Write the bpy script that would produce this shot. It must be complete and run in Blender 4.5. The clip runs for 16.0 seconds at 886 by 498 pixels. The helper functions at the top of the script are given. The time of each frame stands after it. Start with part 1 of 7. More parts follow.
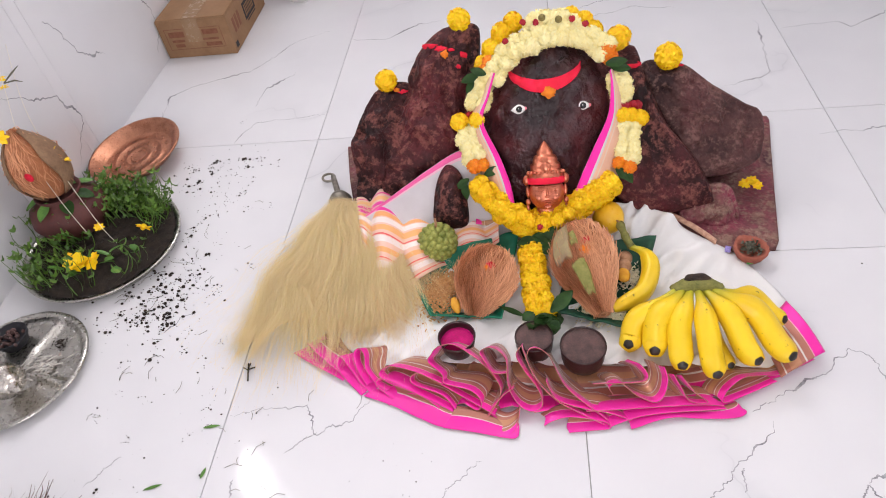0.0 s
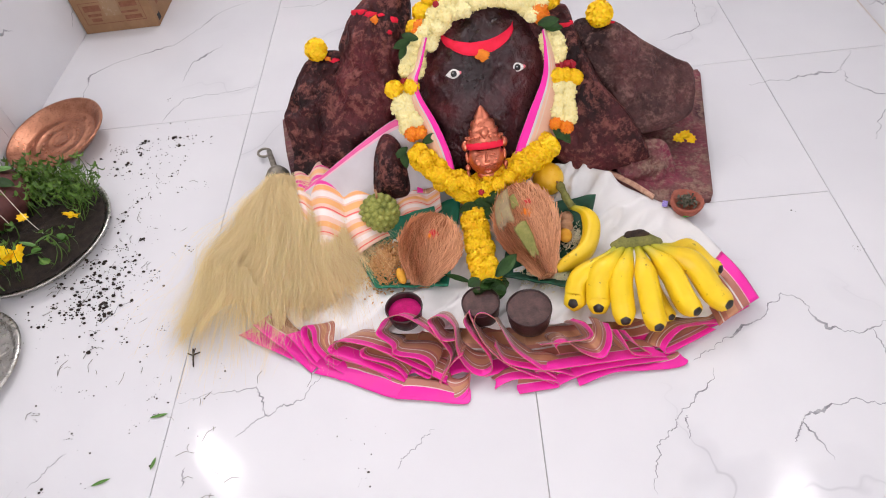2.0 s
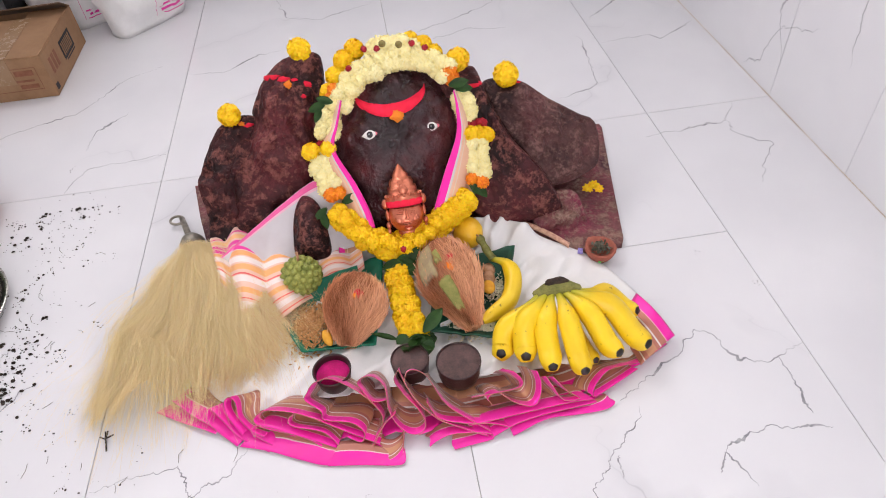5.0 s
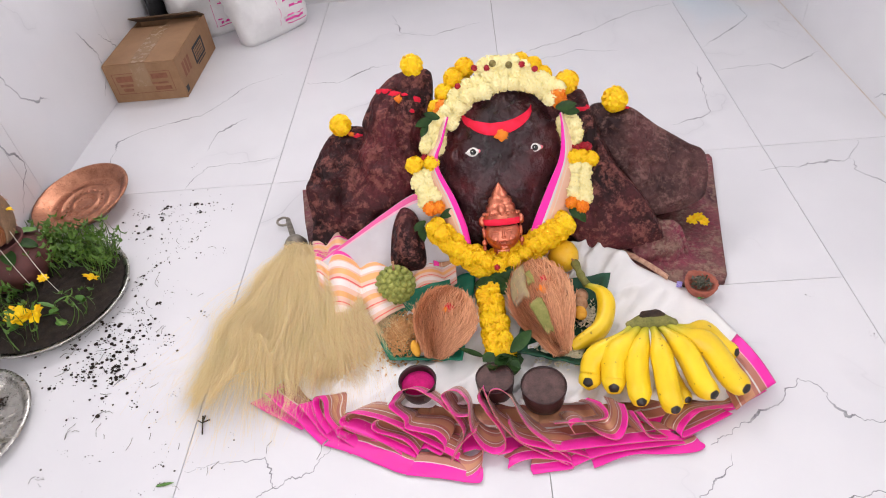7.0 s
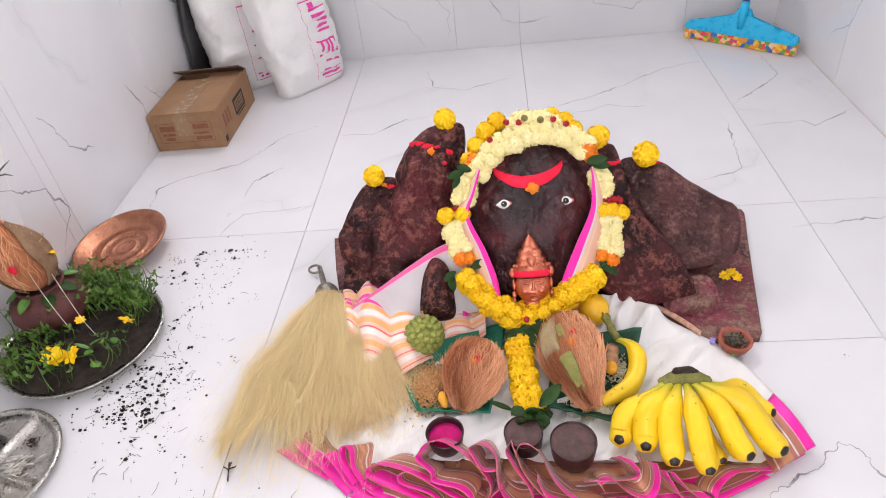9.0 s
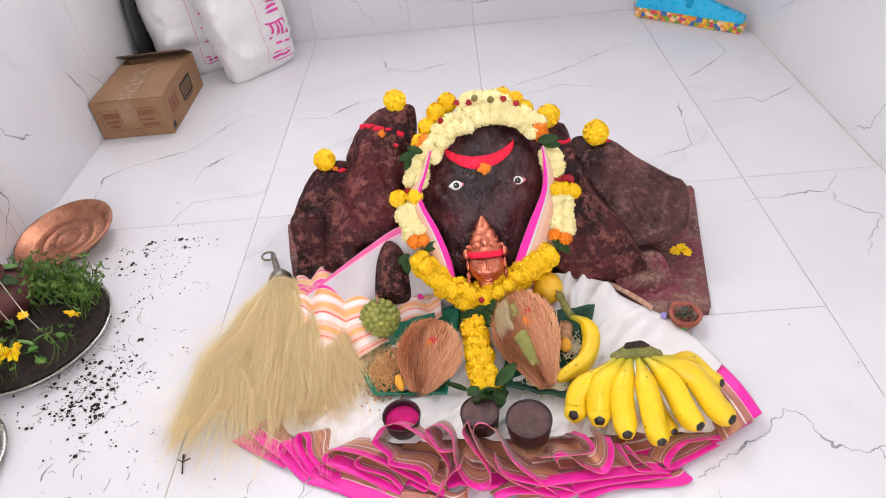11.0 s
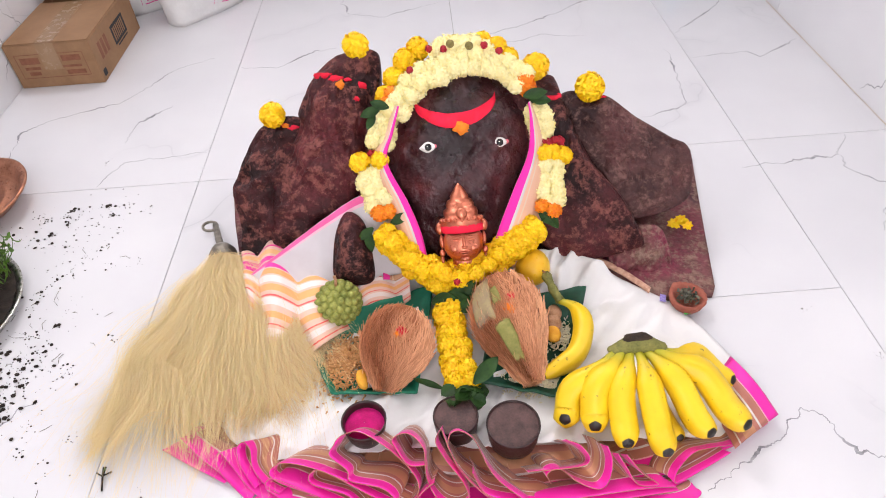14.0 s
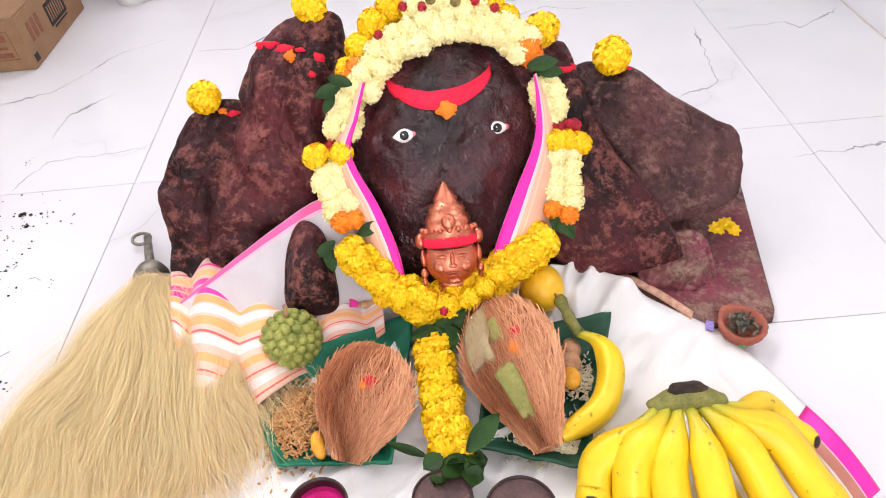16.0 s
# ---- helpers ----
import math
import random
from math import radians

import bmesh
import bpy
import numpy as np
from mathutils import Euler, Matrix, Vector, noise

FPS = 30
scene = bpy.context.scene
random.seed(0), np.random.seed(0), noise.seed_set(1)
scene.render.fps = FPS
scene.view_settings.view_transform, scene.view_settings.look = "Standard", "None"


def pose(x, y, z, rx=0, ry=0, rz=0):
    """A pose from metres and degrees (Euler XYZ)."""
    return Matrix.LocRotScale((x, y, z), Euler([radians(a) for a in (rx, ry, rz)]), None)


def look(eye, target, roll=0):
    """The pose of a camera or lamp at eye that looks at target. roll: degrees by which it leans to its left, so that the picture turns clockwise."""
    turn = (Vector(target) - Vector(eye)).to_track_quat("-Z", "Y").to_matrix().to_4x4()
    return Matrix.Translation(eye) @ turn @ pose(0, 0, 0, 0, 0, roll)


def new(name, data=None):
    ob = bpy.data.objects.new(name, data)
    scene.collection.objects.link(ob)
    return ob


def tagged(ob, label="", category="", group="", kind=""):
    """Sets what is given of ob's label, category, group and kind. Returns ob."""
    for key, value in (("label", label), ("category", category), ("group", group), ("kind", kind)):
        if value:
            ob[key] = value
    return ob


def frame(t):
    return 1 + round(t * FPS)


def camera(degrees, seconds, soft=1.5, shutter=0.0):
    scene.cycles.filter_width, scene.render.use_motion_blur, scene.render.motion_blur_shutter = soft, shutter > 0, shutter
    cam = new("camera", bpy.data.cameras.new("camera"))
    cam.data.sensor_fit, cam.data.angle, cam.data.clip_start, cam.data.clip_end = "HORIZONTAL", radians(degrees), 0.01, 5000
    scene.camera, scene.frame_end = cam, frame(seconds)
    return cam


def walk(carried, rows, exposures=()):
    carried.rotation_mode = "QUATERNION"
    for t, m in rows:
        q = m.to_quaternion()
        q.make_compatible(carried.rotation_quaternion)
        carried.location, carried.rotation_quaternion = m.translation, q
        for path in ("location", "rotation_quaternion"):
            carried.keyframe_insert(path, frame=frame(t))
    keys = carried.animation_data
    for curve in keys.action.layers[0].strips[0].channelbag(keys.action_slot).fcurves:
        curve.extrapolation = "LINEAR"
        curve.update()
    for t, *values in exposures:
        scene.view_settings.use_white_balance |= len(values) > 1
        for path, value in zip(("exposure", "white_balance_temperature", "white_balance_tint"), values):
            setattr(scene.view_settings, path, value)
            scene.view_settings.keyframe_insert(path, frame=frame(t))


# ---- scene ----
cam = camera(67.4, 16.0, soft=1.0)
PATH = [
    (0, (-0.0695, -1.3472, 0.9565), (-0.3405, 0.0429, -0.4556), -10.03),
    (0.5, (-0.0692, -1.3492, 0.9517), (-0.2824, 0.0245, -0.4861), -8.53),
    (1, (-0.0669, -1.3476, 0.9487), (-0.2813, -0.0392, -0.5487), -9.32),
    (1.5, (-0.0622, -1.3411, 0.9536), (-0.2672, -0.0434, -0.5543), -10.66),
    (2, (-0.0567, -1.3363, 0.9535), (-0.187, -0.0188, -0.5457), -9.55),
    (2.5, (-0.0524, -1.3382, 0.9483), (-0.0135, 0.0386, -0.5018), -6.34),
    (3, (-0.0504, -1.341, 0.9462), (0.0713, 0.0837, -0.4522), -5.02),
    (3.2, (-0.0536, -1.3402, 0.9473), (0.1069, 0.0827, -0.4489), -4.10),
    (5.3, (-0.0674, -1.3405, 0.9568), (0.0521, 0.0811, -0.4448), -5.24),
    (5.5, (-0.0663, -1.3433, 0.9532), (0.0105, 0.0984, -0.4309), -5.91),
    (6, (-0.0677, -1.3412, 0.9572), (-0.0348, 0.1074, -0.4213), -5.48),
    (6.5, (-0.073, -1.3424, 0.9609), (-0.11, 0.1077, -0.416), -6.23),
    (7, (-0.0733, -1.34, 0.9665), (-0.205, 0.13, -0.3832), -7.38),
    (7.5, (-0.0753, -1.3456, 0.9652), (-0.2557, 0.1361, -0.366), -7.76),
    (8, (-0.0787, -1.3451, 0.9684), (-0.3279, 0.1669, -0.3167), -8.65),
    (8.5, (-0.0744, -1.3445, 0.9717), (-0.3237, 0.2027, -0.2708), -8.63),
    (8.7, (-0.0791, -1.3444, 0.9725), (-0.2971, 0.2195, -0.255), -7.80),
    (10.8, (-0.0618, -1.3404, 0.968), (-0.2197, 0.2068, -0.2895), -8.26),
    (11, (-0.06, -1.3405, 0.9644), (-0.1578, 0.1957, -0.3125), -6.93),
    (11.5, (-0.0646, -1.3392, 0.9631), (-0.0938, 0.1722, -0.3465), -4.96),
    (12, (-0.0608, -1.3369, 0.9669), (-0.0892, 0.1817, -0.3344), -5.01),
    (12.5, (-0.0636, -1.3398, 0.9616), (-0.0895, 0.1741, -0.3451), -4.88),
    (13, (-0.0615, -1.3404, 0.9615), (-0.084, 0.1655, -0.3545), -4.93),
    (13.5, (-0.0651, -1.322, 0.9514), (-0.0765, -0.2792, 0.0173), -4.75),
    (14, (-0.0735, -1.1871, 0.8701), (-0.0759, -0.1733, -0.0953), -4.40),
    (14.5, (-0.0698, -1.0626, 0.7764), (-0.0713, -0.0613, -0.2021), -4.85),
    (15, (-0.0596, -0.9926, 0.7155), (-0.0761, 0.0071, -0.2645), -5.62),
    (15.5, (-0.0596, -0.9852, 0.7194), (-0.0771, 0.0275, -0.2472), -5.58),
    (16, (-0.0515, -0.9883, 0.7163), (-0.0513, 0.0204, -0.2546), -5.13),
]
walk(cam, [(t, look(eye, target, roll)) for t, eye, target, roll in PATH], exposures=[(0.0, -0.34), (3.0, -0.36), (6.0, -0.32), (8.5, -0.20), (13.2, -0.20), (15.0, 0.06), (16.0, 0.08)])

# ---- light ----
world = bpy.data.worlds.new("sky")
scene.world = world
world.use_nodes = True
wt = world.node_tree
sky = wt.nodes.new("ShaderNodeTexSky")
sky.sky_type = "NISHITA"
sky.sun_disc = False
sky.sun_elevation, sky.sun_rotation = radians(80), radians(-10)
wt.links.new(sky.outputs[0], wt.nodes["Background"].inputs[0])
wt.nodes["Background"].inputs[1].default_value = 0.12
sun = new("sun", bpy.data.lights.new("sun", "SUN"))
sun.data.energy, sun.data.angle, sun.data.color = 2.0, radians(0.6), (1.0, 0.96, 0.9)
sun.matrix_world = look((-0.2, 1.0, 6), (0, 0, 0))


def opening_light(name, eye, target, w, h, power, tone):
    lamp = new(name, bpy.data.lights.new(name, "AREA"))
    lamp.data.shape, lamp.data.size, lamp.data.size_y = "RECTANGLE", w, h
    lamp.data.energy, lamp.data.color = power, tone
    lamp.matrix_world = look(eye, target)
    return lamp


LEFT, RIGHT, FAR, BACK, TOP = -1.19, 0.926, 1.127, -2.6, 2.75
opening_light("window_daylight", (LEFT - 0.10, -0.17, 1.56), (0, -0.17, 1.42), 0.22, 0.52, 15, (1.0, 0.945, 0.962))
# Key light from an unseen window, added so shadows fall front and right.
opening_light("added_high_window_light", (-0.62, FAR + 0.10, 2.22), (-0.5, 0, 1.5), 0.72, 0.5, 40, (1.0, 0.945, 0.962))
opening_light("vent_daylight", (RIGHT + 0.10, -0.5, 1.6), (0, -0.5, 1.5), 0.3, 0.5, 15, (1.0, 0.945, 0.962))
opening_light("door_daylight", (-0.1, BACK - 0.1, 1.1), (-0.1, 0, 1.0), 0.9, 2.0, 36, (1.0, 0.945, 0.962))


# ---- materials ----
def mat(name, base=(0.8, 0.8, 0.8), rough=0.5, metal=0.0, spec=0.5):
    m = bpy.data.materials.new(name)
    m.use_nodes = True
    b = m.node_tree.nodes["Principled BSDF"]
    b.inputs["Base Color"].default_value = (*base, 1)
    b.inputs["Roughness"].default_value = rough
    b.inputs["Metallic"].default_value = metal
    b.inputs["Specular IOR Level"].default_value = spec
    return m


class Nodes:
    """Short hand for building a node tree."""

    def __init__(self, m):
        self.t = m.node_tree
        self.b = self.t.nodes["Principled BSDF"]

    def add(self, kind, **sets):
        n = self.t.nodes.new("ShaderNode" + kind)
        for k, v in sets.items():
            setattr(n, k, v)
        return n

    def link(self, a, b):
        self.t.links.new(a, b)

    def coord(self, kind="Object"):
        return self.add("TexCoord").outputs[kind]

    def noise(self, vec, scale, detail=4, rough=0.55, distort=0.0):
        n = self.add("TexNoise")
        n.inputs["Scale"].default_value, n.inputs["Detail"].default_value = scale, detail
        n.inputs["Roughness"].default_value, n.inputs["Distortion"].default_value = rough, distort
        self.link(vec, n.inputs["Vector"])
        return n.outputs["Fac"]

    def ramp(self, fac, stops):
        n = self.add("ValToRGB")
        e = n.color_ramp.elements
        while len(e) > 1:
            e.remove(e[0])
        e[0].position, e[0].color = stops[0][0], (*stops[0][1], 1)
        for p, c in stops[1:]:
            k = e.new(p)
            k.color = (*c, 1)
        self.link(fac, n.inputs[0])
        return n.outputs[0]

    def grey(self, fac, stops):
        return self.ramp(fac, [(p, (v, v, v)) for p, v in stops])

    def mix(self, fac, a, b, mode="MIX"):
        n = self.add("Mix", data_type="RGBA", blend_type=mode)
        for s, v in ((n.inputs[0], fac), (n.inputs[6], a), (n.inputs[7], b)):
            if isinstance(v, (int, float)):
                s.default_value = v
            elif isinstance(v, tuple):
                s.default_value = (*v, 1)
            else:
                self.link(v, s)
        return n.outputs[2]

    def math(self, op, a, b=0.0):
        n = self.add("Math", operation=op)
        for s, v in zip(n.inputs, (a, b)):
            if isinstance(v, (int, float)):
                s.default_value = v
            else:
                self.link(v, s)
        return n.outputs[0]

    def bump(self, height, strength=0.3, dist=0.002):
        n = self.add("Bump")
        n.inputs["Strength"].default_value, n.inputs["Distance"].default_value = strength, dist
        self.link(height, n.inputs["Height"])
        self.link(n.outputs[0], self.b.inputs["Normal"])

    def colour(self, out):
        self.link(out, self.b.inputs["Base Color"])

    def rough(self, out):
        self.link(out, self.b.inputs["Roughness"])


def mottled(name, a, b, scale, rough=0.6, bump=0.3, dist=0.002, metal=0.0, fine=6.0, spec=0.5):
    """Two tones in patches, with a finer grain over them and relief."""
    m = mat(name, a, rough, metal, spec)
    n = Nodes(m)
    c = n.coord()
    big, small = n.noise(c, scale, 3), n.noise(c, scale * fine, 4, 0.65)
    both = n.math("ADD", n.math("MULTIPLY", big, 0.6), n.math("MULTIPLY", small, 0.4))
    n.colour(n.ramp(both, [(0.36, a), (0.62, b)]))
    n.rough(n.grey(small, [(0.3, max(0.03, rough - 0.1)), (0.7, min(1, rough + 0.1))]))
    if bump:
        n.bump(small, bump, dist)
    return m


def marble():
    m = mat("marble_tile", (0.8, 0.8, 0.81), 0.09)
    n = Nodes(m)
    shift = n.math("MULTIPLY", n.add("ObjectInfo").outputs["Random"], 60.0)
    comb = n.add("CombineXYZ")
    n.link(shift, comb.inputs[0]), n.link(shift, comb.inputs[1])
    mapping = n.add("Mapping")
    n.link(n.coord(), mapping.inputs["Vector"]), n.link(comb.outputs[0], mapping.inputs["Location"])
    v = mapping.outputs[0]
    wisp = n.noise(v, 1.7, 4, 0.5, 0.5)
    line = n.math("ABSOLUTE", n.math("SUBTRACT", wisp, 0.5))
    where = n.noise(v, 1.7, 2)
    thin = n.grey(line, [(0.0, 0.8), (0.004, 0.0)])
    soft = n.grey(line, [(0.0, 0.3), (0.035, 0.0)])
    mask = n.grey(where, [(0.53, 0.0), (0.66, 1.0)])
    vein = n.math("MULTIPLY", n.math("MAXIMUM", thin, soft), mask)
    cloud = n.ramp(n.noise(v, 3.0, 3), [(0.3, (0.715, 0.712, 0.735)), (0.7, (0.77, 0.768, 0.785))])
    n.colour(n.mix(n.math("MULTIPLY", vein, 0.55), cloud, (0.33, 0.33, 0.36)))
    n.rough(n.grey(n.noise(v, 9.0, 4), [(0.3, 0.07), (0.75, 0.16)]))
    return m


M = {}
M["marble"] = marble()
M["grout"] = mottled("grout", (0.42, 0.41, 0.40), (0.55, 0.54, 0.52), 30, 0.8)
M["dirt_joint"] = mottled("brown_joint", (0.5, 0.4, 0.3), (0.7, 0.65, 0.6), 12, 0.8)
M["vein"] = mottled("marble_vein", (0.20, 0.20, 0.22), (0.52, 0.52, 0.54), 25, 0.12, 0)
M["plaster"] = mottled("white_plaster", (0.78, 0.78, 0.77), (0.84, 0.84, 0.83), 5, 0.8, 0.1)
M["frame"] = mottled("white_window_frame", (0.75, 0.75, 0.74), (0.8, 0.8, 0.8), 15, 0.4, 0)
M["bar"] = mat("dark_grille", (0.04, 0.04, 0.045), 0.45, 0.6)
M["outside"] = mottled("outside_ground", (0.3, 0.27, 0.22), (0.42, 0.38, 0.3), 1.5, 0.9)


def stone_mat(name, dark, mid, pale, red):
    m = mat(name, mid, 0.6)
    n = Nodes(m)
    c = n.coord()
    big, med, fine = n.noise(c, 7, 4, 0.6), n.noise(c, 26, 5, 0.65, 0.4), n.noise(c, 130, 3, 0.7)
    tone = n.ramp(big, [(0.40, dark), (0.52, mid), (0.66, red)])
    patch = n.grey(n.math("ADD", n.math("MULTIPLY", med, 0.6), n.math("MULTIPLY", n.noise(c, 95, 4, 0.75), 0.55)), [(0.57, 0.0), (0.67, 0.65)])
    tone = n.mix(patch, tone, pale)
    tone = n.mix(n.grey(fine, [(0.35, 0.4), (0.6, 0.0)]), tone, tuple(v * 0.35 for v in dark))
    n.colour(tone)
    n.rough(n.grey(med, [(0.35, 0.38), (0.65, 0.8)]))
    n.bump(n.math("ADD", n.math("MULTIPLY", med, 1.0), n.math("MULTIPLY", fine, 0.45)), 0.9, 0.006)
    n.b.inputs["Specular IOR Level"].default_value = 0.25
    return m


M["stone"] = stone_mat("reddish_rock", (0.016, 0.004, 0.005), (0.062, 0.013, 0.015), (0.32, 0.115, 0.095), (0.13, 0.022, 0.027))
M["stone_grey"] = stone_mat("grey_brown_rock", (0.035, 0.014, 0.015), (0.105, 0.045, 0.043), (0.26, 0.14, 0.12), (0.14, 0.048, 0.050))
M["base"] = stone_mat("stained_cement", (0.07, 0.016, 0.028), (0.21, 0.09, 0.08), (0.38, 0.26, 0.20), (0.26, 0.045, 0.08))


def oiled():
    m = mat("oiled_black_stone", (0.03, 0.012, 0.014), 0.3, 0, 0.45)
    n = Nodes(m)
    c = n.coord()
    big, med, fine = n.noise(c, 9, 4), n.noise(c, 30, 4, 0.6), n.noise(c, 160, 3)
    n.colour(n.ramp(big, [(0.36, (0.018, 0.006, 0.008)), (0.5, (0.055, 0.014, 0.018)), (0.66, (0.14, 0.034, 0.038))]))
    n.rough(n.grey(med, [(0.38, 0.16), (0.62, 0.42)]))
    n.bump(n.math("ADD", med, n.math("MULTIPLY", fine, 0.25)), 0.9, 0.009)
    return m


M["idol"] = oiled()


# ---- building helpers ----
def rest(ob):
    """Where a thing stands, through its parents."""
    return (rest(ob.parent) @ ob.matrix_parent_inverse if ob.parent else Matrix()) @ ob.matrix_basis


def attach(ob, parent):
    """Makes ob a part of parent without moving it."""
    if parent:
        ob.parent, ob.matrix_parent_inverse = parent, rest(parent).inverted()


def mesh_ob(name, verts, faces, material, parent=None, label="", smooth=True):
    me = bpy.data.meshes.new(name)
    me.from_pydata([tuple(v) for v in verts], [], faces)
    me.validate()
    for one in material if isinstance(material, (list, tuple)) else [material]:
        me.materials.append(one)
    if smooth:
        me.polygons.foreach_set("use_smooth", [True] * len(me.polygons))
    ob = new(name, me)
    attach(ob, parent)
    return tagged(ob, label)


def part(name, bm, material, parent=None, label="", smooth=False):
    me = bpy.data.meshes.new(name)
    bm.to_mesh(me)
    bm.free()
    for one in material if isinstance(material, (list, tuple)) else [material]:
        me.materials.append(one)
    if smooth:
        me.polygons.foreach_set("use_smooth", [True] * len(me.polygons))
    ob = new(name, me)
    attach(ob, parent)
    return tagged(ob, label)


def box_bm(x0, x1, y0, y1, z0, z1, bevel=0.0, bm=None):
    bm = bm or bmesh.new()
    made = bmesh.ops.create_cube(bm, size=1, matrix=Matrix.LocRotScale(((x0 + x1) / 2, (y0 + y1) / 2, (z0 + z1) / 2), None, (x1 - x0, y1 - y0, z1 - z0)))
    if bevel:
        edges = {e for v in made["verts"] for e in v.link_edges}
        bmesh.ops.bevel(bm, geom=list(edges), offset=bevel, segments=2, affect="EDGES", profile=0.5)
    return bm


def thing(name, at, label, category, group="", kind="", turn=0):
    ob = new(name)
    ob.matrix_basis = pose(*at, 0, 0, turn)
    ob.empty_display_size = 0.05
    return tagged(ob, label, category, group, kind)


def smooth_loop(pts, n, closed=True):
    """A Catmull-Rom curve through pts, n samples."""
    p = np.array(pts, float)
    k = len(p)
    out = []
    for i in range(n):
        s = i * (k if closed else k - 1) / (n if closed else n - 1)
        a = min(int(s), k - 1 if closed else k - 2)
        f = s - a
        idx = [(a + d) % k if closed else min(max(a + d, 0), k - 1) for d in (-1, 0, 1, 2)]
        q = p[idx]
        out.append(0.5 * (2 * q[1] + (q[2] - q[0]) * f + (2 * q[0] - 5 * q[1] + 4 * q[2] - q[3]) * f**2 + (3 * q[1] - q[0] - 3 * q[2] + q[3]) * f**3))
    return np.array(out)


def tube(path, radii, seg=8, squash=1.0, caps=True):
    """Verts and faces of a tube round a path."""
    path = [Vector(p) for p in path]
    verts, faces, n = [], [], len(path)
    side = None
    for i, p in enumerate(path):
        d = (path[min(i + 1, n - 1)] - path[max(i - 1, 0)]).normalized()
        if side is None:
            side = d.orthogonal().normalized()
        side = (side - d * side.dot(d)).normalized()
        up = d.cross(side)
        r = radii[i] if hasattr(radii, "__len__") else radii
        for k in range(seg):
            a = 2 * math.pi * k / seg
            verts.append(p + side * math.cos(a) * r + up * math.sin(a) * r * squash)
        if i:
            for k in range(seg):
                a, b = (i - 1) * seg + k, (i - 1) * seg + (k + 1) % seg
                faces.append((a, b, b + seg, a + seg))
    if caps:
        faces.append(tuple(range(seg))[::-1])
        faces.append(tuple(range((n - 1) * seg, n * seg)))
    return verts, faces


def revolve(profile, seg=32, at=(0, 0, 0), wave=None):
    """Verts and faces of a turned shape; profile: rows of radius, height from the inside or the axis on."""
    verts, faces = [], []
    for i, (r, z) in enumerate(profile):
        for k in range(seg):
            a = 2 * math.pi * k / seg
            rr = r * (wave(i, a) if wave else 1)
            verts.append((at[0] + rr * math.cos(a), at[1] + rr * math.sin(a), at[2] + z))
        if i:
            for k in range(seg):
                a, b = (i - 1) * seg + k, (i - 1) * seg + (k + 1) % seg
                faces.append((a, b, b + seg, a + seg))
    return verts, faces


def lump(cx, cy, cz, rx, ry, rz, seg=18):
    v, f = revolve([(math.sin(a), -math.cos(a)) for a in np.linspace(0.02, math.pi - 0.02, 11)], seg)
    return [(cx + x * rx, cy + y * ry, cz + z * rz) for x, y, z in v], f


def joined(*pieces):
    """Several (verts, faces) as one."""
    verts, faces = [], []
    for v, f in pieces:
        k = len(verts)
        verts += list(v)
        faces += [tuple(i + k for i in g) for g in f]
    return verts, faces


def rng(seed):
    return random.Random(seed)


# ---- the room ----
def wall(name, boxes, label):
    bm = bmesh.new()
    for b in boxes:
        box_bm(*b, bm=bm)
    return tagged(part(name, bm, M["grout"]), label, "wall", kind="structure")


T = 0.15
W1 = (-0.30, -0.04, 1.28, 1.85)
W2 = (-0.67, -0.33, 1.32, 1.88)
W3 = (-1.0, -0.24, 1.95, 2.5)
D1 = (-0.55, 0.35, 0.0, 2.05)
wall_west = wall("wall_west", [(LEFT - T, LEFT, BACK, W1[0], 0, TOP), (LEFT - T, LEFT, W1[1], FAR, 0, TOP), (LEFT - T, LEFT, W1[0], W1[1], 0, W1[2]), (LEFT - T, LEFT, W1[0], W1[1], W1[3], TOP)], "white marble tiled wall with grey veins")
wall_east = wall("wall_east", [(RIGHT, RIGHT + T, BACK, W2[0], 0, TOP), (RIGHT, RIGHT + T, W2[1], FAR, 0, TOP), (RIGHT, RIGHT + T, W2[0], W2[1], 0, W2[2]), (RIGHT, RIGHT + T, W2[0], W2[1], W2[3], TOP)], "white marble tiled wall with grey veins")
wall_north = wall("wall_north", [(LEFT - T, RIGHT + T, FAR, FAR + T, 0, W3[2]), (LEFT - T, RIGHT + T, FAR, FAR + T, W3[3], TOP), (LEFT - T, W3[0], FAR, FAR + T, W3[2], W3[3]), (W3[1], RIGHT + T, FAR, FAR + T, W3[2], W3[3])], "white marble tiled wall with grey veins")
wall_south = wall("wall_south", [(LEFT - T, D1[0], BACK - T, BACK, 0, TOP), (D1[1], RIGHT + T, BACK - T, BACK, 0, TOP), (D1[0], D1[1], BACK - T, BACK, D1[3], TOP)], "plain white plastered wall with a doorway")
wall_south.data.materials[0] = M["plaster"]
tagged(part("ceiling", box_bm(LEFT - T, RIGHT + T, BACK - T, FAR + T, TOP, TOP + 0.12), M["plaster"]), "plain white plastered ceiling", "ceiling", kind="structure")
floor = tagged(part("floor", box_bm(LEFT - T, RIGHT + T, BACK - T, FAR + T, -0.12, -0.0035), M["grout"]), "glossy white marble tile floor with grey veins", "floor", kind="structure")
tagged(part("ground", box_bm(-40, 40, -40, 40, -0.3, -0.14), M["outside"]), "dusty brown ground outside the room", "ground", kind="structure")


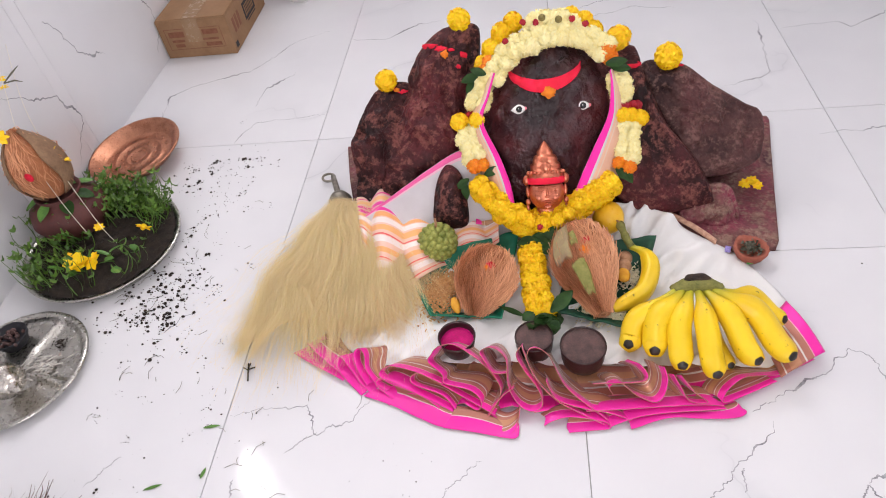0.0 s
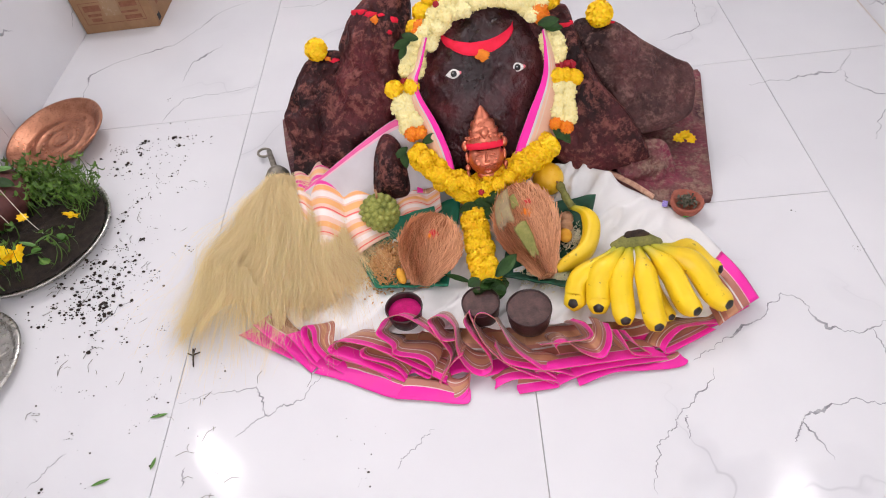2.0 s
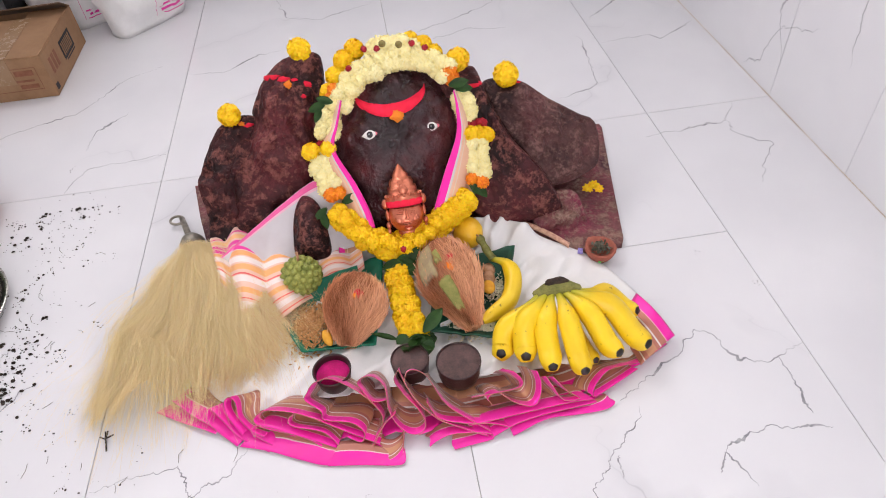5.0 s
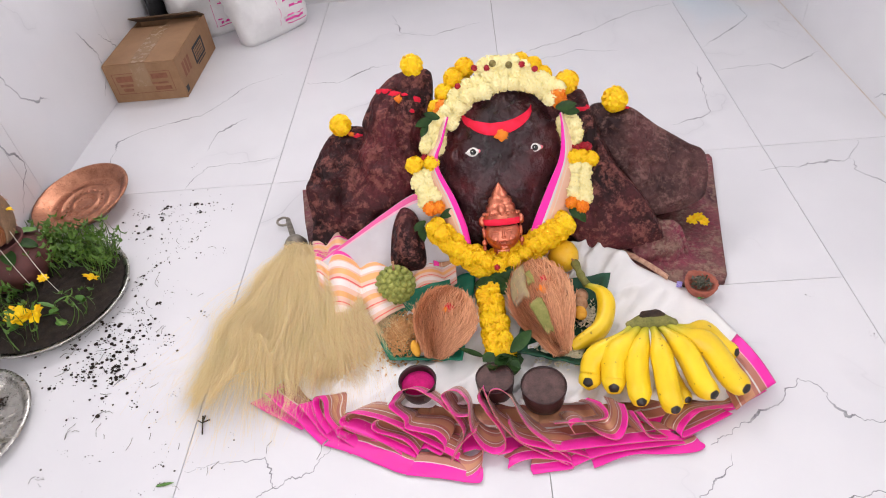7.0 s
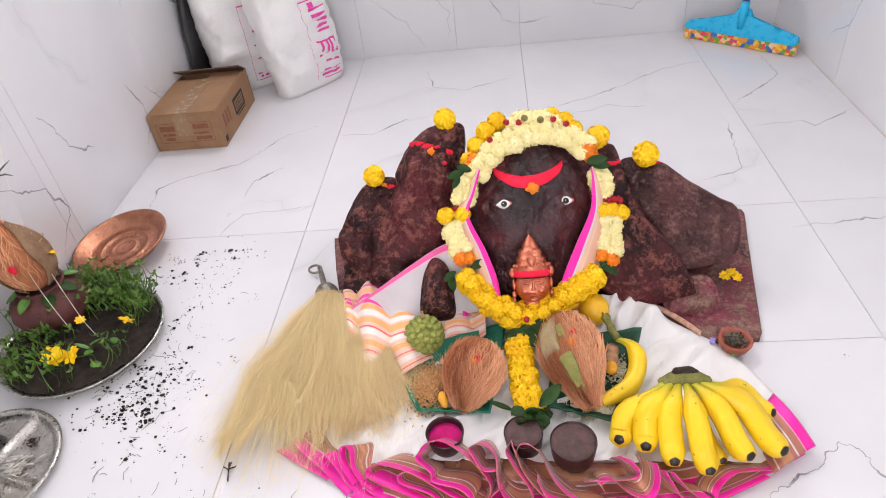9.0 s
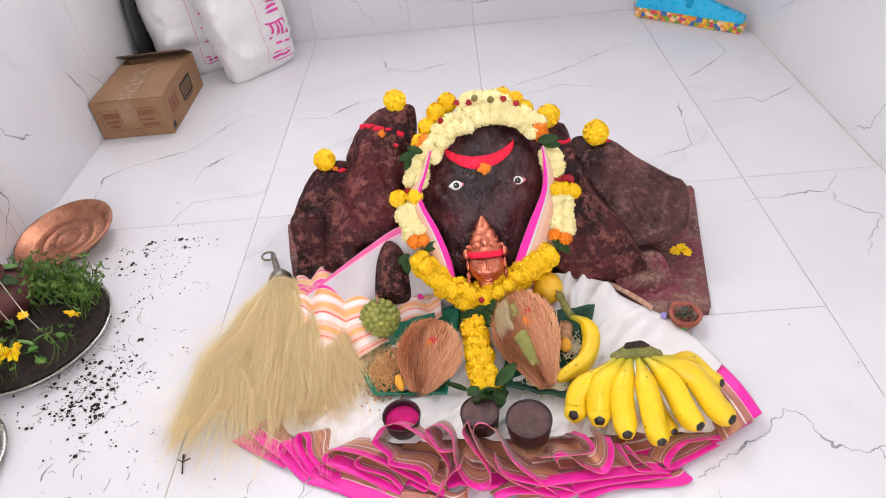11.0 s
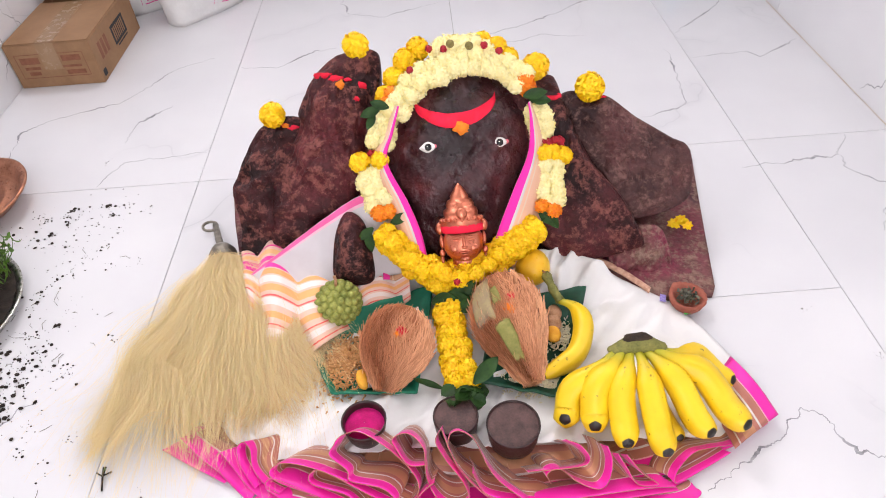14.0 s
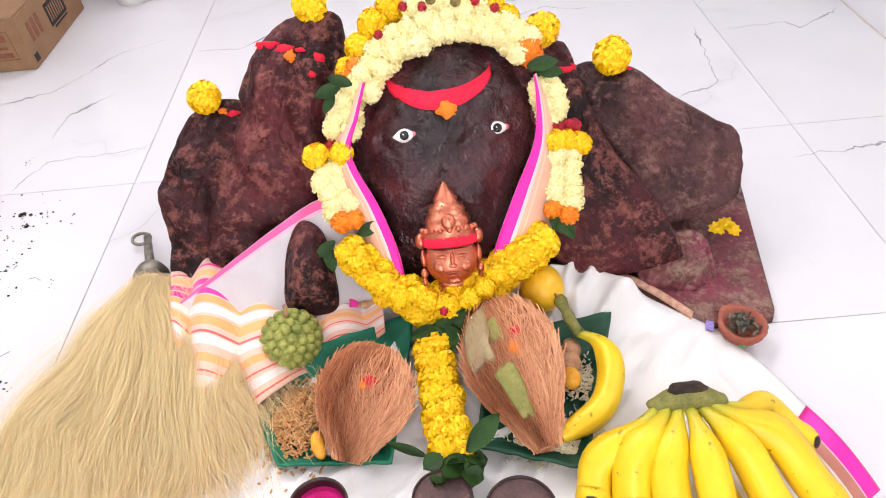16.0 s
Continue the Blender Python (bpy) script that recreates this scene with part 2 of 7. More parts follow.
def window(name, x, y0, y1, z0, z1, label):
    w = tagged(new(name), label, "window", kind="structure")
    for n, b in (("window_sill", (x - 0.05, x + 0.05, y0, y1, z0, z0 + 0.03)), ("window_frame", (x - 0.03, x + 0.03, y0, y1, z1 - 0.04, z1)), ("window_frame", (x - 0.03, x + 0.03, y0, y0 + 0.04, z0 + 0.03, z1 - 0.04)), ("window_frame", (x - 0.03, x + 0.03, y1 - 0.04, y1, z0 + 0.03, z1 - 0.04))):
        part(n, box_bm(*b, bevel=0.004), M["frame"], w)
    for k in range(1, 4):
        y = y0 + (y1 - y0) * k / 4
        part("grille_bar", box_bm(x - 0.006, x + 0.006, y - 0.006, y + 0.006, z0 + 0.03, z1 - 0.04), M["bar"], w)
    return w


window("window_1", LEFT - 0.06, W1[0], W1[1], W1[2], W1[3], "white framed window with an iron grille")
window("window_2", RIGHT + 0.06, W2[0], W2[1], W2[2], W2[3], "small white framed window with an iron grille")
# This window is out of view, added to go with the high key light.
high = tagged(new("window_3"), "white framed high window under the ceiling, unseen and added for the key light", "window", kind="structure")
for b in ((W3[0], W3[1], FAR + 0.03, FAR + 0.09, W3[2], W3[2] + 0.03), (W3[0], W3[1], FAR + 0.03, FAR + 0.09, W3[3] - 0.03, W3[3]), (W3[0], W3[0] + 0.03, FAR + 0.03, FAR + 0.09, W3[2] + 0.03, W3[3] - 0.03), (W3[1] - 0.03, W3[1], FAR + 0.03, FAR + 0.09, W3[2] + 0.03, W3[3] - 0.03)):
    part("window_frame", box_bm(*b, bevel=0.004), M["frame"], high)
door = tagged(new("door_1"), "open white framed doorway to the daylight", "doorway", kind="structure")
for b in ((D1[0], D1[0] + 0.05, BACK - 0.12, BACK + 0.01, 0, 2.0), (D1[1] - 0.05, D1[1], BACK - 0.12, BACK + 0.01, 0, 2.0), (D1[0], D1[1], BACK - 0.12, BACK + 0.01, 2.0, 2.05)):
    part("door_frame", box_bm(*b, bevel=0.004), M["frame"], door)


# ---- the stones ----
LEAN_V = Vector((0, 1, 1.25)).normalized()
LEAN_N = Vector((0, -1.25, 1)).normalized()
DRAFT_V = Vector((0, 1, 0.85)).normalized()
DRAFT_N = Vector((0, -0.85, 1)).normalized()
FOOT = Vector((0, -0.40, 0))
# Where the camera stands before it closes in; the stones are fitted to this view.
CAMERA_EYE = Vector((-0.063, -1.34, 0.961))


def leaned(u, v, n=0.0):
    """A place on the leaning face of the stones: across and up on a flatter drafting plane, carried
    along the camera's sight lines on to the steep face to keep its view, and out of it."""
    way = FOOT + Vector((u, 0, 0)) + DRAFT_V * v - CAMERA_EYE
    return CAMERA_EYE + way * ((FOOT - CAMERA_EYE).dot(LEAN_N) / way.dot(LEAN_N)) + LEAN_N * n


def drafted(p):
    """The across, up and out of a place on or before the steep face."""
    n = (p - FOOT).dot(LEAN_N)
    way = p - LEAN_N * n - CAMERA_EYE
    d = CAMERA_EYE + way * ((FOOT - CAMERA_EYE).dot(DRAFT_N) / way.dot(DRAFT_N)) - FOOT
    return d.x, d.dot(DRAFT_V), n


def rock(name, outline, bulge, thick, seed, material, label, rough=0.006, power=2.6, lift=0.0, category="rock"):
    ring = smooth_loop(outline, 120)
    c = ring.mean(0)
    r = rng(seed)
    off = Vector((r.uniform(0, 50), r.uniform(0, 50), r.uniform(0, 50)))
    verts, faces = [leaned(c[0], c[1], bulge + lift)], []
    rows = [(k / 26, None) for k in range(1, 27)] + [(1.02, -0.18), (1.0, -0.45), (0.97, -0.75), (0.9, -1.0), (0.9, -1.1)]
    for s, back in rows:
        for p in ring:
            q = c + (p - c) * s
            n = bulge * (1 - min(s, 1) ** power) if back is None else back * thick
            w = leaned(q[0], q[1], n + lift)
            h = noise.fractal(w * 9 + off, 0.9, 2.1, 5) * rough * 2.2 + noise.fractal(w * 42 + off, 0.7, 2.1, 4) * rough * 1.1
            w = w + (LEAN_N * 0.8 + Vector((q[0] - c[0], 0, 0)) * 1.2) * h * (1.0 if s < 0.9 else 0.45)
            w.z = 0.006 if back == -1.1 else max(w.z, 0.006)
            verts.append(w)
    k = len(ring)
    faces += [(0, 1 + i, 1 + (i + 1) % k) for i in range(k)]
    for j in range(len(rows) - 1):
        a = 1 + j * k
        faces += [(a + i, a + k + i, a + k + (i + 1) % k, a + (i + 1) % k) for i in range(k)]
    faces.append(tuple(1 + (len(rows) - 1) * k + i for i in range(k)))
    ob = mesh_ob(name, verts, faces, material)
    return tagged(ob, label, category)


def face_height(ob, u, v):
    """How far the front of a rock stands out of the leaning face at a place."""
    best, out = 9, 0
    for p in ob.data.vertices:
        pu, pv, n = drafted(p.co)
        far = (pu - u) ** 2 + (pv - v) ** 2
        if far < best + 1e-5 and n > -0.02:
            best, out = far, n
    return out


def straight_loop(pts, n):
    """n places round a polygon with straight sides."""
    p = np.array(pts + pts[:1], float)
    far = np.concatenate([[0], np.cumsum(np.linalg.norm(np.diff(p, axis=0), axis=1))])
    return np.stack([np.interp(np.linspace(0, far[-1], n, False), far, p[:, k]) for k in range(2)], 1)


base = tagged(new("stone_base"), "stained brown stone bed let into the floor", "stone base")
ring = straight_loop([(-0.512, -0.05), (-0.487, -0.17), (-0.455, -0.29), (-0.43, -0.43), (-0.1, -0.445), (0.2, -0.443), (0.383, -0.443), (0.415, -0.29), (0.447, -0.14), (0.472, -0.028), (0.2, -0.02), (-0.2, -0.02)], 120)
bv, bf = [], []
for s in (1.0, 1.0, 0.985, 0.93, 0.8, 0.6, 0.35, 0.12):
    for i, p in enumerate(ring):
        q = np.array([0, -0.23]) + (p - np.array([0, -0.23])) * s
        h = noise.fractal(Vector((q[0] * 14, q[1] * 14, 3)), 0.9, 2, 4)
        bv.append((q[0], q[1], -0.003 if len(bv) < 120 else 0.009 + (1 - s) * 0.02 + max(0, h) * 0.016 * (s < 0.97)))
for j in range(7):
    bf += [(j * 120 + i, j * 120 + (i + 1) % 120, j * 120 + 120 + (i + 1) % 120, j * 120 + 120 + i) for i in range(120)]
bf.append(tuple(range(840, 960)))
mesh_ob("bed", bv, bf, M["base"], base)

main = rock("sacred_stone", [(-0.023, 0.43), (-0.084, 0.405), (-0.125, 0.36), (-0.15, 0.319), (-0.162, 0.253), (-0.145, 0.168), (-0.12, 0.101), (-0.049, 0.03), (0.012, 0.095), (0.055, 0.166), (0.09, 0.246), (0.098, 0.313), (0.078, 0.372), (0.024, 0.415)], 0.055, 0.13, 1, M["idol"], "dark oiled rounded stone with painted eyes and a red crescent", 0.006, 2.2, 0.012)
rock_tall = rock("rock", [(-0.371, 0.115), (-0.374, 0.18), (-0.367, 0.235), (-0.32, 0.326), (-0.318, 0.36), (-0.285, 0.42), (-0.25, 0.452), (-0.219, 0.462), (-0.178, 0.463), (-0.167, 0.439), (-0.172, 0.382), (-0.194, 0.288), (-0.2, 0.18), (-0.2, 0.1), (-0.3, 0.07)], 0.035, 0.10, 2, M["stone"], "tall rough reddish brown rock with red powder marks", 0.011, 3.0)
rock_left = rock("rock", [(-0.446, 0.219), (-0.437, 0.251), (-0.41, 0.31), (-0.379, 0.345), (-0.338, 0.353), (-0.31, 0.34), (-0.30, 0.309), (-0.32, 0.234), (-0.34, 0.18), (-0.36, 0.09), (-0.429, 0.077), (-0.435, 0.152)], 0.012, 0.09, 3, M["stone"], "rough dark brown rock leaning beside the tall one", 0.010, 2.6, -0.012)
rock_inner = rock("rock", [(0.06, 0.394), (0.134, 0.392), (0.150, 0.377), (0.156, 0.346), (0.172, 0.296), (0.199, 0.228), (0.249, 0.154), (0.278, 0.083), (0.262, 0.064), (0.16, 0.052), (0.10, 0.088), (0.06, 0.165), (0.05, 0.32)], 0.03, 0.10, 4, M["stone"], "reddish wedge shaped rock beside the sacred stone", 0.007, 4.0, 0.004)
rock_right = rock("rock", [(0.164, 0.351), (0.184, 0.361), (0.24, 0.347), (0.283, 0.313), (0.347, 0.266), (0.386, 0.238), (0.384, 0.167), (0.358, 0.138), (0.303, 0.12), (0.245, 0.125), (0.215, 0.203), (0.185, 0.252), (0.16, 0.32)], 0.016, 0.12, 5, M["stone_grey"], "broad grey brown rock leaning on the stone bed", 0.010, 3.5, -0.02)
rock_small = rock("rock", [(-0.262, 0.10), (-0.252, 0.145), (-0.234, 0.168), (-0.208, 0.148), (-0.196, 0.091), (-0.2, 0.045), (-0.258, 0.05)], 0.03, 0.05, 6, M["stone"], "small dark rounded rock among the cloths", 0.004, 2.2, 0.05)
rock_low = rock("rock", [(0.22, 0.06), (0.27, 0.10), (0.315, 0.095), (0.33, 0.03), (0.31, -0.01), (0.24, 0.0)], 0.014, 0.05, 7, M["base"], "low purple stained stone lump on the bed", 0.008, 2.2, -0.01)


# ---- paint, flowers and cloths of the shrine ----
M["red_powder"] = mottled("red_powder", (0.55, 0.004, 0.02), (0.8, 0.012, 0.05), 60, 0.9, 0.5, 0.001)
M["red_paint"] = mottled("red_paint", (0.82, 0.004, 0.035), (0.92, 0.008, 0.06), 40, 0.75, 0.3, 0.001)
M["orange_paste"] = mottled("orange_paste", (0.75, 0.16, 0.006), (0.85, 0.26, 0.012), 90, 0.8, 0.6, 0.001)
M["eye_white"] = mat("white_enamel", (0.85, 0.83, 0.8), 0.25)
M["pupil"] = mat("black_enamel", (0.008, 0.008, 0.01), 0.15)
M["eye_pink"] = mat("pink_enamel", (0.8, 0.2, 0.25), 0.3)


def petals(name, a, b, rough=0.55, deep=0.12):
    m = mat(name, a, rough)
    n = Nodes(m)
    isl = n.add("NewGeometry").outputs["Random Per Island"]
    obj = n.add("ObjectInfo").outputs["Random"]
    mixed = n.math("ADD", n.math("MULTIPLY", isl, 0.75), n.math("MULTIPLY", obj, 0.25))
    n.colour(n.ramp(mixed, [(0.0, a), (1.0, b)]))
    n.b.inputs["Subsurface Weight"].default_value = deep
    n.b.inputs["Subsurface Radius"].default_value = (0.010, 0.006, 0.002)
    return m


M["marigold"] = petals("yellow_marigold_petal", (1.0, 0.54, 0.0), (1.0, 0.74, 0.002), deep=0.0)
M["marigold_orange"] = petals("orange_marigold_petal", (0.88, 0.17, 0.002), (0.98, 0.36, 0.006), deep=0.0)
M["cream"] = petals("cream_chrysanthemum_petal", (0.95, 0.82, 0.32), (1.0, 0.94, 0.56), deep=0.0)
M["rose"] = petals("dark_red_rose_petal", (0.25, 0.002, 0.012), (0.55, 0.008, 0.03))
M["brown_heart"] = mottled("brown_flower_heart", (0.12, 0.09, 0.02), (0.3, 0.24, 0.08), 200, 0.9, 0.6, 0.001)
M["leaf"] = mottled("dark_green_leaf", (0.010, 0.034, 0.007), (0.028, 0.075, 0.014), 40, 0.5, 0.3, 0.001, spec=0.25)
M["fresh_leaf"] = mottled("fresh_green_leaf", (0.05, 0.15, 0.02), (0.13, 0.30, 0.05), 50, 0.45, 0.3, 0.001)


def pom_mesh(name, r, count, wide, material, seed, flat=1.0):
    """A flower head: a core and many short ruffled petals round it."""
    rr = rng(seed)
    verts, faces = [], []
    core_v, core_f = revolve([(r * 0.9 * math.sin(a), r * 0.9 * flat * -math.cos(a)) for a in np.linspace(0.05, math.pi - 0.05, 7)], 10)
    verts += core_v
    faces += core_f
    for i in range(count):
        z = 1 - 2 * (i + 0.5) / count
        a = i * 2.39996 + rr.uniform(-0.3, 0.3)
        s = math.sqrt(1 - z * z)
        d = Vector((s * math.cos(a), s * math.sin(a), z))
        side = d.orthogonal().normalized()
        side.rotate(Matrix.Rotation(rr.uniform(0, 6.28), 3, d))
        fold = d.cross(side)
        long = rr.uniform(0.95, 1.06)
        k = len(verts)
        for far, w, bend in ((0.8, 0.7, -0.05), (0.96, 1.0, 0.08), (1.0, 0.8, 0.22)):
            c = d * r * far * long + fold * r * bend
            for e in (-1, 1):
                p = c + side * e * r * wide * w + d * r * rr.uniform(-0.05, 0.05)
                verts.append((p.x, p.y, p.z * flat))
        faces += [(k, k + 1, k + 3, k + 2), (k + 2, k + 3, k + 5, k + 4)]
    me = bpy.data.meshes.new(name)
    me.from_pydata([tuple(v) for v in verts], [], faces)
    me.materials.append(material)
    return me


POMS = {
    "marigold": [pom_mesh("marigold", 1, 300, 0.16, M["marigold"], s) for s in (1, 2)],
    "orange": [pom_mesh("orange_marigold", 1, 240, 0.13, M["marigold_orange"], s) for s in (3,)],
    "cream": [pom_mesh("chrysanthemum", 1, 200, 0.10, M["cream"], s) for s in (4, 5)],
    "rose": [pom_mesh("rose", 1, 40, 0.3, M["rose"], 6)],
}
PICK = rng(77)


def flower(kind, at, r, parent=None, name="flower", flat=0.85, label=""):
    ob = new(name, PICK.choice(POMS[kind]))
    turn = LEAN_N.to_track_quat("Z", "Y").to_matrix().to_4x4() @ pose(0, 0, 0, PICK.uniform(-35, 35), PICK.uniform(-35, 35), PICK.uniform(0, 360))
    ob.matrix_basis = Matrix.Translation(at) @ turn @ Matrix.Diagonal((r, r, r * flat, 1))
    attach(ob, parent)
    return tagged(ob, label)


def leaf_mesh(length, wide, curl=0.15, seed=0):
    """A pointed leaf along +x with a raised middle rib."""
    verts, faces, n = [], [], 9
    for i in range(n):
        f = i / (n - 1)
        w = wide * (math.sin(math.pi * min(1, f * 0.96 + 0.04)) ** 0.8)
        z = curl * length * (f - f * f)
        for e in (-1, -0.5, 0, 0.5, 1):
            verts.append((length * f, w * e, z + abs(e) * wide * 0.25 + noise.noise(Vector((f * 4, e * 2, seed))) * 0.08 * wide))
    for i in range(n - 1):
        for k in range(4):
            a = i * 5 + k
            faces.append((a, a + 1, a + 6, a + 5))
    return verts, faces


def leaf(parent, at, turn, length, wide, material="leaf", name="leaf", curl=0.15, seed=0, label=""):
    v, f = leaf_mesh(length, wide, curl, seed)
    ob = mesh_ob(name, v, f, M[material], parent, label)
    ob.matrix_basis = Matrix.Translation(at) @ turn
    return ob


def lean_turn(angle, rise=0.0):
    """A turn lying on the leaning face, angle from across."""
    m = Matrix((Vector((1, 0, 0)), LEAN_V, LEAN_N)).transposed().to_4x4()
    return m @ pose(0, 0, 0, 0, -rise, angle)


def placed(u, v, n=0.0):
    """A place in front of the leaning face, lowered slightly as it stands out, to fit the camera's view."""
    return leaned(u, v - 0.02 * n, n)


def dab(parent, rock_ob, u, v, w, h, material, name, seed, out=0.0015, tilt=0.0):
    """An uneven flat dab of powder or paste on a rock."""
    n0 = face_height(rock_ob, u, v) + out
    verts, faces, seg = [placed(u, v, n0 + 0.0022)], [], 26
    ct, st = math.cos(tilt), math.sin(tilt)
    for s, up in ((0.7, 0.0018), (1.0, -0.003)):
        for k in range(seg):
            a = 2 * math.pi * k / seg
            j = 1 + 0.45 * noise.noise(Vector((math.cos(a) * 1.5, math.sin(a) * 1.5, seed * 3.7))) + 0.3 * noise.noise(Vector((math.cos(a) * 5, math.sin(a) * 5, seed)))
            du, dv = w * s * j * math.cos(a), h * s * j * math.sin(a)
            verts.append(placed(u + du * ct - dv * st, v + du * st + dv * ct, n0 + up))
    faces += [(0, 1 + k, 1 + (k + 1) % seg) for k in range(seg)]
    faces += [(1 + k, 1 + seg + k, 1 + seg + (k + 1) % seg, 1 + (k + 1) % seg) for k in range(seg)]
    return mesh_ob(name, verts, faces, M[material], parent)


# crescent, paste and eyes on the sacred stone
cres_v, cres_f = [], []
for i in range(41):
    f = i / 40
    u = -0.107 + 0.142 * f
    mid = 0.354 - 0.040 * math.sin(math.pi * f) ** 0.6 + 0.004 * (f - 0.5)
    half = 0.0085 + 0.0050 * math.sin(math.pi * f) ** 0.7
    for e in (-1, -0.5, 0, 0.5, 1):
        v = mid + half * e
        cres_v.append(placed(u, v, face_height(main, u, v) + (0.006 if abs(e) < 1 else 0.002)))
    if i:
        cres_f += [((i - 1) * 5 + k, (i - 1) * 5 + k + 1, i * 5 + k + 1, i * 5 + k) for k in range(4)]
mesh_ob("crescent_mark", cres_v, cres_f, M["red_paint"], main, "raised red painted crescent")
dab(main, main, -0.030, 0.300, 0.013, 0.0095, "orange_paste", "paste_mark", 4, 0.009)
for u in (-0.088, 0.035):
    n0 = face_height(main, u, 0.271)
    basis = Matrix.Translation(placed(u, 0.271, n0 + 0.0005)) @ lean_turn(4)
    ev, ef = revolve([(0.0001, 0.005), (0.4, 0.0047), (0.75, 0.0032), (1.0, -0.001)], 24)
    ev = [(x * 0.0152 * (1 - 0.12 * abs(y)), y * 0.0092 * (1 - 0.55 * x * x), z) for x, y, z in ev]
    eye = mesh_ob("painted_eye", ev, ef, M["eye_white"], main, "white enamel eye")
    eye.matrix_basis = basis
    pv, pf = revolve([(0.0001, 0.0065), (0.0035, 0.0062), (0.0058, 0.0046), (0.006, 0.002)], 20)
    mesh_ob("pupil", [basis @ Vector(p) for p in pv], pf, M["pupil"], eye, "round black pupil")
    # The highlight on the pupil is put in as a raised white dot.
    pv, pf = revolve([(0.0001, 0.0078), (0.001, 0.0072), (0.0012, 0.006)], 10, (-0.001, 0.001, -0.0008))
    mesh_ob("modelled_glint", [basis @ Vector(p) for p in pv], pf, M["eye_white"], eye)
    pv, pf = revolve([(0.0001, 0.0032), (0.003, 0.0022), (0.0038, 0.0005)], 12, (0.0118, 0.0, 0))
    mesh_ob("eye_corner", [basis @ Vector(p) for p in pv], pf, M["eye_pink"], eye, "pink corner of the eye")

# red powder on the other rocks
for ob, rows in ((rock_tall, ((-0.268, 0.418, 0.016, 0.007), (-0.245, 0.41, 0.014, 0.006), (-0.205, 0.397, 0.014, 0.008), (-0.226, 0.408, 0.009, 0.004), (-0.208, 0.37, 0.005, 0.005))), (rock_left, ((-0.366, 0.338, 0.010, 0.005), (-0.332, 0.33, 0.011, 0.005), (-0.345, 0.336, 0.008, 0.003))), (rock_small, ((-0.236, 0.173, 0.009, 0.006), (-0.222, 0.168, 0.006, 0.004))), (rock_inner, ((0.132, 0.345, 0.017, 0.006), (0.147, 0.35, 0.006, 0.004))), (rock_right, ((0.205, 0.345, 0.016, 0.006), (0.228, 0.343, 0.014, 0.005)))):
    for i, (u, v, w, h) in enumerate(rows):
        dab(ob, ob, u, v, w, h, "red_powder", "powder_mark", i + 3)
dab(rock_tall, rock_tall, -0.236, 0.399, 0.009, 0.009, "orange_paste", "paste_mark", 12)
dab(rock_left, rock_left, -0.344, 0.334, 0.007, 0.005, "orange_paste", "paste_mark", 13)
dab(rock_small, rock_small, -0.226, 0.158, 0.007, 0.008, "orange_paste", "paste_mark", 14)
dab(rock_right, rock_right, 0.222, 0.341, 0.008, 0.005, "orange_paste", "paste_mark", 15)

# single marigolds on the stones
for u, v, n, r in ((-0.362, 0.354, 0.012, 0.0215), (-0.206, 0.471, 0.012, 0.022), (0.208, 0.362, 0.008, 0.0245), (0.111, 0.405, 0.022, 0.0235)):
    tagged(flower("marigold", placed(u, v, n), r, None, "marigold", 0.9), "round yellow marigold laid on top of a rock", "flower", "marigolds on the rocks")


def garland(name, label, rows, string=None):
    g = thing(name, (0, -0.4, 0.0), label, "garland", "flower garlands")
    for kind, place, r in rows:
        flower(kind, place, r, g)
    if string:
        v, f = tube(string, 0.0012, 5)
        mesh_ob("string", v, f, M["string"], g)
    return g


M["string"] = mat("cotton_string", (0.75, 0.7, 0.55), 0.9)


def strung(kind, pts, step, r, rows, lift=0.0, wob=0.004, across=1, wide=0.0):
    """Adds flowers along a curve on the leaning face (u, v, n)."""
    c = smooth_loop(pts, 200, False)
    far = np.concatenate([[0], np.cumsum(np.linalg.norm(np.diff(c, axis=0), axis=1))])
    k = max(2, int(far[-1] / step) + 1)
    for i in range(k):
        s = far[-1] * i / (k - 1)
        p = np.array([np.interp(s, far, c[:, j]) for j in range(3)])
        q = np.array([np.interp(min(s + 0.004, far[-1]), far, c[:, j]) - np.interp(max(s - 0.004, 0), far, c[:, j]) for j in range(3)])
        q = q / (np.linalg.norm(q) + 1e-9)
        for a in range(across):
            o = (a - (across - 1) / 2) * wide
            u, v = p[0] - q[1] * o + PICK.uniform(-wob, wob), p[1] + q[0] * o + PICK.uniform(-wob, wob)
            rows.append((kind, placed(u, v, p[2] + lift - abs(o) * 0.35 + PICK.uniform(-wob, wob)), r * PICK.uniform(0.9, 1.12)))


# the garland round the sacred stone
rows = []
strung("cream", [(-0.140, 0.340, 0.05), (-0.115, 0.377, 0.05), (-0.077, 0.403, 0.052), (-0.034, 0.418, 0.055), (0.008, 0.420, 0.055), (0.049, 0.405, 0.052), (0.078, 0.380, 0.05)], 0.0165, 0.0165, rows, across=2, wide=0.02)
strung("cream", [(-0.058, 0.440, 0.045), (-0.02, 0.450, 0.05), (0.018, 0.440, 0.045)], 0.015, 0.0185, rows)
strung("cream", [(-0.158, 0.322, 0.05), (-0.168, 0.285, 0.055)], 0.011, 0.0155, rows, across=2, wide=0.016)
strung("cream", [(-0.188, 0.231, 0.058), (-0.187, 0.21, 0.06), (-0.178, 0.181, 0.062)], 0.011, 0.016, rows, across=2, wide=0.018)
strung("cream", [(0.104, 0.323, 0.05), (0.109, 0.281, 0.05)], 0.011, 0.015, rows, across=2, wide=0.015)
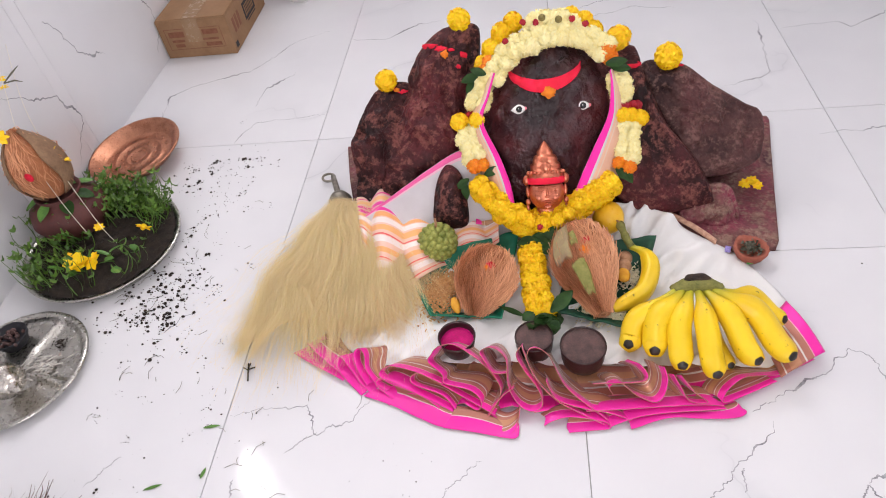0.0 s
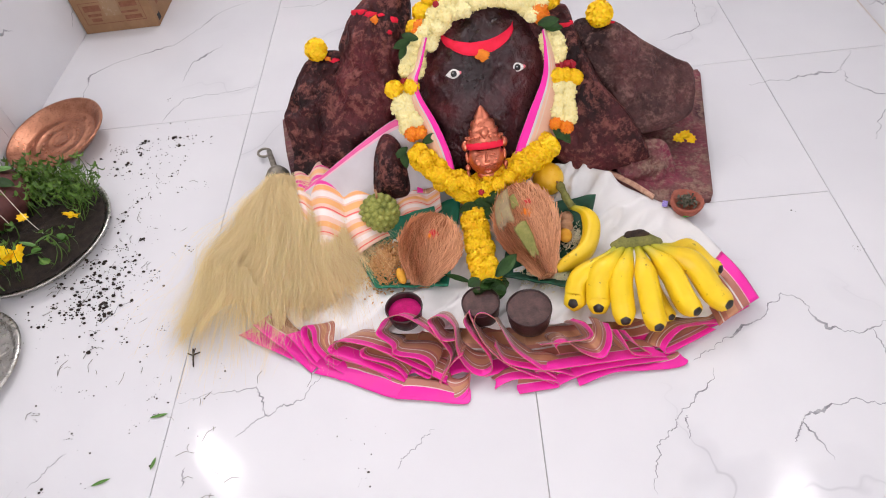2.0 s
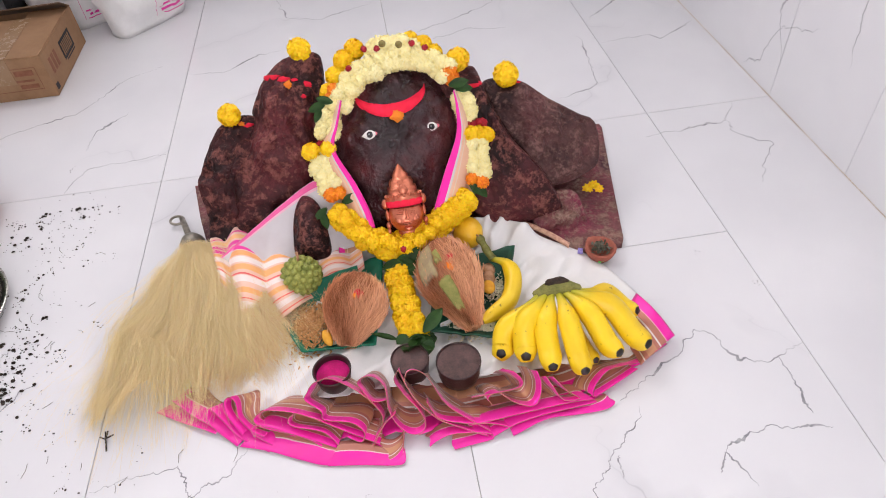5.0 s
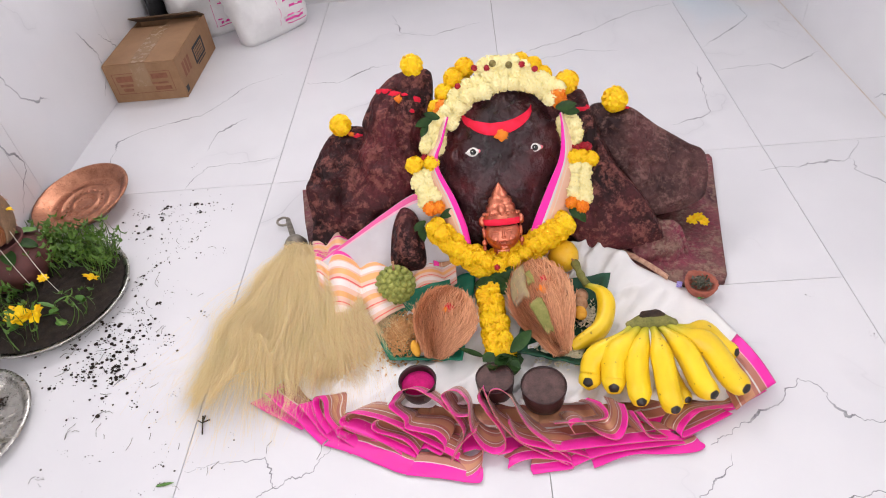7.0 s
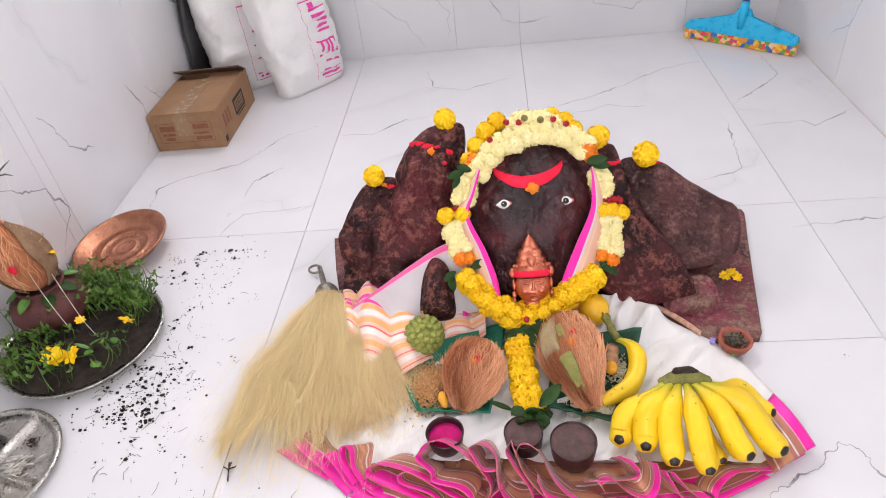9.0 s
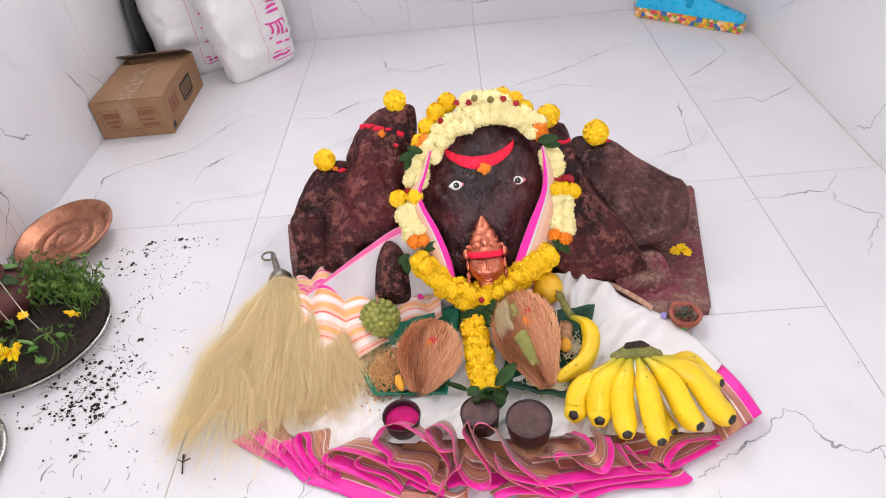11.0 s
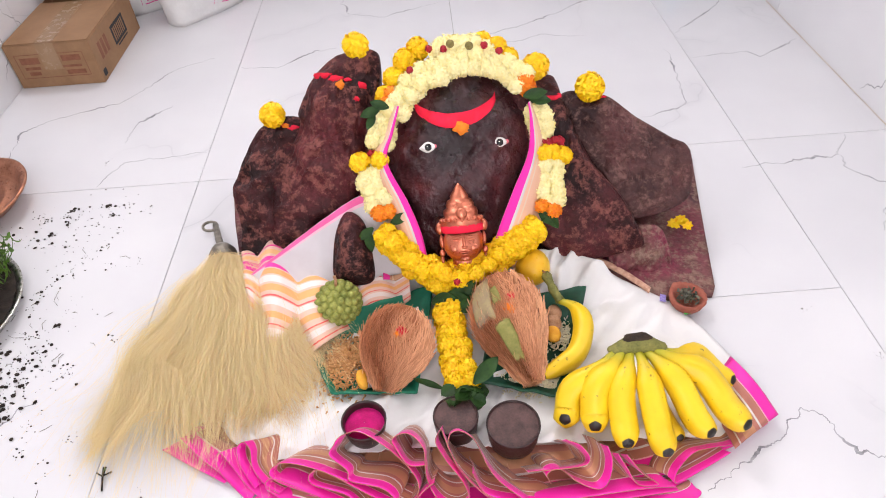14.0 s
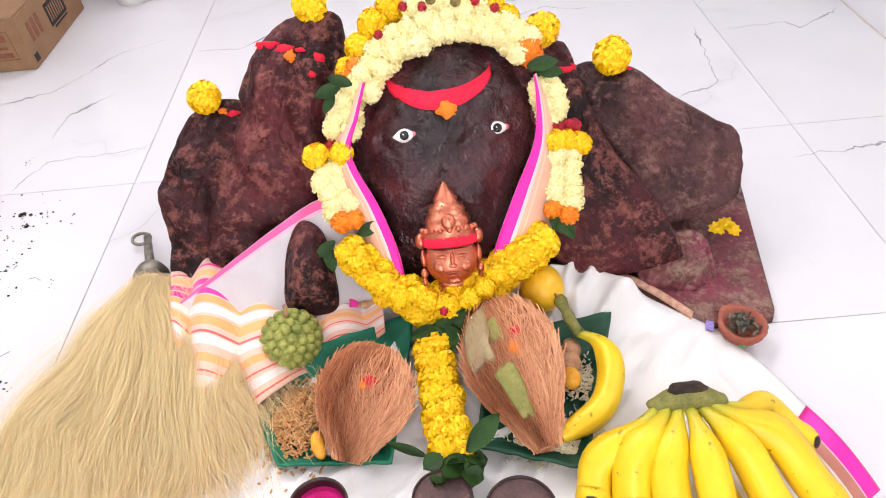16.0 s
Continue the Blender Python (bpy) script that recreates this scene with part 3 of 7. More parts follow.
strung("cream", [(0.119, 0.226, 0.055), (0.117, 0.2, 0.057), (0.113, 0.163, 0.06)], 0.011, 0.0155, rows, across=2, wide=0.018)
strung("rose", [(-0.188, 0.268, 0.05), (-0.166, 0.268, 0.06)], 0.01, 0.008, rows, wob=0.002)
strung("rose", [(0.106, 0.266, 0.056), (0.138, 0.264, 0.05)], 0.01, 0.0085, rows, wob=0.002)
for u, v in ((-0.075, 0.443), (-0.05, 0.44), (0.02, 0.442), (0.045, 0.43), (-0.11, 0.408)):
    rows.append(("rose", placed(u, v, 0.066), 0.006))
strung("marigold", [(-0.202, 0.25, 0.055), (-0.172, 0.252, 0.064)], 0.016, 0.0165, rows)
strung("marigold", [(0.110, 0.244, 0.058), (0.138, 0.243, 0.054)], 0.014, 0.0155, rows)
strung("orange", [(-0.178, 0.161, 0.064), (-0.160, 0.164, 0.066)], 0.016, 0.0155, rows)
strung("orange", [(0.098, 0.153, 0.062), (0.118, 0.148, 0.058)], 0.014, 0.013, rows)
strung("orange", [(-0.152, 0.352, 0.044), (-0.145, 0.368, 0.044)], 0.014, 0.013, rows)
strung("orange", [(0.082, 0.37, 0.05), (0.093, 0.362, 0.045)], 0.012, 0.0155, rows)
strung("marigold", [(-0.152, 0.372, 0.030), (-0.146, 0.392, 0.030), (-0.136, 0.415, 0.030), (-0.120, 0.436, 0.026), (-0.096, 0.452, 0.022)], 0.027, 0.0185, rows, wob=0.004)
strung("marigold", [(0.022, 0.462, 0.022), (0.046, 0.442, 0.026), (0.066, 0.424, 0.028)], 0.026, 0.0155, rows, wob=0.002)
neck = garland("garland", "cream, yellow and orange flower garland round the stone", rows)
for u, v in ((-0.038, 0.448), (-0.006, 0.442)):
    hv, hf = revolve([(0.0001, 0.004), (0.004, 0.0034), (0.0068, 0.0)], 12)
    h = mesh_ob("flower_heart", hv, hf, M["brown_heart"], neck, "brown dry flower heart")
    h.matrix_basis = Matrix.Translation(placed(u, v, 0.070)) @ lean_turn(0)
for u, v, a, l in ((-0.165, 0.345, 200, 0.05), (-0.15, 0.345, 160, 0.045), (-0.175, 0.335, 240, 0.04), (0.08, 0.348, 5, 0.055), (0.09, 0.342, -10, 0.05), (-0.16, 0.145, 25, 0.05), (-0.19, 0.14, 215, 0.045), (-0.2, 0.135, 280, 0.05), (0.09, 0.145, -40, 0.05), (0.1, 0.15, -60, 0.055), (0.12, 0.135, 190, 0.04)):
    leaf(neck, placed(u, v, 0.062), lean_turn(a, 10), l * 0.72, l * 0.17, seed=u * 99)

# the yellow loop below
rows = []
loop = [(-0.172, 0.126, 0.068), (-0.139, 0.092, 0.072), (-0.096, 0.062, 0.076), (-0.056, 0.050, 0.08), (-0.012, 0.062, 0.078), (0.036, 0.09, 0.072), (0.08, 0.116, 0.066)]
strung("marigold", loop, 0.0115, 0.0155, rows, across=2, wide=0.02, wob=0.005)
strung("marigold", loop, 0.0125, 0.015, rows, lift=0.011, wob=0.006)
strung("marigold", [(-0.09, 0.036, 0.076), (-0.06, 0.022, 0.08), (-0.035, 0.034, 0.08)], 0.014, 0.016, rows)
rows.append(("rose", placed(-0.056, 0.045, 0.105), 0.007))
low = garland("garland", "thick yellow marigold garland hanging in a loop", rows)
for u, v, a in ((-0.10, 0.012, 10), (-0.075, 0.018, -15), (-0.03, 0.02, 170), (-0.05, 0.008, 60), (-0.02, 0.012, 200)):
    leaf(low, placed(u, v, 0.09), lean_turn(a, 12), 0.045, 0.013, seed=a)

# the hanging tail with its tuft of folded leaves
tail = thing("garland", (-0.07, -0.55, 0.012), "short yellow marigold tail ending in folded leaves", "garland", "flower garlands")
for i in range(7):
    f = i / 6
    for e in (-0.6, 0.6):
        x = -0.074 + 0.012 * f + e * (0.011 + 0.005 * f) + PICK.uniform(-0.003, 0.003)
        flower("marigold", Vector((x, -0.475 - 0.135 * f + PICK.uniform(-0.004, 0.004), 0.052 - 0.012 * f + (0.008 if e == 0 else 0) + PICK.uniform(-0.003, 0.003))), PICK.uniform(0.0175, 0.0205), tail)
v, f = lump(-0.056, -0.632, 0.034, 0.028, 0.021, 0.022, 16)
mesh_ob("leaf_packet", v, f, M["leaf"], tail, "packet of folded dark leaves")
for i in range(30):
    a = PICK.uniform(150, 400)
    at = (-0.056 + PICK.uniform(-0.026, 0.022), -0.63 + PICK.uniform(-0.014, 0.014), 0.03 + PICK.uniform(0, 0.026))
    leaf(tail, at, pose(0, 0, 0, PICK.uniform(-50, 50), PICK.uniform(-30, 20), a), PICK.uniform(0.018, 0.027), 0.011, seed=i)
leaf(tail, (-0.045, -0.622, 0.055), pose(0, 0, 0, 20, -15, 42), 0.055, 0.012, "leaf", seed=3)
leaf(tail, (-0.09, -0.61, 0.03), pose(0, 0, 0, 0, -10, 160), 0.05, 0.006, seed=5)

# copper head in front of the stone
M["copper"] = mottled("polished_copper", (0.52, 0.14, 0.08), (0.66, 0.23, 0.14), 60, 0.34, 0.05, 0.0005, 0.9)
rows = [lump(0, 0, 0.036, 0.0285, 0.0240, 0.032, 28), lump(0, 0.008, 0.004, 0.017, 0.014, 0.014), lump(0, 0.012, -0.008, 0.034, 0.016, 0.010), lump(0, -0.0240, 0.0375, 0.0026, 0.0048, 0.0095, 12), lump(0, -0.0255, 0.0305, 0.0044, 0.0038, 0.0028, 12), lump(0, -0.0220, 0.0222, 0.0072, 0.0030, 0.0013, 12), lump(0, -0.0212, 0.0190, 0.0052, 0.0032, 0.0015, 12), lump(0, -0.0175, 0.0115, 0.0070, 0.0050, 0.0046, 12)]
for e in (-1, 1):
    rows += [lump(e * 0.0100, -0.0212, 0.0415, 0.0066, 0.0026, 0.0024, 12), lump(e * 0.0100, -0.0218, 0.0492, 0.0082, 0.0020, 0.0010, 12), lump(e * 0.0125, -0.0165, 0.0290, 0.0075, 0.0055, 0.0080, 12), lump(e * 0.0295, 0.001, 0.039, 0.0034, 0.0055, 0.0110, 12), lump(e * 0.0300, 0.000, 0.021, 0.0042, 0.0042, 0.0062, 12), lump(e * 0.0305, 0.002, 0.010, 0.0030, 0.0032, 0.0062, 12), lump(e * 0.0305, 0.004, 0.060, 0.0062, 0.0080, 0.0100, 12)]
crown = [(0.0275, 0.058), (0.0285, 0.064), (0.027, 0.067), (0.0285, 0.071), (0.027, 0.076), (0.0235, 0.078), (0.0242, 0.083), (0.022, 0.089), (0.0195, 0.091), (0.0198, 0.096), (0.0165, 0.103), (0.0125, 0.105), (0.013, 0.109), (0.009, 0.116), (0.0045, 0.124), (0.0005, 0.129)]
rows.append(revolve(crown, 28, wave=lambda i, a: 1 + 0.035 * math.cos(14 * a) * (i % 3 == 1)))
for k in range(9):
    a = math.pi * (1.08 + 0.84 * k / 8)
    rows.append(lump(0.0285 * math.cos(a), 0.0285 * math.sin(a), 0.0735, 0.003, 0.003, 0.0035, 8))
rows.append(lump(0, -0.0285, 0.083, 0.0075, 0.004, 0.009, 10))
hv, hf = joined(*rows)
k0 = len(hf)
bandv, bandf = revolve([(0.0268, 0.0525), (0.0293, 0.0545), (0.0298, 0.0615), (0.0288, 0.0645)], 28)
sp = lump(0, -0.0262, 0.0585, 0.0055, 0.003, 0.005, 8)
hv, hf = joined((hv, hf), (bandv, bandf), sp)
bust = mesh_ob("statuette", hv, hf, [M["copper"], M["red_paint"], M["orange_paste"]])
for i, p in enumerate(bust.data.polygons):
    p.material_index = 0 if i < k0 else 1 if i < k0 + len(bandf) else 2
bust.matrix_basis = Matrix.Translation(placed(-0.041, 0.070, 0.086)) @ pose(0, 0, 0, -36, 0, 2) @ Matrix.Diagonal((1.16, 1.08, 1.02, 1))
tagged(bust, "small copper bust statuette with a red band", "statuette")

# ---- cloths ----


def striped(name, ground, bands, rough=0.5, sheen=0.2, axis=1, shine=0.0):
    """A woven cloth; bands: rows of from, to, colour along one axis of its weave."""
    m = mat(name, ground, rough)
    n = Nodes(m)
    sep = n.add("SeparateXYZ")
    n.link(n.coord("UV"), sep.inputs[0])
    ramp = n.add("ValToRGB")
    ramp.color_ramp.interpolation = "CONSTANT"
    e = ramp.color_ramp.elements
    while len(e) > 1:
        e.remove(e[0])
    e[0].position, e[0].color = 0, (*ground, 1)
    for lo, hi, c in bands:
        a = e.new(lo)
        a.color = (*c, 1)
        b = e.new(hi)
        b.color = (*ground, 1)
    n.link(sep.outputs[axis], ramp.inputs[0])
    fine = n.noise(n.coord(), 900, 2)
    wide = n.noise(n.coord(), 25, 3)
    tone = n.mix(n.grey(wide, [(0.3, 0.14), (0.7, 0.0)]), ramp.outputs[0], (0.5, 0.25, 0.25), "MULTIPLY")
    n.colour(tone)
    n.b.inputs["Sheen Weight"].default_value = sheen
    n.b.inputs["Metallic"].default_value = shine
    n.bump(n.math("ADD", fine, n.math("MULTIPLY", wide, 2.0)), 0.3, 0.0012)
    return m


PINK = (0.90, 0.002, 0.38)
M["border"] = striped("tan_saree_border", (0.46, 0.17, 0.12), [(0.0, 0.27, PINK), (0.27, 0.29, (0.85, 0.4, 0.5)), (0.42, 0.45, (0.72, 0.66, 0.62)), (0.52, 0.72, (0.56, 0.27, 0.14)), (0.82, 0.85, (0.72, 0.64, 0.58))], 0.32, 0.3, shine=0.25)
M["hem"] = striped("pink_saree_hem", (0.46, 0.17, 0.12), [(0.0, 0.62, PINK), (0.62, 0.66, (0.8, 0.6, 0.6))], 0.4, 0.3)
M["flange"] = striped("tan_border_edge", (0.80, 0.48, 0.33), [(0.0, 0.24, PINK), (0.24, 0.31, (0.62, 0.6, 0.58)), (0.40, 0.43, (0.75, 0.60, 0.45))], 0.36, 0.3, shine=0.15)
M["veil"] = striped("white_voile_pink_edge", (0.62, 0.59, 0.61), [(0.0, 0.09, (0.85, 0.12, 0.36)), (0.09, 0.13, (0.85, 0.5, 0.6))], 0.7, 0.2)
M["heap"] = striped("striped_saree", (0.88, 0.56, 0.44), [(0.04, 0.055, (0.85, 0.12, 0.10)), (0.10, 0.16, (0.92, 0.78, 0.74)), (0.18, 0.195, (0.85, 0.12, 0.10)), (0.24, 0.29, (0.90, 0.45, 0.16)), (0.34, 0.40, (0.92, 0.80, 0.76)), (0.41, 0.425, (0.85, 0.12, 0.12)), (0.46, 0.52, (0.90, 0.45, 0.16)), (0.54, 0.60, (0.92, 0.8, 0.76)), (0.61, 0.66, (0.90, 0.42, 0.14)), (0.67, 0.73, (0.86, 0.02, 0.36)), (0.745, 0.80, (0.86, 0.02, 0.36)), (0.83, 0.89, (0.92, 0.5, 0.2)), (0.92, 0.94, (0.86, 0.05, 0.3))], 0.65, 0.3)


M["brocade"] = striped("gold_brocade", (0.62, 0.33, 0.18), [(0.0, 0.16, (0.86, 0.02, 0.36)), (0.22, 0.25, (0.8, 0.6, 0.4)), (0.6, 0.63, (0.8, 0.6, 0.4))], 0.36, 0.3, 0, 0.25)


def white_cloth():
    m = mat("white_cotton", (0.84, 0.83, 0.82), 0.85)
    n = Nodes(m)
    c = n.coord()
    n.colour(n.ramp(n.noise(c, 9, 4), [(0.35, (0.86, 0.85, 0.84)), (0.62, (0.84, 0.83, 0.82)), (0.74, (0.84, 0.76, 0.78))]))
    n.bump(n.math("ADD", n.noise(c, 60, 4), n.math("MULTIPLY", n.noise(c, 800, 2), 0.3)), 0.35, 0.003)
    return m


M["white_cloth"] = white_cloth()


def sheet(name, where, nu, nv, material, parent=None, label="", thick=0.0009):
    """A cloth: where(u, v) gives each place, u and v from 0 to 1."""
    verts = [where(i / nu, j / nv) for j in range(nv + 1) for i in range(nu + 1)]
    faces = [(j * (nu + 1) + i, j * (nu + 1) + i + 1, (j + 1) * (nu + 1) + i + 1, (j + 1) * (nu + 1) + i) for j in range(nv) for i in range(nu)]
    ob = mesh_ob(name, verts, faces, material, parent, label)
    uv = ob.data.uv_layers.new(name="weave")
    for p in ob.data.polygons:
        for li, vi in zip(p.loop_indices, p.vertices):
            uv.data[li].uv = ((vi % (nu + 1)) / nu, (vi // (nu + 1)) / nv)
    if thick:
        s = ob.modifiers.new("thickness", "SOLIDIFY")
        s.thickness, s.offset = thick, 0
    return ob


def along(pts):
    p = np.array(pts, float)

    def at(f):
        s = min(max(f, 0), 1) * (len(p) - 1)
        a = min(int(s), len(p) - 2)
        idx = [max(a - 1, 0), a, a + 1, min(a + 2, len(p) - 1)]
        q, t = p[idx], s - a
        return 0.5 * (2 * q[1] + (q[2] - q[0]) * t + (2 * q[0] - 5 * q[1] + 4 * q[2] - q[3]) * t**2 + (3 * q[1] - q[0] - 3 * q[2] + q[3]) * t**3)

    return at


# the white cloth under the offerings
left_side = along([(-0.34, -0.695), (-0.42, -0.64), (-0.44, -0.5), (-0.40, -0.40), (-0.25, -0.375)])
right_side = along([(0.30, -0.71), (0.368, -0.64), (0.355, -0.56), (0.295, -0.45), (0.18, -0.355)])


def white_at(u, v):
    a, b = left_side(v), right_side(v)
    x, y = a + (b - a) * u
    edge = min(1, 12 * min(u, 1 - u, 1 - v + 0.08))
    fold = noise.noise(Vector((x * 16 + y * 9, y * 5 - x * 4, 1.3)))
    crease = 1 - abs(noise.noise(Vector((x * 22 - y * 20, y * 8 + x * 6, 7.7)))) * 2
    bank = max(0, (y + 0.47) / 0.10)
    side = math.exp(-(((x - 0.16) / 0.09) ** 2)) * max(0, min(1, (y + 0.52) / 0.12))
    z = 0.009 + edge * (0.010 * (0.5 + fold) + 0.010 * max(0, crease) ** 3 + 0.02 * bank**1.5 + side * 0.035 * (0.6 + 0.5 * fold + 0.5 * max(0, crease) ** 2))
    return Vector((x, y, max(0.004, z)))


tagged(sheet("cloth", white_at, 110, 80, M["white_cloth"]), "creased white cotton cloth spread under the offerings", "cloth")

# the pleated border fanned out on the floor
fan = thing("pleated_cloth", (-0.06, -0.72, 0.0), "tan saree border with bright pink edges in fanned pleats", "cloth")
arc = along([(-0.50, -0.655), (-0.43, -0.715), (-0.33, -0.755), (-0.2, -0.79), (-0.06, -0.803), (0.09, -0.80), (0.21, -0.78), (0.32, -0.735), (0.375, -0.68), (0.365, -0.60)])


def pleat(count, tall, sway, front, deep, seed, lift, lo=0.0, hi=1.0, lean=1.0, fall=0.055):
    """A strip folded to and fro; its pink edge swings in slanting loops that lie back from the floor."""
    r = rng(seed)
    hs = [r.uniform(0.45, 1.3) for _ in range(count + 2)]
    ws = [r.uniform(0.6, 1.5) for _ in range(count + 2)]
    ls = [lean * r.uniform(0.4, 1.5) for _ in range(count + 2)]
    stops = np.cumsum([0] + [r.uniform(0.5, 1.6) for _ in range(count)])
    stops = stops / stops[-1]

    def at(u, v):
        phi = u * count
        i = min(int(phi), count - 1)
        f = phi - i
        near = 0.5 - 0.5 * math.cos(math.pi * f)
        mixed = lambda some: some[i] * (1 - near) + some[i + 1] * near
        h, w, l = mixed(hs), mixed(ws), mixed(ls)
        taper = min(1, u * 9, (1 - u) * 6, 0.3 + u * 2.4) * (1 - 0.45 * max(0, (u - 0.62) / 0.38))
        wave = 0.5 - 0.5 * math.cos(2 * math.pi * f)
        rise = wave * h * taper
        shift = -sway * w * math.sin(4 * math.pi * f) * taper - l * tall * rise
        s = lo + (hi - lo) * (stops[i] + (stops[i + 1] - stops[i]) * f)
        p, q = arc(s), arc(min(1, s + 0.01))
        t = q - p
        t = t / (np.linalg.norm(t) + 1e-9)
        nrm = np.array([-t[1], t[0]])
        wob = noise.noise(Vector((u * 9, seed, v * 2))) * 0.014
        curl = noise.noise(Vector((u * 23, seed + 5, v * 1.5))) * 0.006
        p = p + t * (shift * (1 - 0.25 * v) + curl + 0.03 * v * math.sin(seed + 5 * u)) + nrm * (front * (0.4 + 0.6 * hs[i]) + v * deep + wob * v + tall * 0.8 * rise)
        z = lift + tall * rise * (1 - 0.2 * v) - fall * v * rise * 0.5 + 0.008 * v + curl * 0.5 * rise
        return Vector((p[0], p[1], max(0.003 + 0.004 * v, z)))

    return at


sheet("pleat", pleat(18, 0.006, 0.006, 0.018, 0.11, 20, 0.003, 0.0, 0.93, 1.0), 420, 10, M["border"], fan, "flat cloth under the pleats", 0.0012)
hem_front = along([(-0.50, -0.655), (-0.43, -0.715), (-0.33, -0.755), (-0.2, -0.79), (-0.06, -0.815), (0.09, -0.81), (0.21, -0.785), (0.32, -0.735), (0.40, -0.68)])
HEM_X = np.array([hem_front(k / 60)[0] for k in range(61)])
HEM_Y = np.array([hem_front(k / 60)[1] for k in range(61)])
FOLDS = [0]


def hem_fold(pts, deep, key="border"):
    """One fold of the border: its pink hem winds over the heap, and the cloth runs back from it."""
    FOLDS[0] += 1
    ring = smooth_loop(pts, 64, False)
    seed = FOLDS[0] * 3.1

    def at(u, v):
        s = u * 63
        i = min(int(s), 62)
        p = ring[i] + (ring[i + 1] - ring[i]) * (s - i)
        rise = min(0.075, max(0.0, p[1] - float(np.interp(p[0], HEM_X, HEM_Y))))
        z = 0.004 + 0.8 * rise
        back = np.array([-0.06, -0.42]) - p
        back = back / np.linalg.norm(back)
        sag = noise.noise(Vector((u * 3, v * 1.5, seed)))
        q = p + back * deep * 0.78 * v * (1 + 0.25 * sag) + np.array([0.010 * v * sag, 0])
        return Vector((q[0], q[1], max(0.003, z * (1 - 0.8 * v) + 0.006 * v * sag + 0.005 * v)))

    return sheet("pleat", at, 96, 10, M[key], fan, "", 0.0012)


hem_fold([(-0.51, -0.661), (-0.453, -0.696), (-0.406, -0.723)], 0.050, "hem")
hem_fold([(-0.481, -0.653), (-0.444, -0.687), (-0.406, -0.716), (-0.369, -0.751)], 0.050, "hem")
hem_fold([(-0.374, -0.745), (-0.406, -0.717), (-0.418, -0.697), (-0.411, -0.69), (-0.391, -0.71), (-0.363, -0.739), (-0.317, -0.771)], 0.050, "hem")
hem_fold([(-0.36, -0.736), (-0.381, -0.708), (-0.385, -0.69), (-0.375, -0.685), (-0.365, -0.695), (-0.362, -0.714), (-0.344, -0.735), (-0.324, -0.747)], 0.050)
hem_fold([(-0.269, -0.789), (-0.324, -0.752), (-0.344, -0.737), (-0.335, -0.73), (-0.304, -0.742), (-0.244, -0.771), (-0.219, -0.795)], 0.050, "hem")
hem_fold([(-0.21, -0.785), (-0.266, -0.759), (-0.321, -0.737), (-0.338, -0.723), (-0.319, -0.716), (-0.274, -0.728), (-0.227, -0.748)], 0.060)
hem_fold([(-0.206, -0.782), (-0.228, -0.762), (-0.275, -0.745), (-0.281, -0.734), (-0.267, -0.731), (-0.246, -0.74), (-0.19, -0.769), (-0.141, -0.794)], 0.050)
hem_fold([(-0.191, -0.775), (-0.169, -0.786), (-0.163, -0.775), (-0.181, -0.76), (-0.223, -0.748), (-0.227, -0.736), (-0.251, -0.718), (-0.244, -0.708), (-0.232, -0.695), (-0.207, -0.693), (-0.169, -0.721), (-0.138, -0.749), (-0.132, -0.771), (-0.159, -0.803)], 0.060)
hem_fold([(-0.119, -0.744), (-0.143, -0.741), (-0.159, -0.721), (-0.164, -0.708), (-0.152, -0.7), (-0.136, -0.704), (-0.121, -0.726), (-0.119, -0.759), (-0.102, -0.784), (-0.081, -0.793), (-0.065, -0.785), (-0.073, -0.764), (-0.094, -0.74), (-0.105, -0.715), (-0.096, -0.697)], 0.060)
hem_fold([(-0.096, -0.697), (-0.08, -0.745), (-0.047, -0.778), (-0.008, -0.796), (0.03, -0.81)], 0.050)
hem_fold([(-0.089, -0.722), (-0.083, -0.705), (-0.069, -0.703), (-0.052, -0.718), (-0.041, -0.746), (-0.025, -0.767), (0.005, -0.787), (0.034, -0.804)], 0.060)
hem_fold([(-0.11, -0.763), (-0.127, -0.771), (-0.151, -0.792), (-0.156, -0.814), (-0.131, -0.829), (-0.109, -0.815), (-0.101, -0.784)], 0.050)
hem_fold([(-0.225, -0.812), (-0.173, -0.82), (-0.113, -0.831), (-0.104, -0.819)], 0.040, "hem")
hem_fold([(-0.058, -0.758), (-0.043, -0.779), (-0.006, -0.79), (0.039, -0.796), (0.069, -0.804)], 0.060)
hem_fold([(0.044, -0.774), (0.04, -0.764), (0.058, -0.76), (0.079, -0.773), (0.107, -0.781), (0.122, -0.772), (0.129, -0.753), (0.125, -0.738)], 0.060)
hem_fold([(0.016, -0.761), (0.084, -0.758), (0.099, -0.75), (0.089, -0.737), (0.07, -0.727)], 0.035)
hem_fold([(0.138, -0.746), (0.149, -0.762), (0.161, -0.777), (0.188, -0.776), (0.17, -0.766), (0.15, -0.747)], 0.045)
hem_fold([(0.301, -0.736), (0.261, -0.755), (0.215, -0.774), (0.218, -0.761), (0.245, -0.741), (0.276, -0.733), (0.314, -0.724), (0.369, -0.695)], 0.050)
hem_fold([(0.035, -0.813), (0.088, -0.798), (0.176, -0.787), (0.236, -0.78), (0.243, -0.789), (0.217, -0.797), (0.132, -0.798), (0.069, -0.815)], 0.035, "hem")
hem_fold([(-0.064, -0.811), (-0.049, -0.805), (-0.022, -0.801), (0.027, -0.806), (0.037, -0.814), (0.002, -0.818), (-0.026, -0.821)], 0.035, "hem")
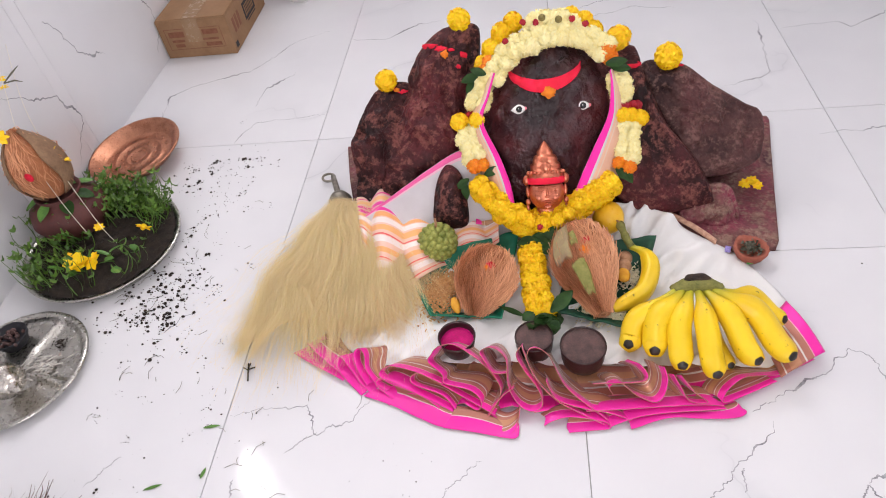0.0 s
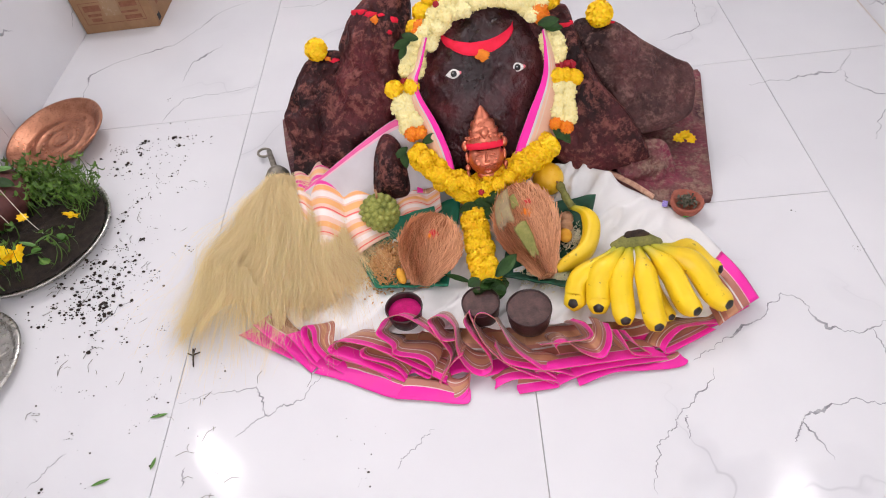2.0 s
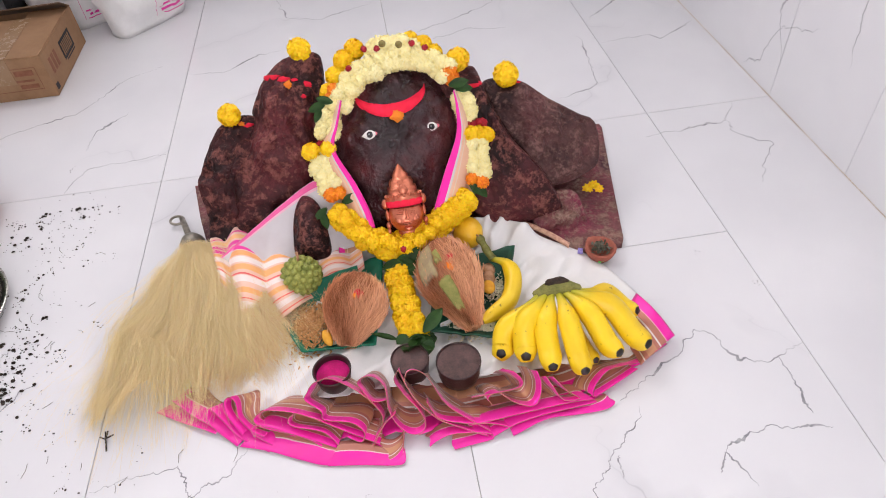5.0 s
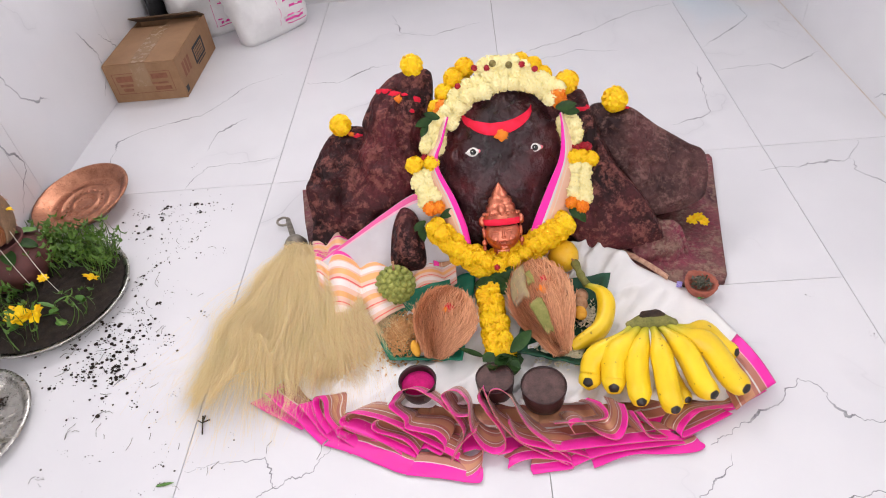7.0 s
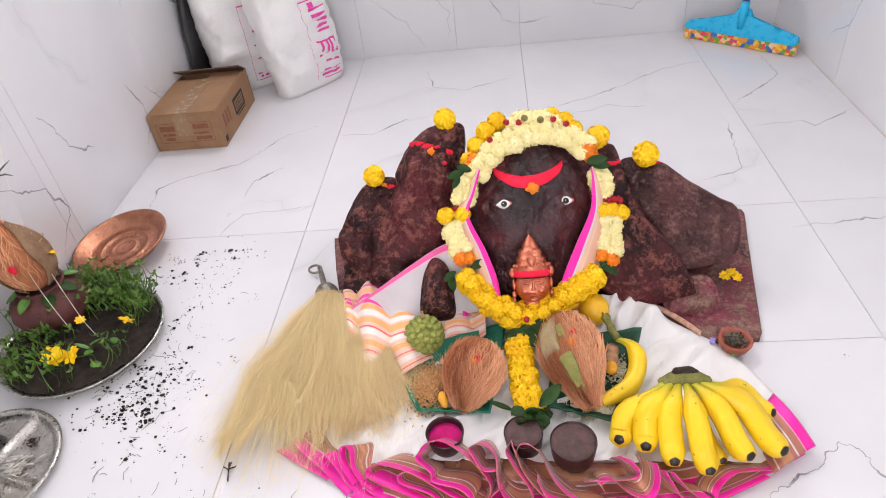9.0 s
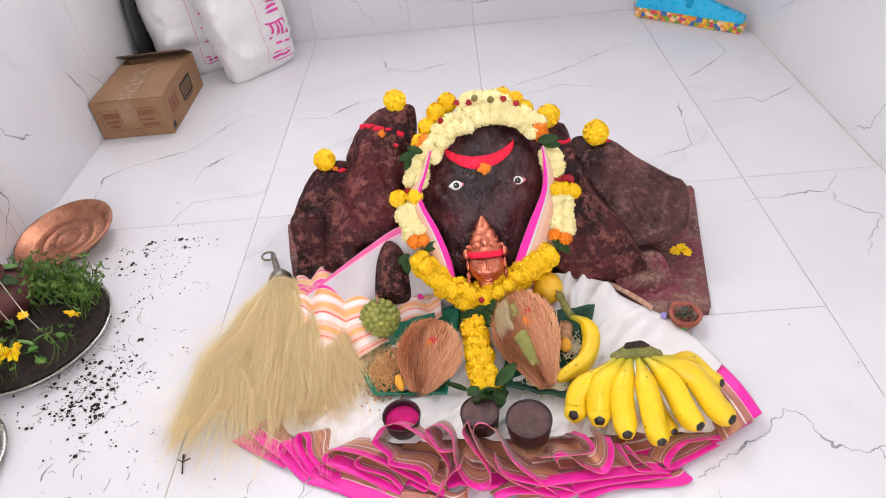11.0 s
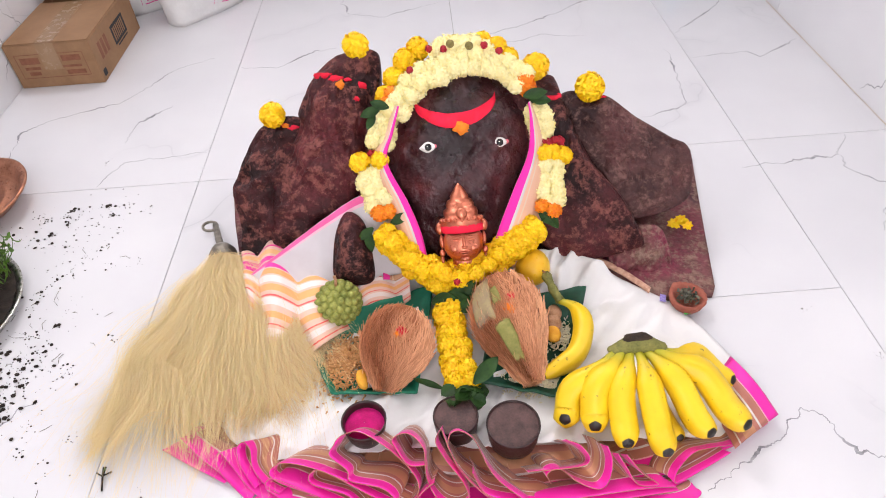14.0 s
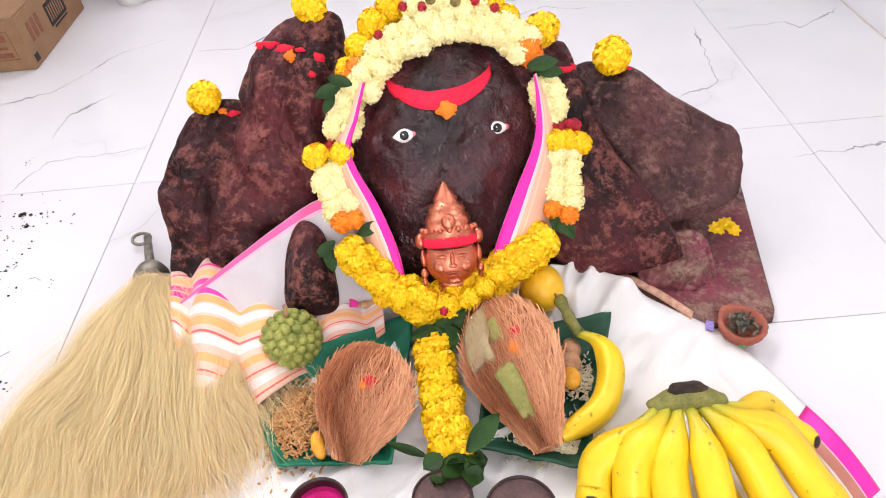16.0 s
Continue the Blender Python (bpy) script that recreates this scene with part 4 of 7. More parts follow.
hem_fold([(0.002, -0.794), (0.055, -0.791), (0.116, -0.786), (0.177, -0.78), (0.212, -0.778)], 0.050, "hem")
hem_fold([(-0.365, -0.752), (-0.315, -0.77), (-0.266, -0.794), (-0.218, -0.812), (-0.139, -0.811)], 0.050, "hem")
end_a, end_b = along([(0.305, -0.735), (0.382, -0.69)]), along([(0.30, -0.63), (0.352, -0.585)])


def turned_end(u, v):
    p = end_a(1 - v) + (end_b(1 - v) - end_a(1 - v)) * u
    return Vector((p[0], p[1], 0.012 + 0.008 * math.sin(3 * u + 2 * v) + 0.012 * (1 - v)))


sheet("turned_end", turned_end, 14, 14, M["border"], fan, "turned up end of the border")

# cloth edges beside the sacred stone
wrap = thing("cloth_wrap", placed(-0.03, 0.1, 0.0), "tan cloth with a pink edge tucked round the stone", "cloth")
for inner, outer in (([(-0.132, 0.345), (-0.145, 0.30), (-0.158, 0.25), (-0.128, 0.18), (-0.108, 0.12), (-0.100, 0.06)], [(-0.143, 0.35), (-0.165, 0.30), (-0.192, 0.25), (-0.172, 0.17), (-0.155, 0.11), (-0.145, 0.05)]), ([(0.086, 0.335), (0.086, 0.30), (0.078, 0.246), (0.046, 0.18), (0.018, 0.12), (0.000, 0.07)], [(0.094, 0.34), (0.108, 0.30), (0.120, 0.24), (0.110, 0.17), (0.085, 0.11), (0.05, 0.05)])):
    ci, co = along(inner), along(outer)

    def flange(u, v, ci=ci, co=co):
        a, b = ci(u), co(u)
        p = a + (b - a) * v
        return placed(p[0], p[1], 0.070 + 0.010 * math.sin(math.pi * v) - 0.026 * v + 0.002 * math.sin(9 * u))

    sheet("edge", flange, 40, 12, M["flange"], wrap)

veil_top, veil_low = along([(-0.435, 0.055), (-0.36, 0.105), (-0.28, 0.158), (-0.215, 0.195), (-0.17, 0.20)]), along([(-0.42, 0.055), (-0.35, 0.04), (-0.28, 0.04), (-0.2, 0.05), (-0.13, 0.06)])


def veil_at(u, v):
    p = veil_top(u) + (veil_low(u) - veil_top(u)) * v
    return placed(p[0], p[1], 0.042 + 0.004 * v + 0.006 * noise.noise(Vector((p[0] * 30, p[1] * 12, 2))) * (v > 0))


tagged(sheet("veil", veil_at, 50, 20, M["veil"]), "thin white voile with a pink edge across the rocks", "cloth")

heap_back, heap_front = along([(-0.43, -0.325), (-0.37, -0.315), (-0.29, -0.33), (-0.21, -0.34), (-0.135, -0.36)]), along([(-0.40, -0.47), (-0.36, -0.53), (-0.29, -0.53), (-0.21, -0.45), (-0.135, -0.44)])


def heap_at(u, v):
    p = heap_front(u) + (heap_back(u) - heap_front(u)) * v
    ruff = abs(math.sin(u * math.pi * 4.2 + 0.6 + 0.8 * v)) * 0.013
    z = 0.014 + 0.062 * math.sin(math.pi * min(0.62, 0.08 + v * 0.62)) ** 0.8 * (0.8 + 0.2 * math.sin(u * 7)) + ruff * 1.4 + 0.006 * noise.noise(Vector((p[0] * 25, p[1] * 25, 4)))
    return Vector((p[0], p[1], z))


saree = thing("saree", (-0.30, -0.42, 0.01), "heaped pale saree with pink and orange stripes", "cloth")
sheet("fold", heap_at, 90, 40, M["heap"], saree)


def brocade_at(u, v):
    q = heap_at(0.84 + 0.16 * u, 0.30 + 0.66 * v)
    return q + Vector((0.014 * u, 0.004, 0.005 + 0.006 * math.sin(math.pi * u)))


sheet("brocade_end", brocade_at, 20, 24, M["brocade"], saree, "gold brocade end with a pink band")
fold_c = along([(0.17, -0.348), (0.205, -0.365), (0.24, -0.395), (0.272, -0.432)])


def fold_at(u, v):
    p = fold_c(u)
    return Vector((p[0] + 0.007 * (v - 0.5), p[1] + 0.012 * (v - 0.5), 0.03 - 0.014 * u + 0.006 * math.sin(math.pi * v)))


M["gold_strip"] = mottled("tan_gold_strip", (0.46, 0.22, 0.15), (0.70, 0.44, 0.30), 140, 0.5)
tagged(sheet("border_strip", fold_at, 24, 6, M["gold_strip"]), "narrow tan border showing at the cloth's edge", "cloth")


# ---- offerings ----
M["green_cloth"] = mottled("bottle_green_cloth", (0.0, 0.13, 0.070), (0.004, 0.20, 0.11), 20, 0.6, 0.3, 0.001)
M["dark_green_cloth"] = mottled("dark_green_cloth", (0.003, 0.045, 0.022), (0.006, 0.085, 0.042), 20, 0.6, 0.3, 0.001)
M["husk"] = mottled("coconut_husk", (0.34, 0.12, 0.045), (0.54, 0.22, 0.10), 45, 0.85, 0.8, 0.003)
M["fibre"] = petals("coconut_fibre", (0.46, 0.16, 0.06), (0.92, 0.50, 0.28), 0.75)
M["custard"] = mottled("custard_apple_rind", (0.15, 0.19, 0.03), (0.38, 0.39, 0.09), 60, 0.6, 0.4, 0.001)
M["wheat"] = petals("wheat_grain", (0.46, 0.20, 0.06), (0.74, 0.42, 0.17), 0.55)
M["rice"] = petals("rice_grain", (0.70, 0.62, 0.42), (0.85, 0.80, 0.62), 0.5)
M["turmeric"] = mottled("turmeric_root", (0.72, 0.30, 0.02), (0.85, 0.45, 0.04), 80, 0.7)
M["nut"] = mottled("almond_and_nut", (0.30, 0.14, 0.06), (0.55, 0.30, 0.17), 80, 0.6)
M["mango"] = mottled("yellow_mango", (0.85, 0.45, 0.01), (0.9, 0.56, 0.03), 25, 0.35, 0.1, 0.001)
M["pink_powder"] = mottled("magenta_powder", (0.42, 0.0, 0.10), (0.66, 0.004, 0.20), 60, 0.95, 0.6, 0.002)
M["clay"] = mottled("terracotta", (0.30, 0.075, 0.045), (0.42, 0.13, 0.085), 60, 0.8, 0.4, 0.001)
M["jar"] = mottled("dark_brown_cup", (0.018, 0.007, 0.007), (0.045, 0.017, 0.016), 40, 0.4, 0.2, 0.001)
M["jaggery"] = mottled("brown_caked_top", (0.035, 0.015, 0.014), (0.12, 0.06, 0.054), 55, 0.6, 0.4, 0.002)
M["herb"] = petals("dried_herb", (0.05, 0.05, 0.03), (0.25, 0.24, 0.18), 0.8)


def banana_skin():
    m = mat("ripe_banana_skin", (0.8, 0.55, 0.02), 0.42)
    n = Nodes(m)
    c = n.coord()
    tone = n.ramp(n.noise(c, 14, 3), [(0.3, (0.82, 0.53, 0.006)), (0.6, (0.92, 0.64, 0.016))])
    spots = n.grey(n.noise(c, 75, 3, 0.6), [(0.66, 0.0), (0.72, 0.75)])
    tone = n.mix(spots, tone, (0.16, 0.07, 0.015))
    sep = n.add("SeparateXYZ")
    n.link(n.coord("UV"), sep.inputs[0])
    green = n.grey(sep.outputs[1], [(0.06, 0.75), (0.3, 0.0)])
    tone = n.mix(green, tone, (0.30, 0.36, 0.03))
    tip = n.grey(sep.outputs[1], [(0.965, 0.0), (0.975, 1.0)])
    n.colour(n.mix(tip, tone, (0.012, 0.008, 0.006)))
    n.bump(n.noise(c, 40, 3), 0.15, 0.001)
    return m


M["banana"] = banana_skin()
M["stem"] = mottled("banana_stem", (0.10, 0.11, 0.02), (0.26, 0.24, 0.06), 60, 0.7, 0.5, 0.001)
M["stem_cut"] = mottled("dark_cut_stem", (0.012, 0.008, 0.006), (0.06, 0.035, 0.02), 90, 0.9, 0.8, 0.002)


def quad_tray(name, corners, rim, material, label, seed):
    c = [np.array(p, float) for p in corners]

    def at(u, v):
        p = c[0] * (1 - u) * (1 - v) + c[1] * u * (1 - v) + c[2] * u * v + c[3] * (1 - u) * v
        e = max(abs(2 * u - 1), abs(2 * v - 1))
        z = 0.021 + rim * max(0, (e - 0.72) / 0.28) ** 1.2 * (1 + 0.35 * noise.noise(Vector((u * 5, v * 5, seed)))) + 0.002 * noise.noise(Vector((u * 9, v * 9, seed)))
        if v > 0.8:
            z += 0.012 * (v - 0.8) / 0.2
        return Vector((p[0], p[1], z))

    return tagged(sheet(name, at, 36, 36, M[material], None, "", 0.003), label, "cloth")


quad_tray("folded_cloth", [(-0.258, -0.607), (-0.130, -0.618), (-0.098, -0.415), (-0.322, -0.475)], 0.017, "green_cloth", "bottle green folded cloth holding grain and a coconut", 1)
quad_tray("folded_cloth", [(-0.034, -0.606), (0.082, -0.645), (0.158, -0.440), (0.0, -0.455)], 0.016, "dark_green_cloth", "dark green folded cloth holding rice and fruit", 2)


def fibres(count, surface, seed, long=0.5, wide=0.0006, lift=0.002):
    """Strands lying over a surface; surface(a, f) gives a place, f from end to end."""
    r = rng(seed)
    verts, faces = [], []
    for _ in range(count):
        a, f0 = r.uniform(0, 2 * math.pi), r.uniform(0, 1 - long * 0.6)
        n, k = 8, len(verts)
        drift = r.gauss(0, 0.55)
        for i in range(n):
            f = min(0.995, f0 + long * i / (n - 1))
            aa = a + drift * i / (n - 1) + 0.11 * math.sin(i * 1.3 + a * 5)
            p, q = surface(aa, f), surface(aa + 0.05, f)
            out = (p - surface.middle(f)).normalized()
            p = p + out * (lift * r.uniform(0.2, 1.5) + (0.010 * r.random() ** 2 if i in (0, n - 1) else 0))
            side = (q - p).normalized() * wide
            verts += [p - side, p + side]
            if i:
                faces.append((k + 2 * i - 2, k + 2 * i - 1, k + 2 * i + 1, k + 2 * i))
    return verts, faces


class Turned:
    """A turned body along a line, with its own radius profile and uneven sides."""

    def __init__(self, start, end, radii, uneven, seed):
        self.s, self.e = Vector(start), Vector(end)
        self.d = (self.e - self.s).normalized()
        self.x = self.d.orthogonal().normalized()
        self.y = self.d.cross(self.x)
        self.r, self.u, self.seed = radii, uneven, seed

    def middle(self, f):
        return self.s.lerp(self.e, f)

    def __call__(self, a, f):
        r = float(np.interp(f, np.linspace(0, 1, len(self.r)), self.r))
        w = self.x * math.cos(a) + self.y * math.sin(a)
        r *= 1 + self.u * noise.noise(w * 1.6 + Vector((f * 3, self.seed, 0))) + 0.018 * math.cos(3 * a + self.seed)
        return self.middle(f) + w * r

    def mesh(self, seg=36, rings=30):
        verts = [self(2 * math.pi * k / seg, i / (rings - 1)) for i in range(rings) for k in range(seg)]
        faces = [(i * seg + k, i * seg + (k + 1) % seg, (i + 1) * seg + (k + 1) % seg, (i + 1) * seg + k) for i in range(rings - 1) for k in range(seg)]
        faces += [tuple(range(seg))[::-1], tuple(range((rings - 1) * seg, rings * seg))]
        return verts, faces


def round_profile(r, point=0.0, n=24, neck=0.0):
    out = []
    for i in range(n):
        f = i / (n - 1)
        w = math.sin(math.pi * (0.02 + 0.96 * f) ** (1 - 0.15 * point))
        w = max(w, 0.0) ** (0.62 if f < 0.5 else 0.62 + 0.5 * point)
        if neck and f > 1 - neck:
            w = max(w, 0.20 + 0.12 * (1 - f) / neck)
        out.append(r * w)
    out[0], out[-1] = r * 0.05, r * 0.05
    return out


def coconut(name, start, end, r, seed, count, label, point=0.6, neck=0.10):
    t = thing(name, ((start[0] + end[0]) / 2, (start[1] + end[1]) / 2, 0.02), label, "coconut")
    body = Turned(start, end, round_profile(r, point, neck=neck), 0.05, seed)
    v, f = body.mesh()
    mesh_ob("husk", v, f, M["husk"], t)
    v, f = fibres(count, body, seed, 0.85, 0.00062, 0.0035)
    tagged(mesh_ob("fibre", v, f, M["fibre"], t, "loose reddish brown fibres", False), kind="stuff")
    return t, body


coco, coco_b = coconut("coconut", (-0.138, -0.482, 0.078), (-0.181, -0.612, 0.036), 0.0525, 3, 850, "husked brown coconut with loose fibres on green cloth")


def turned_dab(body, parent, toward, f, size, key, seed):
    """A smear of powder on the side of a turned body that faces a way."""
    t = Vector(toward)
    up = math.atan2(body.y.dot(t), body.x.dot(t))
    length = (body.e - body.s).length
    pv, pf = [], []
    for ring_s, out in ((0.0, 0.0035), (0.6, 0.003), (1.0, 0.0)):
        for k in range(16):
            a = 2 * math.pi * k / 16
            j = size * ring_s * (1 + 0.4 * noise.noise(Vector((math.cos(a) * 1.4, math.sin(a) * 1.4, seed))))
            ff = f + j * math.sin(a) / length
            p = body(up + j * math.cos(a) / 0.05, ff)
            pv.append(p + (p - body.middle(ff)).normalized() * out)
    for i in range(2):
        pf += [(i * 16 + k, i * 16 + (k + 1) % 16, i * 16 + 16 + (k + 1) % 16, i * 16 + 16 + k) for k in range(16)]
    mesh_ob("powder_mark", pv, pf, M[key], parent)


turned_dab(coco_b, coco, (0.15, -0.5, 0.9), 0.42, 0.009, "red_powder", 1)
turned_dab(coco_b, coco, (0.05, -0.5, 0.9), 0.46, 0.006, "orange_paste", 2)
coco2, coco2_b = coconut("coconut", (0.004, -0.432, 0.082), (0.044, -0.622, 0.044), 0.0535, 8, 850, "large fibrous coconut with green patches and red powder", 0.9, 0.1)
M["green_patch"] = mottled("green_husk_skin", (0.17, 0.18, 0.03), (0.33, 0.30, 0.09), 40, 0.7)
M["grey_patch"] = mottled("grey_husk_skin", (0.28, 0.19, 0.13), (0.40, 0.33, 0.16), 40, 0.8)
for a0, a1, f0, f1, key in ((-0.25, 0.35, 0.52, 0.86, "green_patch"), (0.1, 0.9, 0.08, 0.5, "grey_patch"), (-0.15, 0.1, 0.22, 0.4, "green_patch")):
    # patches on the side that faces the doorway and the roof
    up = math.atan2(coco2_b.y.z - 0.4 * coco2_b.y.y, coco2_b.x.z - 0.4 * coco2_b.x.y)
    pv, pf = [], []
    for i in range(9):
        for k in range(9):
            g, h = i / 8, k / 8
            edge = 1 if min(g, h, 1 - g, 1 - h) > 0 else 0
            aa = up + 0.35 + a0 + (a1 - a0) * (h + 0.12 * noise.noise(Vector((g * 3, h * 3, a0))))
            ff = f0 + (f1 - f0) * (g + 0.12 * noise.noise(Vector((g * 3, h * 3, 5 + a0))))
            p = coco2_b(aa, ff)
            pv.append(p + (p - coco2_b.middle(ff)).normalized() * (0.0062 if edge else -0.001))
    pf = [(i * 9 + k, i * 9 + k + 1, i * 9 + k + 10, i * 9 + k + 9) for i in range(8) for k in range(8)]
    mesh_ob("skin_patch", pv, pf, M[key], coco2)
turned_dab(coco2_b, coco2, (0.1, -0.55, 0.85), 0.38, 0.010, "red_powder", 4)
turned_dab(coco2_b, coco2, (0.0, -0.55, 0.85), 0.47, 0.011, "orange_paste", 5)

# custard apple
fruit = thing("custard_apple", (-0.253, -0.447, 0.021), "knobbly green custard apple on the green cloth", "fruit")
pieces = [revolve([(0.0355 * math.sin(a), 0.060 - 0.0335 * math.cos(a)) for a in np.linspace(0.03, math.pi - 0.03, 10)], 20, (-0.253, -0.447, 0))]
for i in range(92):
    z = 1 - 2 * (i + 0.5) / 92
    a = i * 2.39996
    s = math.sqrt(1 - z * z)
    d = Vector((s * math.cos(a), s * math.sin(a), z))
    v, fc = revolve([(0.0001, 0.0036), (0.0030, 0.0032), (0.0054, 0.0012), (0.0066, -0.003)], 8)
    q = Matrix.Translation(Vector((-0.253, -0.447, 0.062)) + Vector((d.x * 0.0365, d.y * 0.0365, d.z * 0.0345))) @ d.to_track_quat("Z", "Y").to_matrix().to_4x4()
    pieces.append(([q @ Vector(p) for p in v], fc))
v, f = joined(*pieces)
tagged(mesh_ob("rind", v, f, M["custard"], fruit, "knobbly green rind"), kind="stuff")
v, f = tube([(-0.253, -0.44, 0.094), (-0.252, -0.437, 0.104), (-0.253, -0.435, 0.112)], [0.003, 0.0022, 0.0028], 8)
mesh_ob("stalk", v, f, M["nut"], fruit, "short brown stalk")


def grains(name, centre, spread, count, size, material, label, seed, heap=0.02, floor_z=0.022):
    r = rng(seed)
    unit = [(math.sin(a), -math.cos(a)) for a in np.linspace(0.15, math.pi - 0.15, 4)]
    pieces = []
    for _ in range(count):
        x, y = r.gauss(0, 0.5), r.gauss(0, 0.5)
        d = math.hypot(x, y)
        z = floor_z + heap * max(0, 1 - d * 0.9) * r.uniform(0.55, 1) + 0.002
        m = Matrix.Translation((centre[0] + x * spread[0], centre[1] + y * spread[1], z)) @ pose(0, 0, 0, r.uniform(-40, 40), r.uniform(50, 130), r.uniform(0, 360))
        v, f = revolve([(q * size * 0.42, h * size) for q, h in unit], 6)
        pieces.append(([m @ Vector(p) for p in v], f))
    v, f = joined(*pieces)
    return tagged(mesh_ob(name, v, f, material), label, "grain", kind="stuff")


grains("wheat_grain", (-0.238, -0.545), (0.044, 0.055), 1300, 0.0034, M["wheat"], "heap of brown wheat grains on the green cloth", 5, 0.026)
grains("wheat_grain", (-0.275, -0.548), (0.018, 0.008), 60, 0.0034, M["wheat"], "stray brown wheat grains on the green cloth", 6, 0.006, 0.026)
grains("rice_grain", (0.06, -0.60), (0.046, 0.024), 1500, 0.0029, M["rice"], "scattered white rice grains on the dark green cloth", 7, 0.012)
grains("rice_grain", (0.105, -0.53), (0.025, 0.04), 350, 0.0031, M["rice"], "white rice grains beside the banana", 8, 0.012)
v, f = tube(smooth_loop([(-0.215, -0.575, 0.045), (-0.212, -0.592, 0.044), (-0.206, -0.606, 0.040)], 10, False), [0.003, 0.006, 0.0075, 0.008, 0.0082, 0.008, 0.0075, 0.0065, 0.005, 0.002], 10)
tagged(mesh_ob("turmeric_root", v, f, M["turmeric"]), "small yellow turmeric root on the wheat", "root")
for x, y, key, label in ((0.093, -0.507, "nut", "brown nut lying on the rice"), (0.088, -0.53, "turmeric", "orange dried root piece on the rice"), (0.097, -0.487, "nut", "brown nut lying on the rice")):
    v, f = lump(x, y, 0.042, 0.012, 0.016, 0.009, 14)
    tagged(mesh_ob("nut" if key == "nut" else "root_piece", v, f, M[key]), label, "nut" if key == "nut" else "root")

# mango behind the coconut
mango = thing("mango", (0.072, -0.405, 0.03), "ripe yellow mango beside the fibrous coconut", "fruit")
v, f = lump(0.072, -0.405, 0.068, 0.030, 0.033, 0.031, 28)
mesh_ob("flesh", v, f, M["mango"], mango)
v, f = tube([(0.085, -0.43, 0.082), (0.088, -0.436, 0.085)], [0.002, 0.0015], 6)
mesh_ob("stalk", v, f, M["nut"], mango)


def banana(path, r, parent, name="banana", label=""):
    n = 22
    pts = smooth_loop(path, n, False)
    radii = []
    for i in range(n):
        f = i / (n - 1)
        g = min(1, max(0, (f - 0.06) / 0.40))
        w = 0.34 + 0.66 * g * g * (3 - 2 * g)
        if f > 0.78:
            w *= 1 - 0.74 * ((f - 0.78) / 0.22) ** 2.0
        radii.append(r * w)
    seg = 15
    v, fc = tube(pts, radii, seg)
    out = []
    for i, p in enumerate(v):
        c = Vector(pts[i // seg])
        a = 2 * math.pi * (i % seg) / seg
        out.append(c + (Vector(p) - c) * (1 + 0.065 * math.cos(5 * a)))
    ob = mesh_ob(name, out, fc, M["banana"], parent, label)
    uv = ob.data.uv_layers.new(name="length")
    for p in ob.data.polygons:
        for li, vi in zip(p.loop_indices, p.vertices):
            uv.data[li].uv = ((vi % seg) / seg, (vi // seg) / (n - 1))
    return ob


hand = thing("banana_bunch", (0.19, -0.66, 0.012), "ripe yellow banana bunch with a cut stem", "bananas")
for sx, tip, arch, r in (
    (0.156, (0.076, -0.690, 0.042), (0.092, -0.650, 0.064), 0.0205),
    (0.168, (0.115, -0.706, 0.044), (0.124, -0.658, 0.078), 0.0215),
    (0.180, (0.152, -0.738, 0.048), (0.156, -0.668, 0.078), 0.0205),
    (0.192, (0.200, -0.757, 0.050), (0.195, -0.678, 0.080), 0.0200),
    (0.204, (0.266, -0.733, 0.050), (0.238, -0.664, 0.080), 0.0205),
    (0.215, (0.318, -0.725, 0.050), (0.278, -0.650, 0.076), 0.0220),
    (0.226, (0.330, -0.645, 0.040), (0.288, -0.600, 0.056), 0.0180),
    (0.197, (0.232, -0.722, 0.024), (0.216, -0.66, 0.032), 0.0150),
):
    start = (sx, -0.616, 0.094)
    banana([start, (start[0] * 0.55 + arch[0] * 0.45, -0.626 * 0.6 + arch[1] * 0.4, 0.099 * 0.5 + arch[2] * 0.55), arch, ((arch[0] * 0.4 + tip[0] * 0.6), arch[1] * 0.4 + tip[1] * 0.6, arch[2] * 0.36 + tip[2] * 0.52), (tip[0], tip[1], tip[2] + 0.010)], r * 0.91, hand)
v, f = tube(smooth_loop([(0.152, -0.612, 0.090), (0.170, -0.608, 0.096), (0.192, -0.606, 0.099), (0.214, -0.608, 0.096), (0.232, -0.612, 0.090)], 16, False), [0.008, 0.010, 0.010, 0.011, 0.0125, 0.0135, 0.014, 0.014, 0.014, 0.014, 0.0135, 0.0125, 0.011, 0.010, 0.010, 0.007], 12)
crown_ob = mesh_ob("stem", v, f, M["stem"], hand, "green brown bunch stem")
v, f = revolve([(0.0001, 0.002), (0.45, 0.003), (0.85, 0.001), (1.0, -0.006)], 20, wave=lambda i, a: 1 + 0.1 * math.sin(5 * a + i))
cut = mesh_ob("cut_end", [(x * 0.022, y * 0.009, z) for x, y, z in v], f, M["stem_cut"], crown_ob, "dark dried cut end")
cut.matrix_basis = Matrix.Translation((0.192, -0.604, 0.1125)) @ pose(0, 0, 0, 25, 0, 0)
solo = thing("banana", (0.12, -0.55, 0.02), "single spotted ripe banana beside the coconut", "banana")
banana([(0.106, -0.478, 0.060), (0.128, -0.498, 0.062), (0.134, -0.534, 0.058), (0.112, -0.580, 0.050), (0.056, -0.608, 0.042)], 0.0158, solo, "skin")
